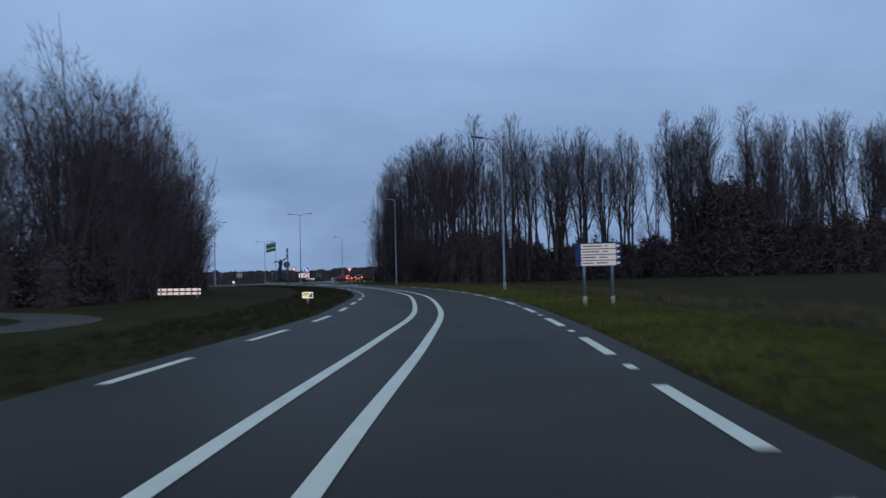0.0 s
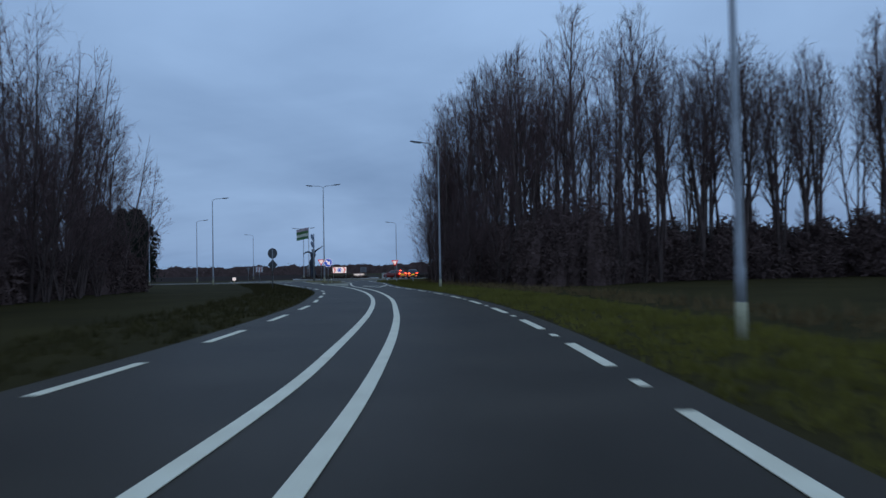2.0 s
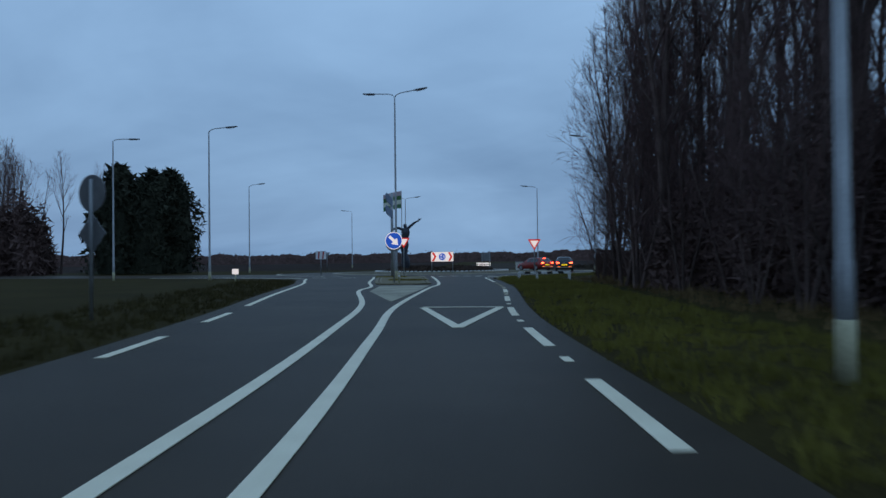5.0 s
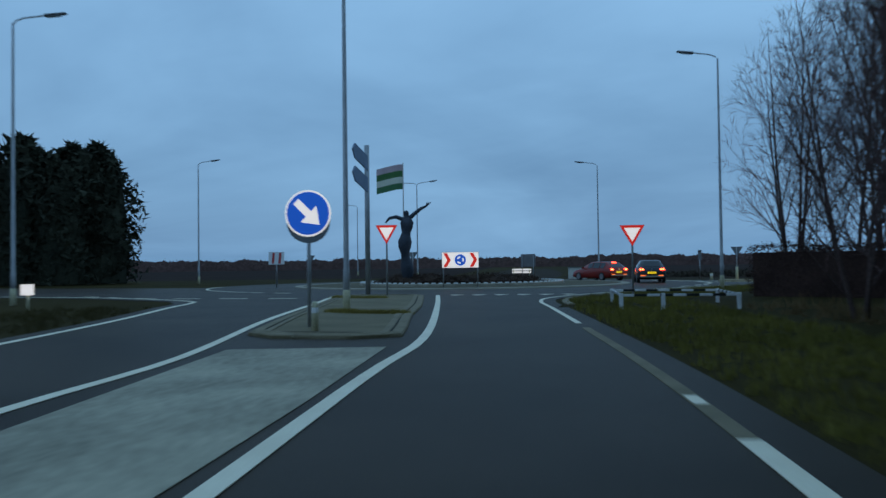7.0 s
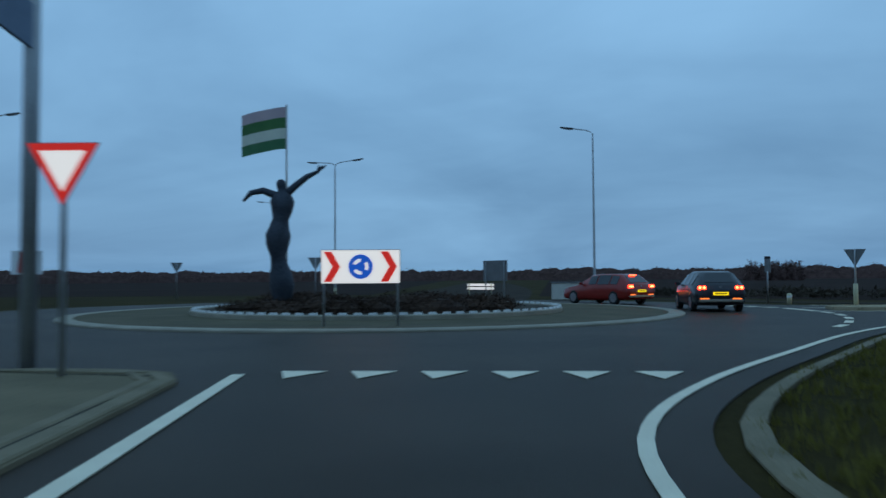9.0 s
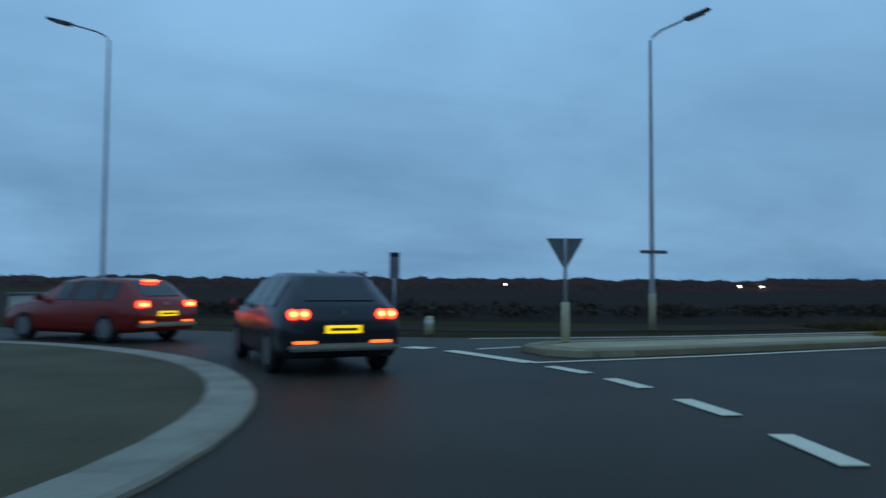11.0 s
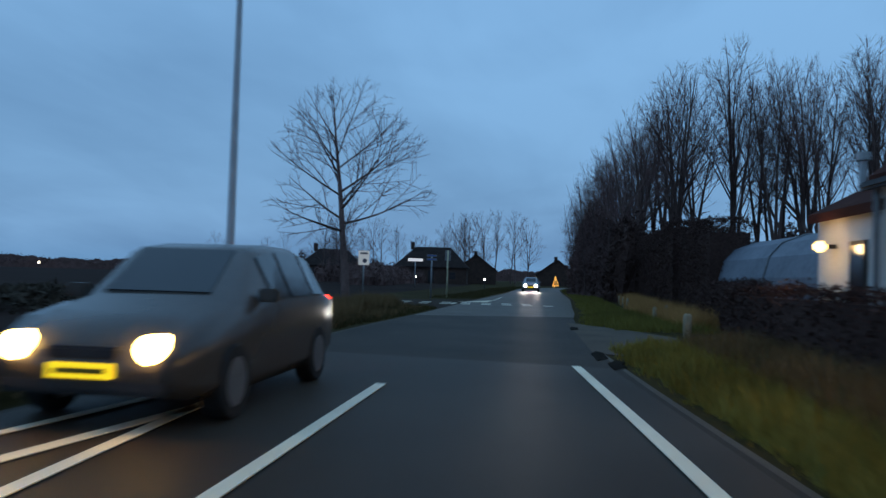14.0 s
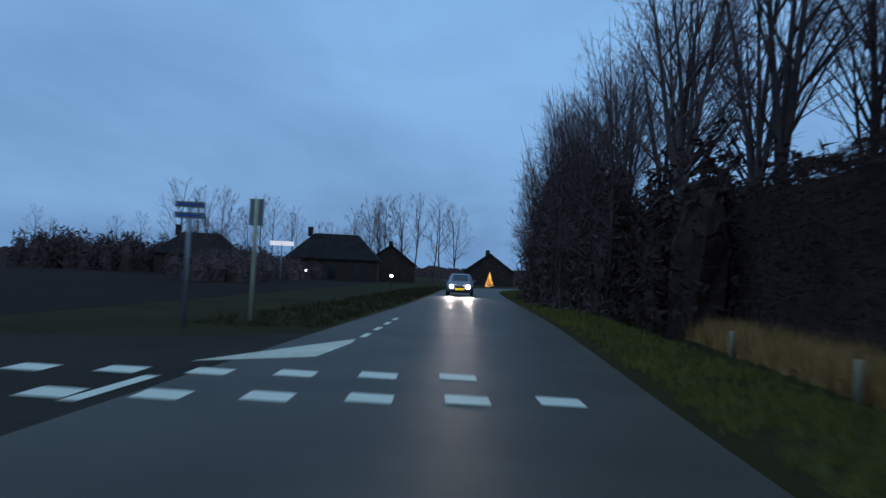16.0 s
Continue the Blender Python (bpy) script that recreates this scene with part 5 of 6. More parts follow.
def barrier_board(x, y, yaw, width, z, arrows, label):
    """Two striped planks on posts."""
    ob = sign("barrier_board", x, y, yaw, label, "barrier")
    for px in (-width * 0.42, width * 0.42):
        post(ob, z + 0.45, 0.04, px, SLEEVE)
    for dz in (0.0, 0.26):
        face("plank", [(-width / 2, z + dz), (width / 2, z + dz), (width / 2, z + dz + 0.17), (-width / 2, z + dz + 0.17)], RETRO_GLOW_WHITE, ob, -0.02, 0.03)
        n = arrows
        for k in range(n):
            c = -width / 2 + width * (k + 0.5) / n
            face("stripe", [(c - 0.08, z + dz + 0.085), (c + 0.06, z + dz + 0.172), (c + 0.17, z + dz + 0.172), (c + 0.03, z + dz + 0.085), (c + 0.17, z + dz - 0.002), (c + 0.06, z + dz - 0.002)], BLACK, ob, -0.026)
    return ob


barrier_board(16.0, 55.8, -20, 3.6, 0.25, 7, "two white planks with black arrows beside the curve")
barrier_board(1.5, 187.5, 150, 2.6, 0.45, 4, "two white striped planks beyond the roundabout")
ob = sign("reflector_marker", 28.17, 37.8, 5, "low white marker board with green and yellow print", "marker")
post(ob, 0.36, 0.05, 0.0, SLEEVE)
face("panel", [(-0.24, 0.3), (0.24, 0.3), (0.24, 0.58), (-0.24, 0.58)], RETRO_GLOW_WHITE, ob, -0.06, 0.06)
# yellow print emits, imitating headlight on the marker
face("print", [(-0.22, 0.40), (-0.20, 0.54), (0.06, 0.555), (0.04, 0.44)], glow("print_yellow_glow", (0.9, 0.85, 0.05), 0.35, (0.6, 0.55, 0.06)), ob, -0.066)
face("print", [(0.04, 0.34), (0.21, 0.34), (0.21, 0.54), (0.1, 0.48)], GREEN, ob, -0.066)
ob = sign("reflector_marker", -1.0, 130.2, 20, "small white marker post beside the road", "marker")
post(ob, 0.5, 0.05, 0.0, SLEEVE)
face("panel", [(-0.2, 0.5), (0.2, 0.5), (0.2, 0.85), (-0.2, 0.85)], RETRO_GLOW_WHITE, ob, -0.06, 0.06)

# direction board beside the main road
ob = sign("direction_board", 39.72, 29.4, -10, "blue direction board with four pale name panels on two posts")
for x in (-0.45, 0.5):
    post(ob, 1.9, 0.05, x)
    part("post_sleeve", ring_bm([(0, 0.07), (0.35, 0.07), (0.36, 0.055)], 10), SLEEVE, ob, "pale sleeve", True).location = (x, 0.03, 0)
face("panel", [(-0.74, 1.40), (0.80, 1.40), (0.80, 2.21), (-0.74, 2.21)], surface("board_blue", (0.03, 0.06, 0.16), (0.05, 0.09, 0.22), 3, 0.5, 0), ob, -0.012, 0.03)
for k in range(4):
    z = 1.42 + 0.195 * k
    # name panels and arrows glow faintly in place of returned headlight
    face("name_panel", [(-0.54, z), (0.64, z), (0.64, z + 0.165), (-0.54, z + 0.165)], RETRO_GLOW_DIM, ob, -0.018)
    face("arrow", [(0.67, z + 0.04), (0.72, z + 0.04), (0.79, z + 0.08), (0.72, z + 0.12), (0.67, z + 0.12)], RETRO_GLOW_DIM, ob, -0.018)
    for a, b in ((-0.48, -0.12 + 0.1 * k), (-0.02 + 0.1 * k, 0.36)):
        face("text_bar", [(a, z + 0.07), (b, z + 0.07), (b, z + 0.105), (a, z + 0.105)], surface("text_dark", (0.05, 0.06, 0.1), (0.07, 0.08, 0.13), 3, 0.5, 0), ob, -0.024)

# sign cluster at the start of the shot
ob = sign("roadside_sign", 40.3, 11.9, 0, "white board below a red and white banded panel on a pole")
post(ob, 4.4, 0.06)
face("panel", [(-0.4, 1.52), (0.55, 1.52), (0.55, 1.86), (-0.4, 1.86)], RETRO_GLOW_WHITE, ob, -0.012, 0.03)
for k in range(4):
    face("band", [(-0.3, 2.55 + 0.22 * k), (0.3, 2.62 + 0.22 * k), (0.3, 2.84 + 0.22 * k), (-0.3, 2.77 + 0.22 * k)], RED if k % 2 == 0 else SIGN_WHITE, ob, -0.03, 0.03)

# disc and diamond seen from behind
ob = sign("priority_sign", 14.17, 100.2, 172, "round sign above a diamond sign seen from behind")
post(ob, 3.2, 0.04)
face("panel", disc(0.42, cz=2.88), SIGN_GREY, ob, -0.012, 0.02)
face("diamond", [(0, 1.5), (0.43, 1.96), (0, 2.42), (-0.43, 1.96)], SIGN_GREY, ob, -0.012, 0.02)

# route signs on a tall post at the island
ob = sign("route_sign", 5.7, 141.6, 20, "tall steel post with two slanted blue-grey direction arms")
post(ob, 6.55, 0.11)
ROUTE = surface("route_sign_back", (0.14, 0.19, 0.27), (0.20, 0.26, 0.36), 3, 0.5, 0)
for z in (5.45, 4.5):
    bm = bmesh.new()
    v = [bm.verts.new(c) for c in ((0.0, 0.0, z), (0.0, 0.0, z + 0.62), (-0.42, -1.2, z + 1.0), (-0.5, -1.4, z + 0.75), (-0.42, -1.2, z + 0.38))]
    bm.faces.new(v)
    g = bmesh.ops.extrude_face_region(bm, geom=bm.faces[:])
    bmesh.ops.translate(bm, verts=[e for e in g["geom"] if isinstance(e, bmesh.types.BMVert)], vec=(0.06, -0.04, 0))
    part("direction_arm", bm, ROUTE, ob)

# round sign on the exit island, seen from behind
ob = sign("arrow_sign", 31.1, 166.2, 105, "round traffic sign seen from its grey back")
post(ob, 1.9, 0.045)
part("post_sleeve", ring_bm([(0, 0.1), (0.55, 0.1), (0.57, 0.06)], 12), SLEEVE, ob, "pale thick post sleeve", True).location = (0, 0.03, 0)
face("panel", disc(0.34, cz=1.88), SIGN_GREY, ob, -0.012, 0.03)
face("face", disc(0.33, cz=1.88), BLUE, ob, -0.018)

# 60 zone board on timber posts, with green board and striped planks
ob = sign("zone_sign", 44.25, 172.1, -70, "zone board with a red speed circle on two timber posts")
TIMBER = surface("weathered_timber", (0.12, 0.09, 0.05), (0.24, 0.18, 0.10), 3, 0.9, 0.3, 30, stretch=(1, 1, 0.2))
for x in (-0.5, 0.5):
    part("post", box_bm(x - 0.07, x + 0.07, 0.0, 0.14, 0, 2.3, 0.015), TIMBER, ob)
face("panel", [(-0.5, 1.38), (0.5, 1.38), (0.5, 2.38), (-0.5, 2.38)], surface("zone_board_border", (0.012, 0.018, 0.04), (0.022, 0.03, 0.06), 3, 0.5, 0), ob, -0.02, 0.03, "dark blue border panel")
face("edge_line", [(-0.44, 1.405), (0.44, 1.405), (0.44, 2.355), (-0.44, 2.355)], SIGN_WHITE, ob, -0.023)
face("border", [(-0.425, 1.42), (0.425, 1.42), (0.425, 2.34), (-0.425, 2.34)], surface("zone_board_dark", (0.012, 0.018, 0.04), (0.022, 0.03, 0.06), 3, 0.5, 0), ob, -0.0245)
face("face", [(-0.37, 1.43), (0.37, 1.43), (0.37, 2.27), (-0.37, 2.27)], RETRO_GLOW_WHITE, ob, -0.028)
face("speed_ring", disc(0.26, cz=1.78), RETRO_GLOW_RED, ob, -0.032)
face("speed_disc", disc(0.205, cz=1.78), RETRO_GLOW_WHITE, ob, -0.038)
lettering("60", 0.24, BLACK, ob, 0, 1.78, -0.044)
lettering("ZONE", 0.13, BLACK, ob, 0, 2.16, -0.036)
face("green_board", [(-0.48, 1.08), (0.48, 1.08), (0.48, 1.30), (-0.48, 1.30)], GREEN, ob, -0.02, 0.03)
for z in (0.78, 0.42):
    face("plank", [(-0.46, z), (0.46, z), (0.46, z + 0.2), (-0.46, z + 0.2)], RETRO_GLOW_RED, ob, -0.02, 0.03)
    face("reflector", [(-0.19, z + 0.01), (0.19, z + 0.01), (0.19, z + 0.19), (-0.19, z + 0.19)], RETRO_GLOW_WHITE, ob, -0.027)

# signs beside the lane
ob = sign("zone_sign", 73.95, 177.2, -72, "white traffic board on a post beside the lane")
post(ob, 2.4, 0.04)
# board face glows faintly, imitating headlight on its film
face("panel", [(-0.25, 1.7), (0.25, 1.7), (0.25, 2.36), (-0.25, 2.36)], RETRO_GLOW_DIM, ob, -0.015, 0.03)
face("text_bar", [(-0.17, 2.2), (0.17, 2.2), (0.17, 2.28), (-0.17, 2.28)], SIGN_GREY, ob, -0.022)
face("print", disc(0.1, 14, 0.04, 1.9), surface("print_grey", (0.1, 0.1, 0.12), (0.16, 0.16, 0.18), 3, 0.5, 0), ob, -0.022)
ob = sign("cycle_sign", 86.6, 176.2, 98, "dark rectangular sign seen from behind on a pale post")
post(ob, 2.9, 0.05, 0, SLEEVE)
face("panel", [(-0.17, 2.26), (0.17, 2.26), (0.17, 2.9), (-0.17, 2.9)], SIGN_GREY, ob, -0.015, 0.03)
ob = sign("street_name_sign", 83.8, 176.5, -75, "small grey street-name plates on a post")
post(ob, 2.55, 0.045)
for z in (2.2, 2.42):
    face("plate", [(-0.3, z), (0.3, z), (0.3, z + 0.12), (-0.3, z + 0.12)], SIGN_GREY, ob, -0.015, 0.02)
    face("text_bar", [(-0.24, z + 0.045), (0.24, z + 0.045), (0.24, z + 0.075), (-0.24, z + 0.075)], BLUE, ob, -0.02)
ob = sign("street_name_sign", 119.9, 187.6, -75, "white street-name plate on a post")
post(ob, 3.1, 0.05)
face("plate", [(-0.8, 2.85), (0.8, 2.85), (0.8, 3.15), (-0.8, 3.15)], RETRO_GLOW_WHITE, ob, -0.015, 0.02)
ob = sign("info_board", -6.5, 154.1, 20, "white arrow board at the roundabout exit")
post(ob, 2.2, 0.045)
face("panel", [(-0.5, 1.5), (0.5, 1.5), (0.5, 2.3), (-0.5, 2.3)], SIGN_WHITE, ob, -0.015, 0.03)
for x in (-0.3, 0.12):
    face("stripe", [(x, 1.55), (x + 0.14, 1.55), (x + 0.2, 2.25), (x + 0.06, 2.25)], RED, ob, -0.022)

ob = sign("marker_sign", 18.9, 171.3, 165, "narrow grey marker sign with a dark top band")
post(ob, 1.5, 0.035)
face("panel", [(-0.13, 1.45), (0.13, 1.45), (0.13, 2.2), (-0.13, 2.2)], SIGN_GREY, ob, -0.015, 0.03)
face("band", [(-0.13, 2.08), (0.13, 2.08), (0.13, 2.2), (-0.13, 2.2)], DARK, ob, -0.019, 0.038)
# bollards and posts
PALE_TIMBER = surface("pale_weathered_timber", (0.24, 0.19, 0.12), (0.44, 0.36, 0.24), 3, 0.9, 0.3, 30, stretch=(1, 1, 0.2))
def bollard(x, y, h, r, label, material=SLEEVE, band=True):
    ob = part("bollard", ring_bm([(0, r), (h - 0.04, r), (h, r * 0.6)], 12), material, smooth=True)
    ob.location = (x, y, -0.03)
    if band:
        part("band", ring_bm([(h * 0.62, r + 0.004), (h * 0.8, r + 0.004)], 12, cap=False), SIGN_WHITE, ob)
    return tagged(ob, label, "bollard", "bollards")


bollard(12.7, 124.15, 0.55, 0.06, "short pale bollard on the island").location.z = 0.05
bollard(19.7, 170.6, 0.5, 0.11, "short white bollard beside the cycle path")
for x, y, h, r in [(56.9, 164.15, 0.66, 0.085), (66.1, 164.5, 0.5, 0.06), (66.9, 164.1, 0.55, 0.06), (75.2, 165.35, 0.56, 0.06), (78.7, 165.57, 0.52, 0.055), (78.6, 165.1, 0.4, 0.05), (84.0, 165.8, 0.5, 0.05)]:
    bollard(x, y, h, r, "short weathered timber verge post", PALE_TIMBER, False)

# low striped fence at the corner
fence = tagged(new("rail_fence"), "low fence with black and white striped rail on short posts", "fence")
F_PTS = [(16.63, 137.0), (17.37, 132.95), (20.43, 133.66), (19.9, 137.2), (16.63, 137.0)]
for a, b in zip(F_PTS, F_PTS[1:]):
    a, b = np.array(a), np.array(b)
    L = np.linalg.norm(b - a); n = 2 * max(2, int(L / 0.68)) + 1; ang = math.atan2(*(b - a)[::-1])
    for k in range(n):
        p = a + (b - a) * (k + 0.5) / n
        pc = part("rail_piece", box_bm(-L / n / 2, L / n / 2, -0.035, 0.035, 0.33, 0.40, 0.01), WHITE if k % 2 == 0 else BLACK, fence)
        pc.matrix_basis = Matrix.Translation((*p, 0)) @ Matrix.Rotation(ang, 4, "Z")
    for u in ((0.0, 0.36) if a[1] < 133 else (0.0,)):
        p = a + (b - a) * u
        pc = part("post", box_bm(-0.055, 0.055, -0.055, 0.055, -0.05, 0.42, 0.012), WHITE, fence)
        pc.location = (*p, 0)

# utility box
ub = part("utility_box", box_bm(-0.75, 0.75, -0.35, 0.35, 0, 0.95, 0.03), surface("pale_cabinet", (0.50, 0.48, 0.42), (0.66, 0.64, 0.57), 2, 0.6, 0.1, 20))
ub.location = (8.85, 177.4, -0.02)
part("lid", box_bm(-0.8, 0.8, -0.4, 0.4, 0.95, 1.02, 0.02), SIGN_GREY, ub)
tagged(ub, "pale grey utility cabinet beside the ring", "utility box")
yl = part("moss_mound", ring_bm([(0.0, 0.45), (0.03, 0.42), (0.06, 0.2)], 10), surface("yellow_moss", (0.22, 0.18, 0.03), (0.4, 0.32, 0.06), 2, 0.9, 0.4, 20))
yl.matrix_basis = Matrix.Translation((30.2, 166.0, 0.11)) @ Matrix.Diagonal((1.1, 0.5, 1, 1))
tagged(yl, "flat yellowish moss mound on the paved island", "mound")
blades("island_moss", smooth_line([(29.75, 165.95), (30.65, 166.05)]), 3600, -0.2, 0.2, 0.08, MOSS_BLADE, 417, "low yellowish moss and grass on the paved island", base=0.12)

# statue of a figure with raised arms, and a flag behind
bm = bmesh.new()
body = [(0.15, 0.34), (0.6, 0.40), (1.1, 0.50), (1.6, 0.46), (2.0, 0.34), (2.35, 0.32), (2.8, 0.47), (3.2, 0.52), (3.55, 0.40), (3.85, 0.33), (4.25, 0.44), (4.6, 0.50), (4.9, 0.36), (5.05, 0.17), (5.2, 0.19), (5.38, 0.2), (5.5, 0.1)]
V, F = [], []
tube(V, F, [(0.09 * math.sin(z * 1.7), 0.05 * math.cos(z * 1.3), z) for z, r in body], [r for z, r in body], 14)
vs = [bm.verts.new(v) for v in V]
for f in F:
    bm.faces.new([vs[i] for i in f])
def arm(bm, pts, r):
    V, F = [], []
    tube(V, F, pts, [r, r * 0.85, r * 0.7, r * 0.35], 7)
    vs = [bm.verts.new(v) for v in V]
    for f in F:
        bm.faces.new([vs[i] for i in f])
arm(bm, [(-0.2, 0, 4.85), (-0.7, 0, 5.05), (-1.2, 0, 4.95), (-1.5, 0, 4.6)], 0.17)
arm(bm, [(0.2, 0, 4.85), (0.65, 0, 5.25), (1.1, 0, 5.6), (1.6, 0, 5.85)], 0.18)
for dx in (-0.15, 0.0, 0.15):
    arm(bm, [(1.5, 0, 5.75), (1.6 + dx * 0.3, 0, 5.9), (1.68 + dx * 0.7, 0, 6.0), (1.75 + dx, 0, 6.1)], 0.06)
statue = part("statue", bm, surface("dark_bronze", (0.03, 0.035, 0.045), (0.07, 0.08, 0.10), 1.5, 0.6, 0.3, 12, metal=0.5), smooth=True)
statue.matrix_basis = Matrix.Translation((0.6, 158.6, 0.0)) @ Matrix.Rotation(radians(18), 4, "Z") @ Matrix.Diagonal((0.9, 0.9, 0.9, 1))
tagged(statue, "dark bronze slender figure with raised arms on the roundabout", "statue")
flag = tagged(new("flag_pole"), "striped flag blowing from a thin pole on the roundabout", "flag")
flag.location = (-1.1, 162.4, 0)
part("pole", ring_bm([(0, 0.06), (8.6, 0.035), (8.65, 0.05), (8.72, 0.02)], 8), WHITE, flag, smooth=True)
for k, (nm, m) in enumerate([("stripe_green", surface("flag_green", (0.05, 0.15, 0.07), (0.08, 0.22, 0.10), 2, 0.8, 0)), ("stripe_white", surface("flag_white", (0.6, 0.6, 0.5), (0.75, 0.74, 0.6), 2, 0.8, 0)), ("stripe_green", surface("flag_dull_green", (0.05, 0.14, 0.05), (0.08, 0.2, 0.07), 2, 0.8, 0)), ("stripe_pink", surface("flag_pink", (0.5, 0.36, 0.38), (0.6, 0.45, 0.46), 2, 0.8, 0))]):
    V, F = [], []
    for i in range(13):
        u = i / 12
        for z in (6.75 + k * 0.45, 6.75 + (k + 1) * 0.45):
            V.append((-1.95 * u, 0.16 * math.sin(7 * u) * u + 0.02, z - 0.28 * u * u + 0.05 * math.sin(5 * u + 1)))
    for i in range(12):
        F.append((2 * i, 2 * i + 1, 2 * i + 3, 2 * i + 2))
    st = solid(nm, V, F, m, flag)
    st.rotation_euler = (0, 0, radians(15))

# ---- the house with the icicle lights, its annex, shed and hedges ----
PLASTER = surface("white_plaster", (0.52, 0.51, 0.48), (0.74, 0.73, 0.70), 0.9, 0.85, 0.2, 30)
ROOF = surface("dark_red_tiles", (0.045, 0.014, 0.010), (0.10, 0.034, 0.024), 1.2, 0.9, 0.3, 20, spec=0.08)
GLASS = surface("dark_window", (0.012, 0.013, 0.016), (0.03, 0.032, 0.038), 2, 0.12, 0, 30, spec=0.6)
FRAME = surface("dark_frame", (0.03, 0.022, 0.018), (0.06, 0.045, 0.035), 3, 0.6, 0.1, 30)
WARM = glow("warm_bulb", (1.0, 0.46, 0.07), 4.2, (0.8, 0.6, 0.3))

HOUSE_M = Matrix.Translation((49.8, 161.68, -0.17)) @ Matrix.Rotation(math.atan2(0.119, 0.993), 4, "Z") @ Matrix.Diagonal((1.12, 1.12, 1.12, 1))


def gable(name, x0, x1, y0, y1, eave, ridge, parent_label, category, m, openings=(), roof_mat=ROOF, wall_mat=PLASTER, over=0.35, hip=0.0):
    """A house body with a ridge along x; openings: (x, z0, width, height) on its +y front."""
    ob = new(name)
    ob.matrix_basis = m
    ym = (y0 + y1) / 2
    v = [(x0, y0, 0), (x1, y0, 0), (x1, y1, 0), (x0, y1, 0), (x0, y0, eave), (x1, y0, eave), (x1, y1, eave), (x0, y1, eave), (x0, ym, ridge), (x1, ym, ridge)]
    f = [(0, 1, 5, 4), (1, 2, 6, 5), (2, 3, 7, 6), (3, 0, 4, 7)] if hip else [(0, 1, 5, 4), (1, 2, 6, 9, 5), (2, 3, 7, 6), (3, 0, 4, 8, 7)]
    solid("wall", v[:8] if hip else v, f, wall_mat, ob)
    o, th = over, 0.14
    if hip:
        e = [(x0 - o, y0 - o), (x1 + o, y0 - o), (x1 + o, y1 + o), (x0 - o, y1 + o)]
        v = [(*p, eave - 0.12) for p in e] + [(*p, eave + 0.04) for p in e] + [(x0 + hip, ym, ridge), (x1 - hip, ym, ridge)]
        solid("roof", v, [(3, 2, 1, 0), (0, 1, 5, 4), (1, 2, 6, 5), (2, 3, 7, 6), (3, 0, 4, 7), (4, 5, 9, 8), (5, 6, 9), (6, 7, 8, 9), (7, 4, 8)], roof_mat, ob)
    for s, ye in () if hip else ((1, y1), (-1, y0)):
        slope = (ridge - eave) / (abs(ye - ym))
        a, b = ye + s * o, eave - o * slope
        top = [(x0 - o, ym, ridge + th), (x1 + o, ym, ridge + th), (x1 + o, a, b + th), (x0 - o, a, b + th)]
        low = [(x, y, z - th) for x, y, z in top]
        solid("roof", top + low, [(0, 1, 2, 3), (7, 6, 5, 4), (3, 2, 6, 7), (0, 3, 7, 4), (2, 1, 5, 6)] if s > 0 else [(3, 2, 1, 0), (4, 5, 6, 7), (7, 6, 2, 3), (4, 7, 3, 0), (6, 5, 1, 2)], roof_mat, ob)
    for x, z, w, h in openings:
        win = part("window", box_bm(x - w / 2 - 0.06, x + w / 2 + 0.06, y1 - 0.06, y1 + 0.03, z - 0.06, z + h + 0.06, 0.01), FRAME, ob)
        part("pane", box_bm(x - w / 2, x + w / 2, y1 + 0.02, y1 + 0.045, z, z + h * 0.48), GLASS, win)
        part("pane", box_bm(x - w / 2, x + w / 2, y1 + 0.02, y1 + 0.045, z + h * 0.52, z + h), GLASS, win)
    return tagged(ob, parent_label, category)


house = gable("house", -8.2, 2.1, -7.2, 0.0, 2.62, 5.5, "white plastered house with a dark red tiled roof", "house", HOUSE_M,
              [(0.12, 0.75, 0.62, 1.2), (-2.2, 0.1, 0.72, 2.05), (-5.0, 0.4, 1.0, 1.7)], over=0.12)
# wide flat-roofed dormer
dormer = part("dormer", box_bm(-4.6, 0.2, -3.2, -0.93, 3.2, 4.58), PLASTER, house, "white wide dormer")
part("dormer_roof", box_bm(-4.85, 0.45, -3.3, -0.66, 4.58, 4.8, 0.02), FRAME, dormer, "dark flat dormer roof")
part("dormer_sill", box_bm(-4.7, 0.3, -0.95, -0.8, 3.2, 3.28, 0.01), WHITE, dormer)
for x in (-4.3, -2.8, -1.3):
    dw = part("window", box_bm(x, x + 1.3, -0.95, -0.90, 3.5, 4.45, 0.01), WHITE, dormer)
    part("pane", box_bm(x + 0.07, x + 1.23, -0.905, -0.885, 3.57, 4.38), GLASS, dormer)
part("gutter", box_bm(-8.3, 2.2, 0.13, 0.25, 2.48, 2.58, 0.03), DARK, house)
part("downpipe", ring_bm([(0.0, 0.045), (2.5, 0.045)], 8), SIGN_GREY, house).location = (2.0, 0.1, 0)
annex = gable("annex", 2.15, 4.5, -3.4, -0.1, 2.3, 3.2, "narrow white annex with a dark roof beside the house", "annex", HOUSE_M, [(2.98, 0.1, 0.42, 1.75)], over=0.12)
part("flue", ring_bm([(2.3, 0.06), (3.2, 0.06), (3.22, 0.1), (3.34, 0.1)], 10), STEEL, annex).location = (4.4, -0.7, 0)
wl_ = new("wall_lamp")
wl_.matrix_basis = HOUSE_M @ Matrix.Translation((3.8, 0.05, 1.85))
part("bracket", box_bm(-0.03, 0.03, -0.15, 0.05, -0.02, 0.04), DARK, wl_)
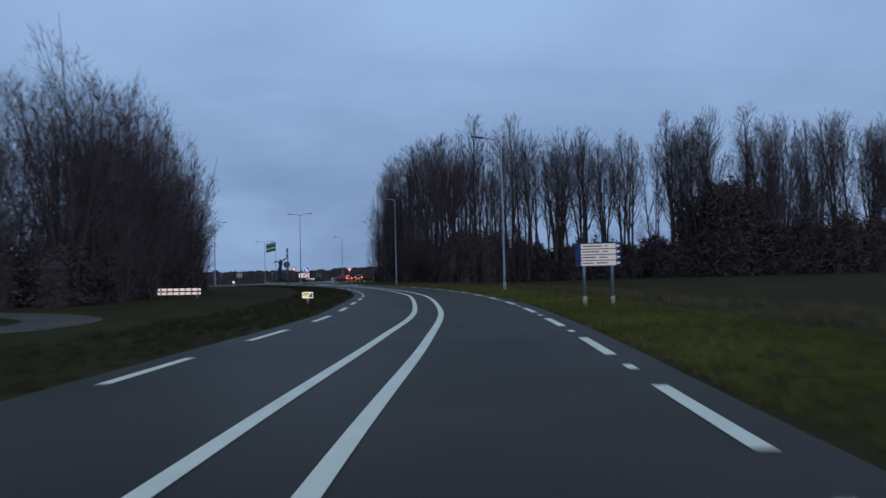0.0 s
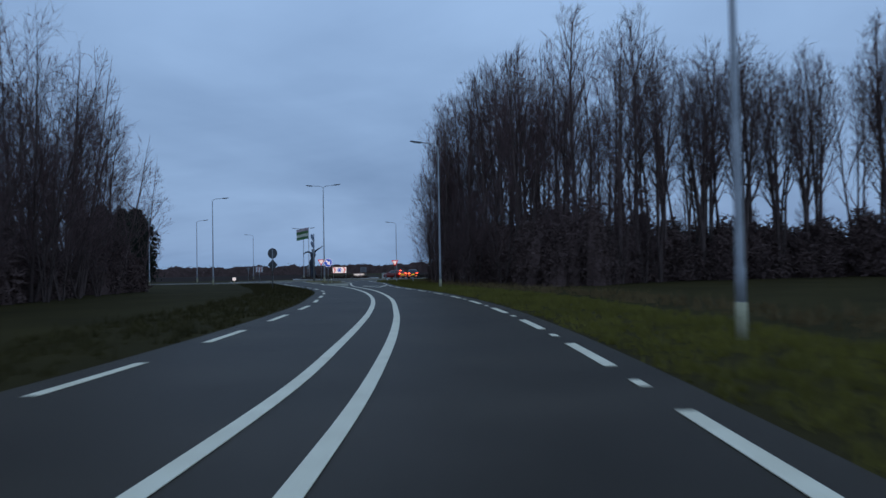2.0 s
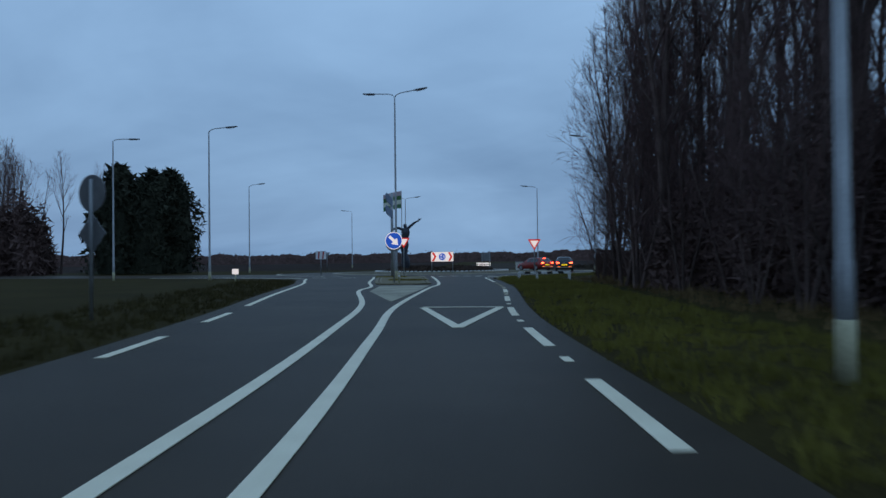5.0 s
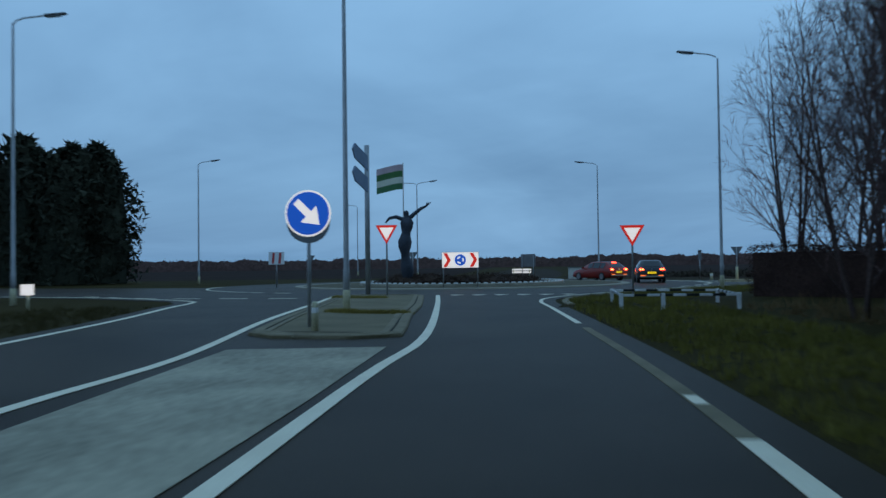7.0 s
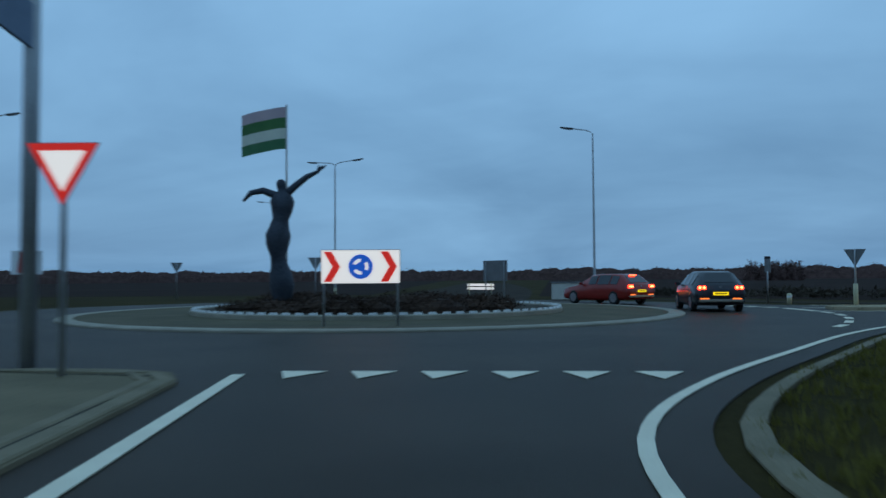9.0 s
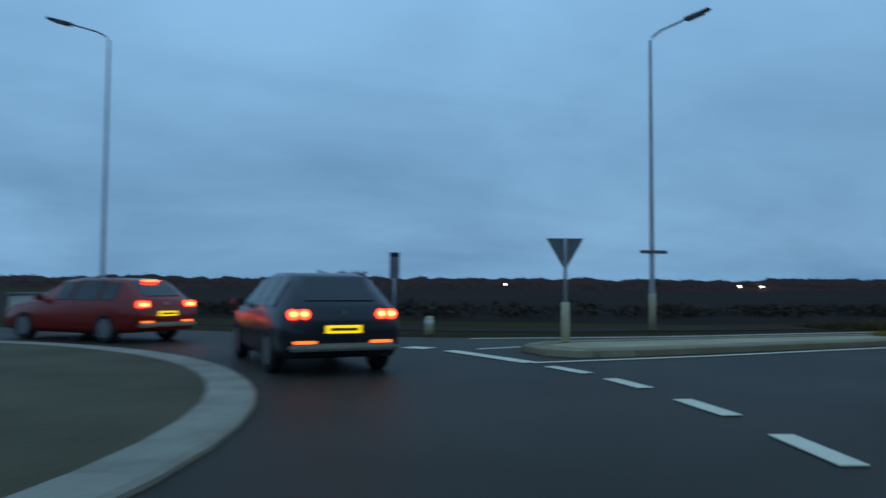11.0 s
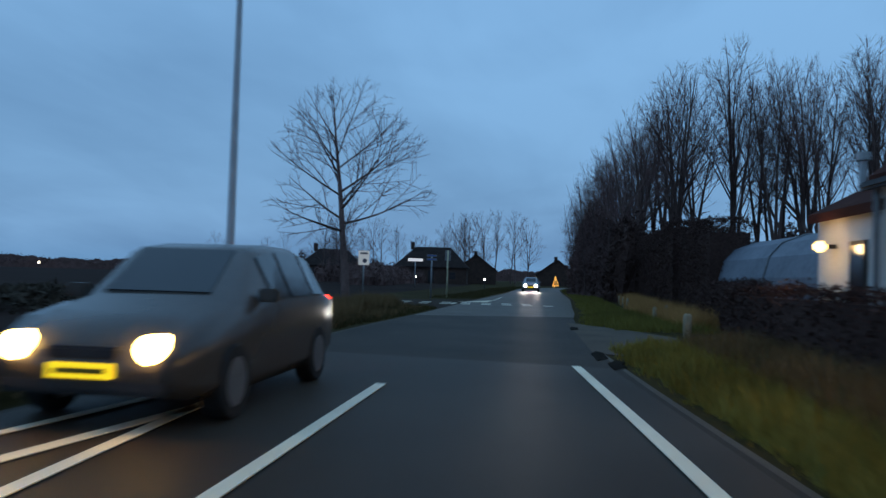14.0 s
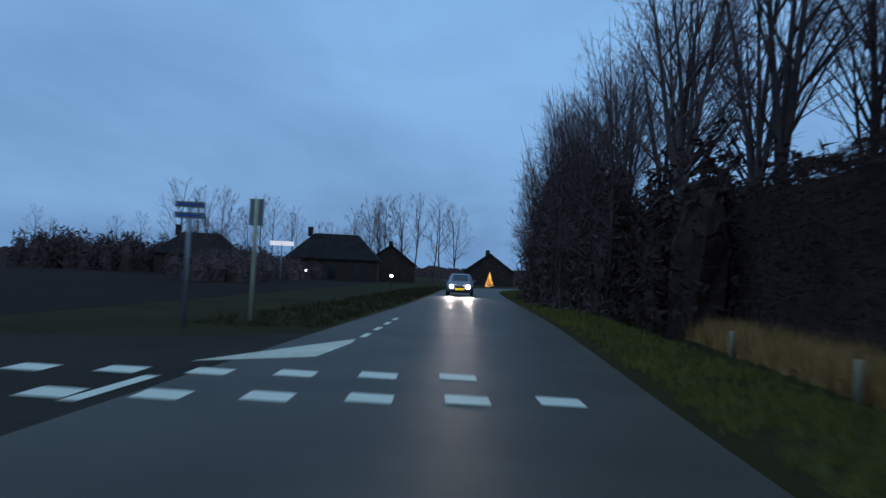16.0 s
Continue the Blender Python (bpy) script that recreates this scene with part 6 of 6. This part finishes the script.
part("globe", box_bm(-0.12, 0.12, 0.0, 0.14, -0.07, 0.08, 0.04), glow("wall_lamp_light", (1.0, 0.6, 0.16), 5.0, (0.8, 0.7, 0.5)), wl_)
tagged(wl_, "glowing warm wall lamp on the white annex", "wall lamp")
lp = bpy.data.lights.new("wall_lamp_light", "POINT")
lp.energy, lp.color, lp.shadow_soft_size = 12, (1.0, 0.62, 0.25), 0.1
lo = new("wall_lamp_light", lp)
lo.matrix_basis = HOUSE_M @ Matrix.Translation((3.8, 0.35, 1.85))

# icicle lights along the gutter
rnd = random.Random(21)
V, F = [], []
x = -7.9
while x < 0.25:
    drop = rnd.choice((0.18, 0.3, 0.42, 0.58))
    n = max(2, int(drop / 0.075))
    for k in range(n):
        z = 2.5 - drop * (k + rnd.random() * 0.3) / n
        px, py, s = x + rnd.gauss(0, 0.012), 0.28 + rnd.gauss(0, 0.02), 0.015
        b = len(V)
        V += [(px - s, py, z), (px + s, py, z), (px, py - s, z), (px, py + s, z), (px, py, z + s * 1.6), (px, py, z - s * 1.6)]
        F += [(b, b + 2, b + 4), (b + 2, b + 1, b + 4), (b + 1, b + 3, b + 4), (b + 3, b, b + 4), (b + 2, b, b + 5), (b + 1, b + 2, b + 5), (b + 3, b + 1, b + 5), (b, b + 3, b + 5)]
    x += 0.085 + rnd.random() * 0.03
icicle = new("icicle_lights")
icicle.matrix_basis = HOUSE_M
bulbs = solid("light_string", V, F, WARM, icicle, "many small warm lit bulbs")
bulbs["kind"] = "stuff"
pipe("cable", [(-8.0, 0.27, 2.51), (-5, 0.27, 2.5), (0.3, 0.27, 2.51)], 0.008, DARK, icicle, 5)
tagged(icicle, "warm yellow icicle light strings hanging from the gutter", "christmas lights")
al = bpy.data.lights.new("icicle_glow", "AREA")
al.shape, al.size, al.size_y, al.energy, al.color = "RECTANGLE", 8.0, 0.4, 60, (1.0, 0.6, 0.2)
ao = new("icicle_glow", al)
ao.matrix_basis = HOUSE_M @ Matrix.Translation((-3.8, 0.36, 2.3)) @ Matrix.Rotation(radians(90), 4, "X")

# garden hedge, clipped
def clipped_hedge(name, a, b, width, height, seed, label):
    rng = np.random.RandomState(seed)
    a, b = np.array(a, float), np.array(b, float)
    d = b - a; L = np.linalg.norm(d); d /= L; nrm = np.array((-d[1], d[0]))
    n = int(L * height * 620)
    u, w, z = rng.uniform(0, L, n), rng.uniform(-0.5, 0.5, n) * width, rng.uniform(0, height, n)
    k = rng.randint(0, 10, n)
    w[k < 4] = width / 2; w[(k > 3) & (k < 6)] = -width / 2; z[(k > 5) & (k < 9)] = height
    u[k == 9] = np.where(rng.rand((k == 9).sum()) < 0.5, 0.0, L)
    z *= np.where(np.abs(w) > width * 0.4, 0.97, 1.0)
    c = np.c_[a[0] + d[0] * u + nrm[0] * w, a[1] + d[1] * u + nrm[1] * w, z] + rng.normal(0, 0.06, (n, 3))
    c[:, 2] += height * (0.03 * np.sin(u * 1.7) + 0.02 * np.sin(u * 0.6 + 1))
    ob = tagged(new(name, leaf_mesh(name, c, rng.uniform(0.05, 0.115, n), HEDGE, seed)), label, "hedge", kind="stuff")
    q = [a + d * 0.15 + nrm * width * 0.4, b - d * 0.15 + nrm * width * 0.4, b - d * 0.15 - nrm * width * 0.4, a + d * 0.15 - nrm * width * 0.4]
    V = [(*p, -0.05) for p in q] + [(*p, height * 0.9) for p in q]
    solid("hedge_body", V, [(0, 1, 5, 4), (1, 2, 6, 5), (2, 3, 7, 6), (3, 0, 4, 7), (4, 5, 6, 7)], HEDGE, ob)
    return ob


clipped_hedge("garden_hedge", (42.2, 161.25), (57.3, 163.05), 0.5, 1.15, 501, "clipped dark brown beech hedge before the white house")
clipped_hedge("garden_hedge", (59.5, 162.3), (65.2, 162.8), 0.6, 1.25, 502, "clipped dark brown beech hedge before the grey shed")

clipped_hedge("lane_hedge_clipped", (67.0, 162.1), (74.5, 162.7), 1.6, 3.3, 504, "dark clipped hedge beside the lane")
clipped_hedge("lane_hedge_clipped", (74.0, 162.8), (98.0, 164.6), 1.8, 3.75, 503, "tall dark clipped hedge beside the lane")
clipped_hedge("corner_hedge_clipped", (21.2, 142.3), (28.5, 139.6), 1.2, 1.75, 505, "dark clipped hedge at the corner of the wood")

# rounded shed
shed = new("shed")
shed.matrix_basis = Matrix.Translation((58.2, 159.1, -0.03)) @ Matrix.Rotation(math.atan2(0.148, 0.989), 4, "Z")
V, F = [], []
prof = [(2.0, 0.0), (2.0, 1.5), (1.85, 2.05), (1.5, 2.45), (0.9, 2.68), (0.0, 2.75), (-0.9, 2.68), (-1.5, 2.45), (-1.85, 2.05), (-2.0, 1.5), (-2.0, 0.0)]
n = len(prof)
for x in np.linspace(0, 9.6, 12):
    V += [(x, y, z) for y, z in prof]
for i in range(11):
    F += [(i * n + k, i * n + k + 1, (i + 1) * n + k + 1, (i + 1) * n + k) for k in range(n - 1)]
F += [tuple(range(n)), tuple(reversed(range(11 * n, 12 * n)))]
solid("cover", V, F, surface("grey_tarpaulin", (0.12, 0.13, 0.155), (0.21, 0.225, 0.26), 0.8, 0.6, 0.2, 8), shed)
for x in np.linspace(0.1, 9.5, 3):
    pipe("rib", [(x, y * 1.012, z * 1.006) for y, z in prof], 0.025, SIGN_GREY, shed, 5)
tagged(shed, "long grey tarpaulin-covered shed with a rounded roof", "shed")

# ---- distant houses at the end of the lane ----
FAR_ROOF = surface("dark_old_tiles", (0.022, 0.016, 0.014), (0.05, 0.036, 0.032), 1.2, 0.9, 0.3, 20, spec=0.08)
FAR_BRICK = surface("dark_brick", (0.04, 0.024, 0.018), (0.085, 0.05, 0.038), 1.5, 0.9, 0.2, 12)
def far_house(x, y, yaw, w, d, eave, ridge, label, lit=0, hip=0.0):
    m = Matrix.Translation((x, y, -0.03)) @ Matrix.Rotation(radians(yaw), 4, "Z")
    ops = [(-w * 0.3, 0.9, 1.1, 1.2), (0.0, 0.2, 1.0, 2.1), (w * 0.3, 0.9, 1.1, 1.2)]
    ob = gable("farmhouse", -w / 2, w / 2, -d / 2, d / 2, eave, ridge, label, "house", m, ops, FAR_ROOF, FAR_BRICK, hip=hip)
    part("chimney", box_bm(-0.35, 0.35, -0.35, 0.35, ridge - 0.5, ridge + 0.9, 0.02), FAR_BRICK, ob).location = (w * 0.3, 0, 0)
    for k in range(lit):
        part("lit_window", box_bm(-0.4 + k * 2.6, 0.4 + k * 2.6, d / 2 + 0.03, d / 2 + 0.06, 1.1, 1.7), glow("lit_window_glow", (1.0, 0.7, 0.35), 0.9), ob, "small warm lit window")
    return ob


far_house(180.8, 201.2, 100, 13, 8, 3.0, 6.8, "dark brick farmhouse with a hipped tiled roof in the distance", hip=3.2)
far_house(193, 195.4, 12, 8, 8, 2.8, 5.8, "dark brick farmhouse with a tiled roof in the distance")
far_house(165, 215, 105, 10, 7, 2.6, 5.5, "dark brick barn with a hipped tiled roof in the distance", hip=2.6)
far_house(202, 180.0, 8, 9.5, 8.0, 2.4, 5.3, "brick house with lit windows at the end of the lane", 2)
# small lamps far off
def yard_lamp(x, y, z, colour, s, label):
    ob = new("yard_lamp")
    ob.location = (x, y, -0.03)
    part("post", ring_bm([(0, 0.05), (z, 0.03)], 8), DARK, ob)
    part("globe", ring_bm([(z, s * 0.5), (z + s * 0.5, s), (z + s * 1.3, s * 0.8), (z + s * 1.7, s * 0.3)], 10), glow("yard_lamp_light", colour, 12.0, (0.8, 0.8, 0.8)), ob)
    return tagged(ob, label, "lamp", "distant lamps")


yard_lamp(156, 197.6, 1.1, (1, 0.95, 0.85), 0.11, "small bright yard lamp before a distant house")
yard_lamp(128, 181.5, 1.0, (1, 0.95, 0.85), 0.12, "small bright yard lamp beside the lane")
for x, y, z in [(259, 480, 2.0), (272, 480, 2.0), (330, 420, 2.0), (150, 520, 2.5), (74.2, 145, 3.2), (54, 150, 1.4)]:
    yard_lamp(x, y, z, (1, 0.85, 0.6), 0.45 if y > 200 else 0.16, "small bright lamp far off among dark trees")

# lit christmas cone
cone = new("christmas_cone")
cone.location = (166.0, 176.8, -0.03)
rnd = random.Random(31)
V, F = [], []
for k in range(260):
    u = k / 260
    a = u * 44
    r = 0.55 * (1 - u)
    px, py, pz, s = r * math.cos(a), r * math.sin(a), 0.2 + 1.75 * u, 0.022
    b = len(V)
    V += [(px - s, py, pz), (px + s, py, pz), (px, py - s, pz), (px, py + s, pz), (px, py, pz + s), (px, py, pz - s)]
    F += [(b, b + 2, b + 4), (b + 2, b + 1, b + 4), (b + 1, b + 3, b + 4), (b + 3, b, b + 4), (b + 2, b, b + 5), (b + 1, b + 2, b + 5), (b + 3, b + 1, b + 5), (b, b + 3, b + 5)]
sb = solid("light_string", V, F, WARM, cone, "small warm lit bulbs in a spiral")
sb["kind"] = "stuff"
part("pole", ring_bm([(0, 0.03), (2.0, 0.02)], 8), DARK, cone)
tagged(cone, "cone of warm christmas lights at the end of the lane", "christmas lights")

# ---- cars ----
RUBBER = surface("tyre_rubber", (0.015, 0.015, 0.015), (0.03, 0.03, 0.03), 6, 0.85, 0.2, 40)
RIM = surface("alloy_rim", (0.25, 0.25, 0.26), (0.4, 0.4, 0.42), 4, 0.35, 0, 30, metal=0.8)
CAR_GLASS = surface("car_glass", (0.01, 0.012, 0.015), (0.02, 0.022, 0.026), 2, 0.08, 0, 30, spec=0.7)
TAIL = glow("tail_light", (1.0, 0.035, 0.012), 9.0, (0.5, 0.02, 0.02))
BRAKE = glow("brake_light", (1.0, 0.05, 0.015), 14.0, (0.5, 0.03, 0.02))
# passive reflectors given emission to mimic light they throw back
AMBER_GLOW = glow("reflector_glow", (1.0, 0.20, 0.03), 1.6, (0.5, 0.1, 0.02))
# plates glow by emission in place of light falling on them
PLATE_GLOW = glow("number_plate_glow", (1.0, 0.72, 0.01), 1.0, (0.7, 0.5, 0.02))

PLATE_INK = surface("plate_print", (0.16, 0.11, 0.01), (0.22, 0.15, 0.015), 4, 0.5, 0)
BULB = glow("lamp_bulb", (1.0, 0.24, 0.06), 9.0, (0.6, 0.2, 0.1))


def car(name, colour, length, width, height, label, hatch=True, head=None, braking=True, round_lamps=True, power=14.0):
    """A car with its rear at y=0, heading +y. head: colour of lit headlights."""
    ob = new(name)
    paint = surface(name + "_paint", tuple(c * 0.8 for c in colour), colour, 3, 0.25, 0, 30, spec=0.5)
    L, W, Hh = length, width / 2, height
    # stations along the car: y, underside, waist, top, half widths at sill, waist and top
    st = [(0.0, 0.42, 0.72, 0.74, 0.86, 0.90, 0.84), (0.06, 0.30, 0.80, 0.95, 0.92, 0.95, 0.80), (0.16 if hatch else 0.5, 0.25, 0.88, 1.02, 0.96, 0.98, 0.78),
          (0.62 if hatch else 1.0, 0.22, 0.92, 1.40, 1.0, 1.0, 0.66), (1.1, 0.20, 0.93, 1.455, 1.0, 1.0, 0.67), (1.9, 0.20, 0.92, 1.46, 1.0, 1.0, 0.68), (2.45, 0.20, 0.91, 1.40, 1.0, 1.0, 0.68),
          (3.15, 0.20, 0.90, 0.98, 1.0, 0.99, 0.74), (3.8, 0.22, 0.80, 0.86, 0.98, 0.95, 0.72), (4.15, 0.26, 0.66, 0.72, 0.92, 0.88, 0.66), (4.28, 0.34, 0.56, 0.58, 0.80, 0.78, 0.60)]
    k = L / 4.28
    V, F = [], []
    for y, zb, zw, zt, ws, ww, wt in st:
        y *= k; zb *= Hh / 1.46; zw *= Hh / 1.46; zt *= Hh / 1.46
        half = [(W * ws * 0.92, zb), (W * ws, zb + 0.12), (W * ww, (zb + zw) / 2 + 0.05), (W * ww * 0.985, zw), (W * wt + (W * 0.02), zt - 0.05), (W * wt * 0.86, zt)]
        ringp = half + [(-x, z) for x, z in reversed(half)]
        V += [(x, y, z) for x, z in ringp]
    m = 12
    for i in range(len(st) - 1):
        F += [(i * m + j, i * m + (j + 1) % m, (i + 1) * m + (j + 1) % m, (i + 1) * m + j) for j in range(m)]
    F += [tuple(reversed(range(m))), tuple(range((len(st) - 1) * m, len(st) * m))]
    body = solid("body", V, F, paint, ob, "", True)
    s = Hh / 1.46

    def pane(nm, i0, i1, j0, j1, inset, mat, out):
        """A window laid just outside the body between stations i0, i1 and ring points j0, j1."""
        P = [Vector(V[i * m + j]) for i, j in ((i0, j0), (i0, j1), (i1, j1), (i1, j0))]
        c = sum(P, Vector()) / 4
        nrm = (P[1] - P[0]).cross(P[3] - P[0]).normalized()
        if nrm.dot(c - Vector((0, L / 2, 0.6))) < 0:
            nrm = -nrm
        Q = [c + (p - c) * inset + nrm * out for p in P]
        R = [q - nrm * 0.02 for q in Q]
        solid(nm, Q + R, [(0, 1, 2, 3), (4, 5, 1, 0), (5, 6, 2, 1), (6, 7, 3, 2), (7, 4, 0, 3)], mat, body)

    pane("rear_window", 2, 3, 5, 6, 0.86, CAR_GLASS, 0.012)
    pane("windscreen", 6, 7, 5, 6, 0.9, CAR_GLASS, 0.012)
    for j0, j1 in ((3, 4), (7, 8)):
        pane("side_window", 3, 4, j0, j1, 0.86, CAR_GLASS, 0.02)
        pane("side_window", 4, 5, j0, j1, 0.9, CAR_GLASS, 0.02)
        pane("side_window", 5, 6, j0, j1, 0.86, CAR_GLASS, 0.02)
    for sx in (-1, 1):
        for yy in (0.85 * k, 3.4 * k):
            wheel = part("wheel", ring_bm([(-0.10, 0.25), (-0.10, 0.30), (-0.07, 0.32), (0.07, 0.32), (0.10, 0.30), (0.10, 0.25)], 20), RUBBER, ob)
            wheel.matrix_basis = Matrix.Translation((sx * (W - 0.09), yy, 0.32)) @ Matrix.Rotation(radians(90), 4, "Y")
            part("rim", ring_bm([(-0.105, 0.21), (0.105, 0.21)], 14), RIM, wheel)
        part("mirror", box_bm(sx * W - 0.03, sx * W + sx * 0.16 + (0.03 if sx < 0 else 0.03), 2.75 * k, 2.87 * k, 0.93 * s, 1.05 * s, 0.02) if sx > 0 else box_bm(-W - 0.16, -W + 0.03, 2.75 * k, 2.87 * k, 0.93 * s, 1.05 * s, 0.02), paint, body)
        if round_lamps:
            for dx in (0.63, 0.80):
                t = part("tail_light", ring_bm([(0, 0.075), (0.05, 0.07)], 16), TAIL, body)
                t.matrix_basis = Matrix.Translation((sx * W * dx, 0.05, 0.86 * s)) @ Matrix.Rotation(radians(78), 4, "X")
                t = part("bulb", ring_bm([(0, 0.042), (0.056, 0.036)], 12), BULB, body)
                t.matrix_basis = Matrix.Translation((sx * W * dx, 0.05, 0.86 * s)) @ Matrix.Rotation(radians(78), 4, "X")
        else:
            t = part("tail_light", box_bm(-0.16, 0.16, -0.03, 0.03, -0.08, 0.08, 0.025), TAIL, body)
            t.matrix_basis = Matrix.Translation((sx * W * 0.72, 0.04, 0.86 * s))
            part("bulb", box_bm(sx * W * 0.72 - 0.09, sx * W * 0.72 + 0.09, -0.005, 0.0, 0.83 * s, 0.89 * s), BULB, body)
        part("reflector", box_bm(sx * W * 0.62 - 0.16, sx * W * 0.62 + 0.16, -0.02, 0.02, 0.46 * s, 0.50 * s, 0.008), AMBER_GLOW, body)
        h = part("headlight", ring_bm([(-0.3, 0.10), (0.03, 0.115), (0.07, 0.10), (0.09, 0.05)], 18), glow(name + "_headlight", head, power, (0.8, 0.8, 0.8)) if head else CAR_GLASS, body)
        h.matrix_basis = Matrix.Translation((sx * W * 0.62, 4.24 * k, 0.62 * s)) @ Matrix.Rotation(radians(-90), 4, "X")
    if braking:
        part("brake_light", box_bm(-0.2, 0.2, 0.50 * k, 0.56 * k, 1.37 * s, 1.41 * s, 0.01), BRAKE, body)
    part("number_plate", box_bm(-0.26, 0.26, -0.025, 0.02, 0.60 * s, 0.71 * s, 0.006), PLATE_GLOW, body)
    part("plate_bar", box_bm(-0.2, 0.2, -0.03, -0.024, 0.635 * s, 0.675 * s), PLATE_INK, body)
    part("number_plate", box_bm(-0.26, 0.26, 4.27 * k, 4.31 * k, 0.40 * s, 0.51 * s, 0.006), PLATE_GLOW, body)
    part("plate_bar", box_bm(-0.2, 0.2, 4.305 * k, 4.315 * k, 0.435 * s, 0.475 * s), PLATE_INK, body)
    # pale beige of the bumper paints in the reflected headlight
    part("bumper", box_bm(-W * 0.86, W * 0.86, -0.06, 0.1, 0.36 * s, 0.46 * s, 0.03), surface(name + "_bumper", (0.28, 0.25, 0.20), (0.42, 0.38, 0.30), 4, 0.4, 0), body)
    part("grille", box_bm(-W * 0.34, W * 0.34, 4.22 * k, 4.3 * k, 0.53 * s, 0.63 * s, 0.02), DARK, body)
    part("front_bumper", box_bm(-W * 0.8, W * 0.8, 4.12 * k, 4.285 * k, 0.28 * s, 0.42 * s, 0.04), DARK, body)
    part("badge", box_bm(-0.05, 0.05, 0.03, 0.06, 0.84 * s, 0.92 * s, 0.01), RIM, body)
    return tagged(ob, label, "car", "cars")


def put(ob, x, y, yaw):
    ob.matrix_basis = Matrix.Translation((x, y, -0.012)) @ Matrix.Rotation(radians(yaw), 4, "Z")
    return ob


def headlamps(m, length, colour, watts):
    for sx in (-0.6, 0.6):
        sp = bpy.data.lights.new("headlamp_beam", "SPOT")
        sp.energy, sp.color, sp.spot_size, sp.spot_blend, sp.shadow_soft_size = watts, colour, radians(46), 0.7, 0.07
        so = new("headlamp_beam", sp)
        so.matrix_basis = m @ look((sx, length + 0.12, 0.64), (sx, length + 14, -0.1))


put(car("hatchback_car", (0.025, 0.027, 0.033), 4.3, 1.77, 1.46, "black hatchback with lit round tail lights on the roundabout", braking=False), 16.15, 161.6, 9)
put(car("red_car", (0.30, 0.022, 0.016), 4.5, 1.84, 1.42, "dark red car with glowing tail lights on the roundabout", round_lamps=False), 13.3, 168.9, 48)
yc = put(car("oncoming_car", (0.075, 0.066, 0.058), 4.2, 1.72, 1.52, "grey car facing the roundabout with warm lit headlights", head=(1.0, 0.56, 0.12), braking=False, round_lamps=False, power=34.0), 49.55, 169.8, 97)
headlamps(yc.matrix_basis, 4.2, (1.0, 0.5, 0.08), 420)
fc = put(car("far_car", (0.2, 0.2, 0.22), 4.3, 1.76, 1.46, "pale car far along the lane with dazzling headlights", head=(1.0, 0.95, 0.85), braking=False, round_lamps=False, power=60.0), 122.5, 175.4, 96)
headlamps(fc.matrix_basis, 4.3, (1.0, 0.92, 0.78), 900)
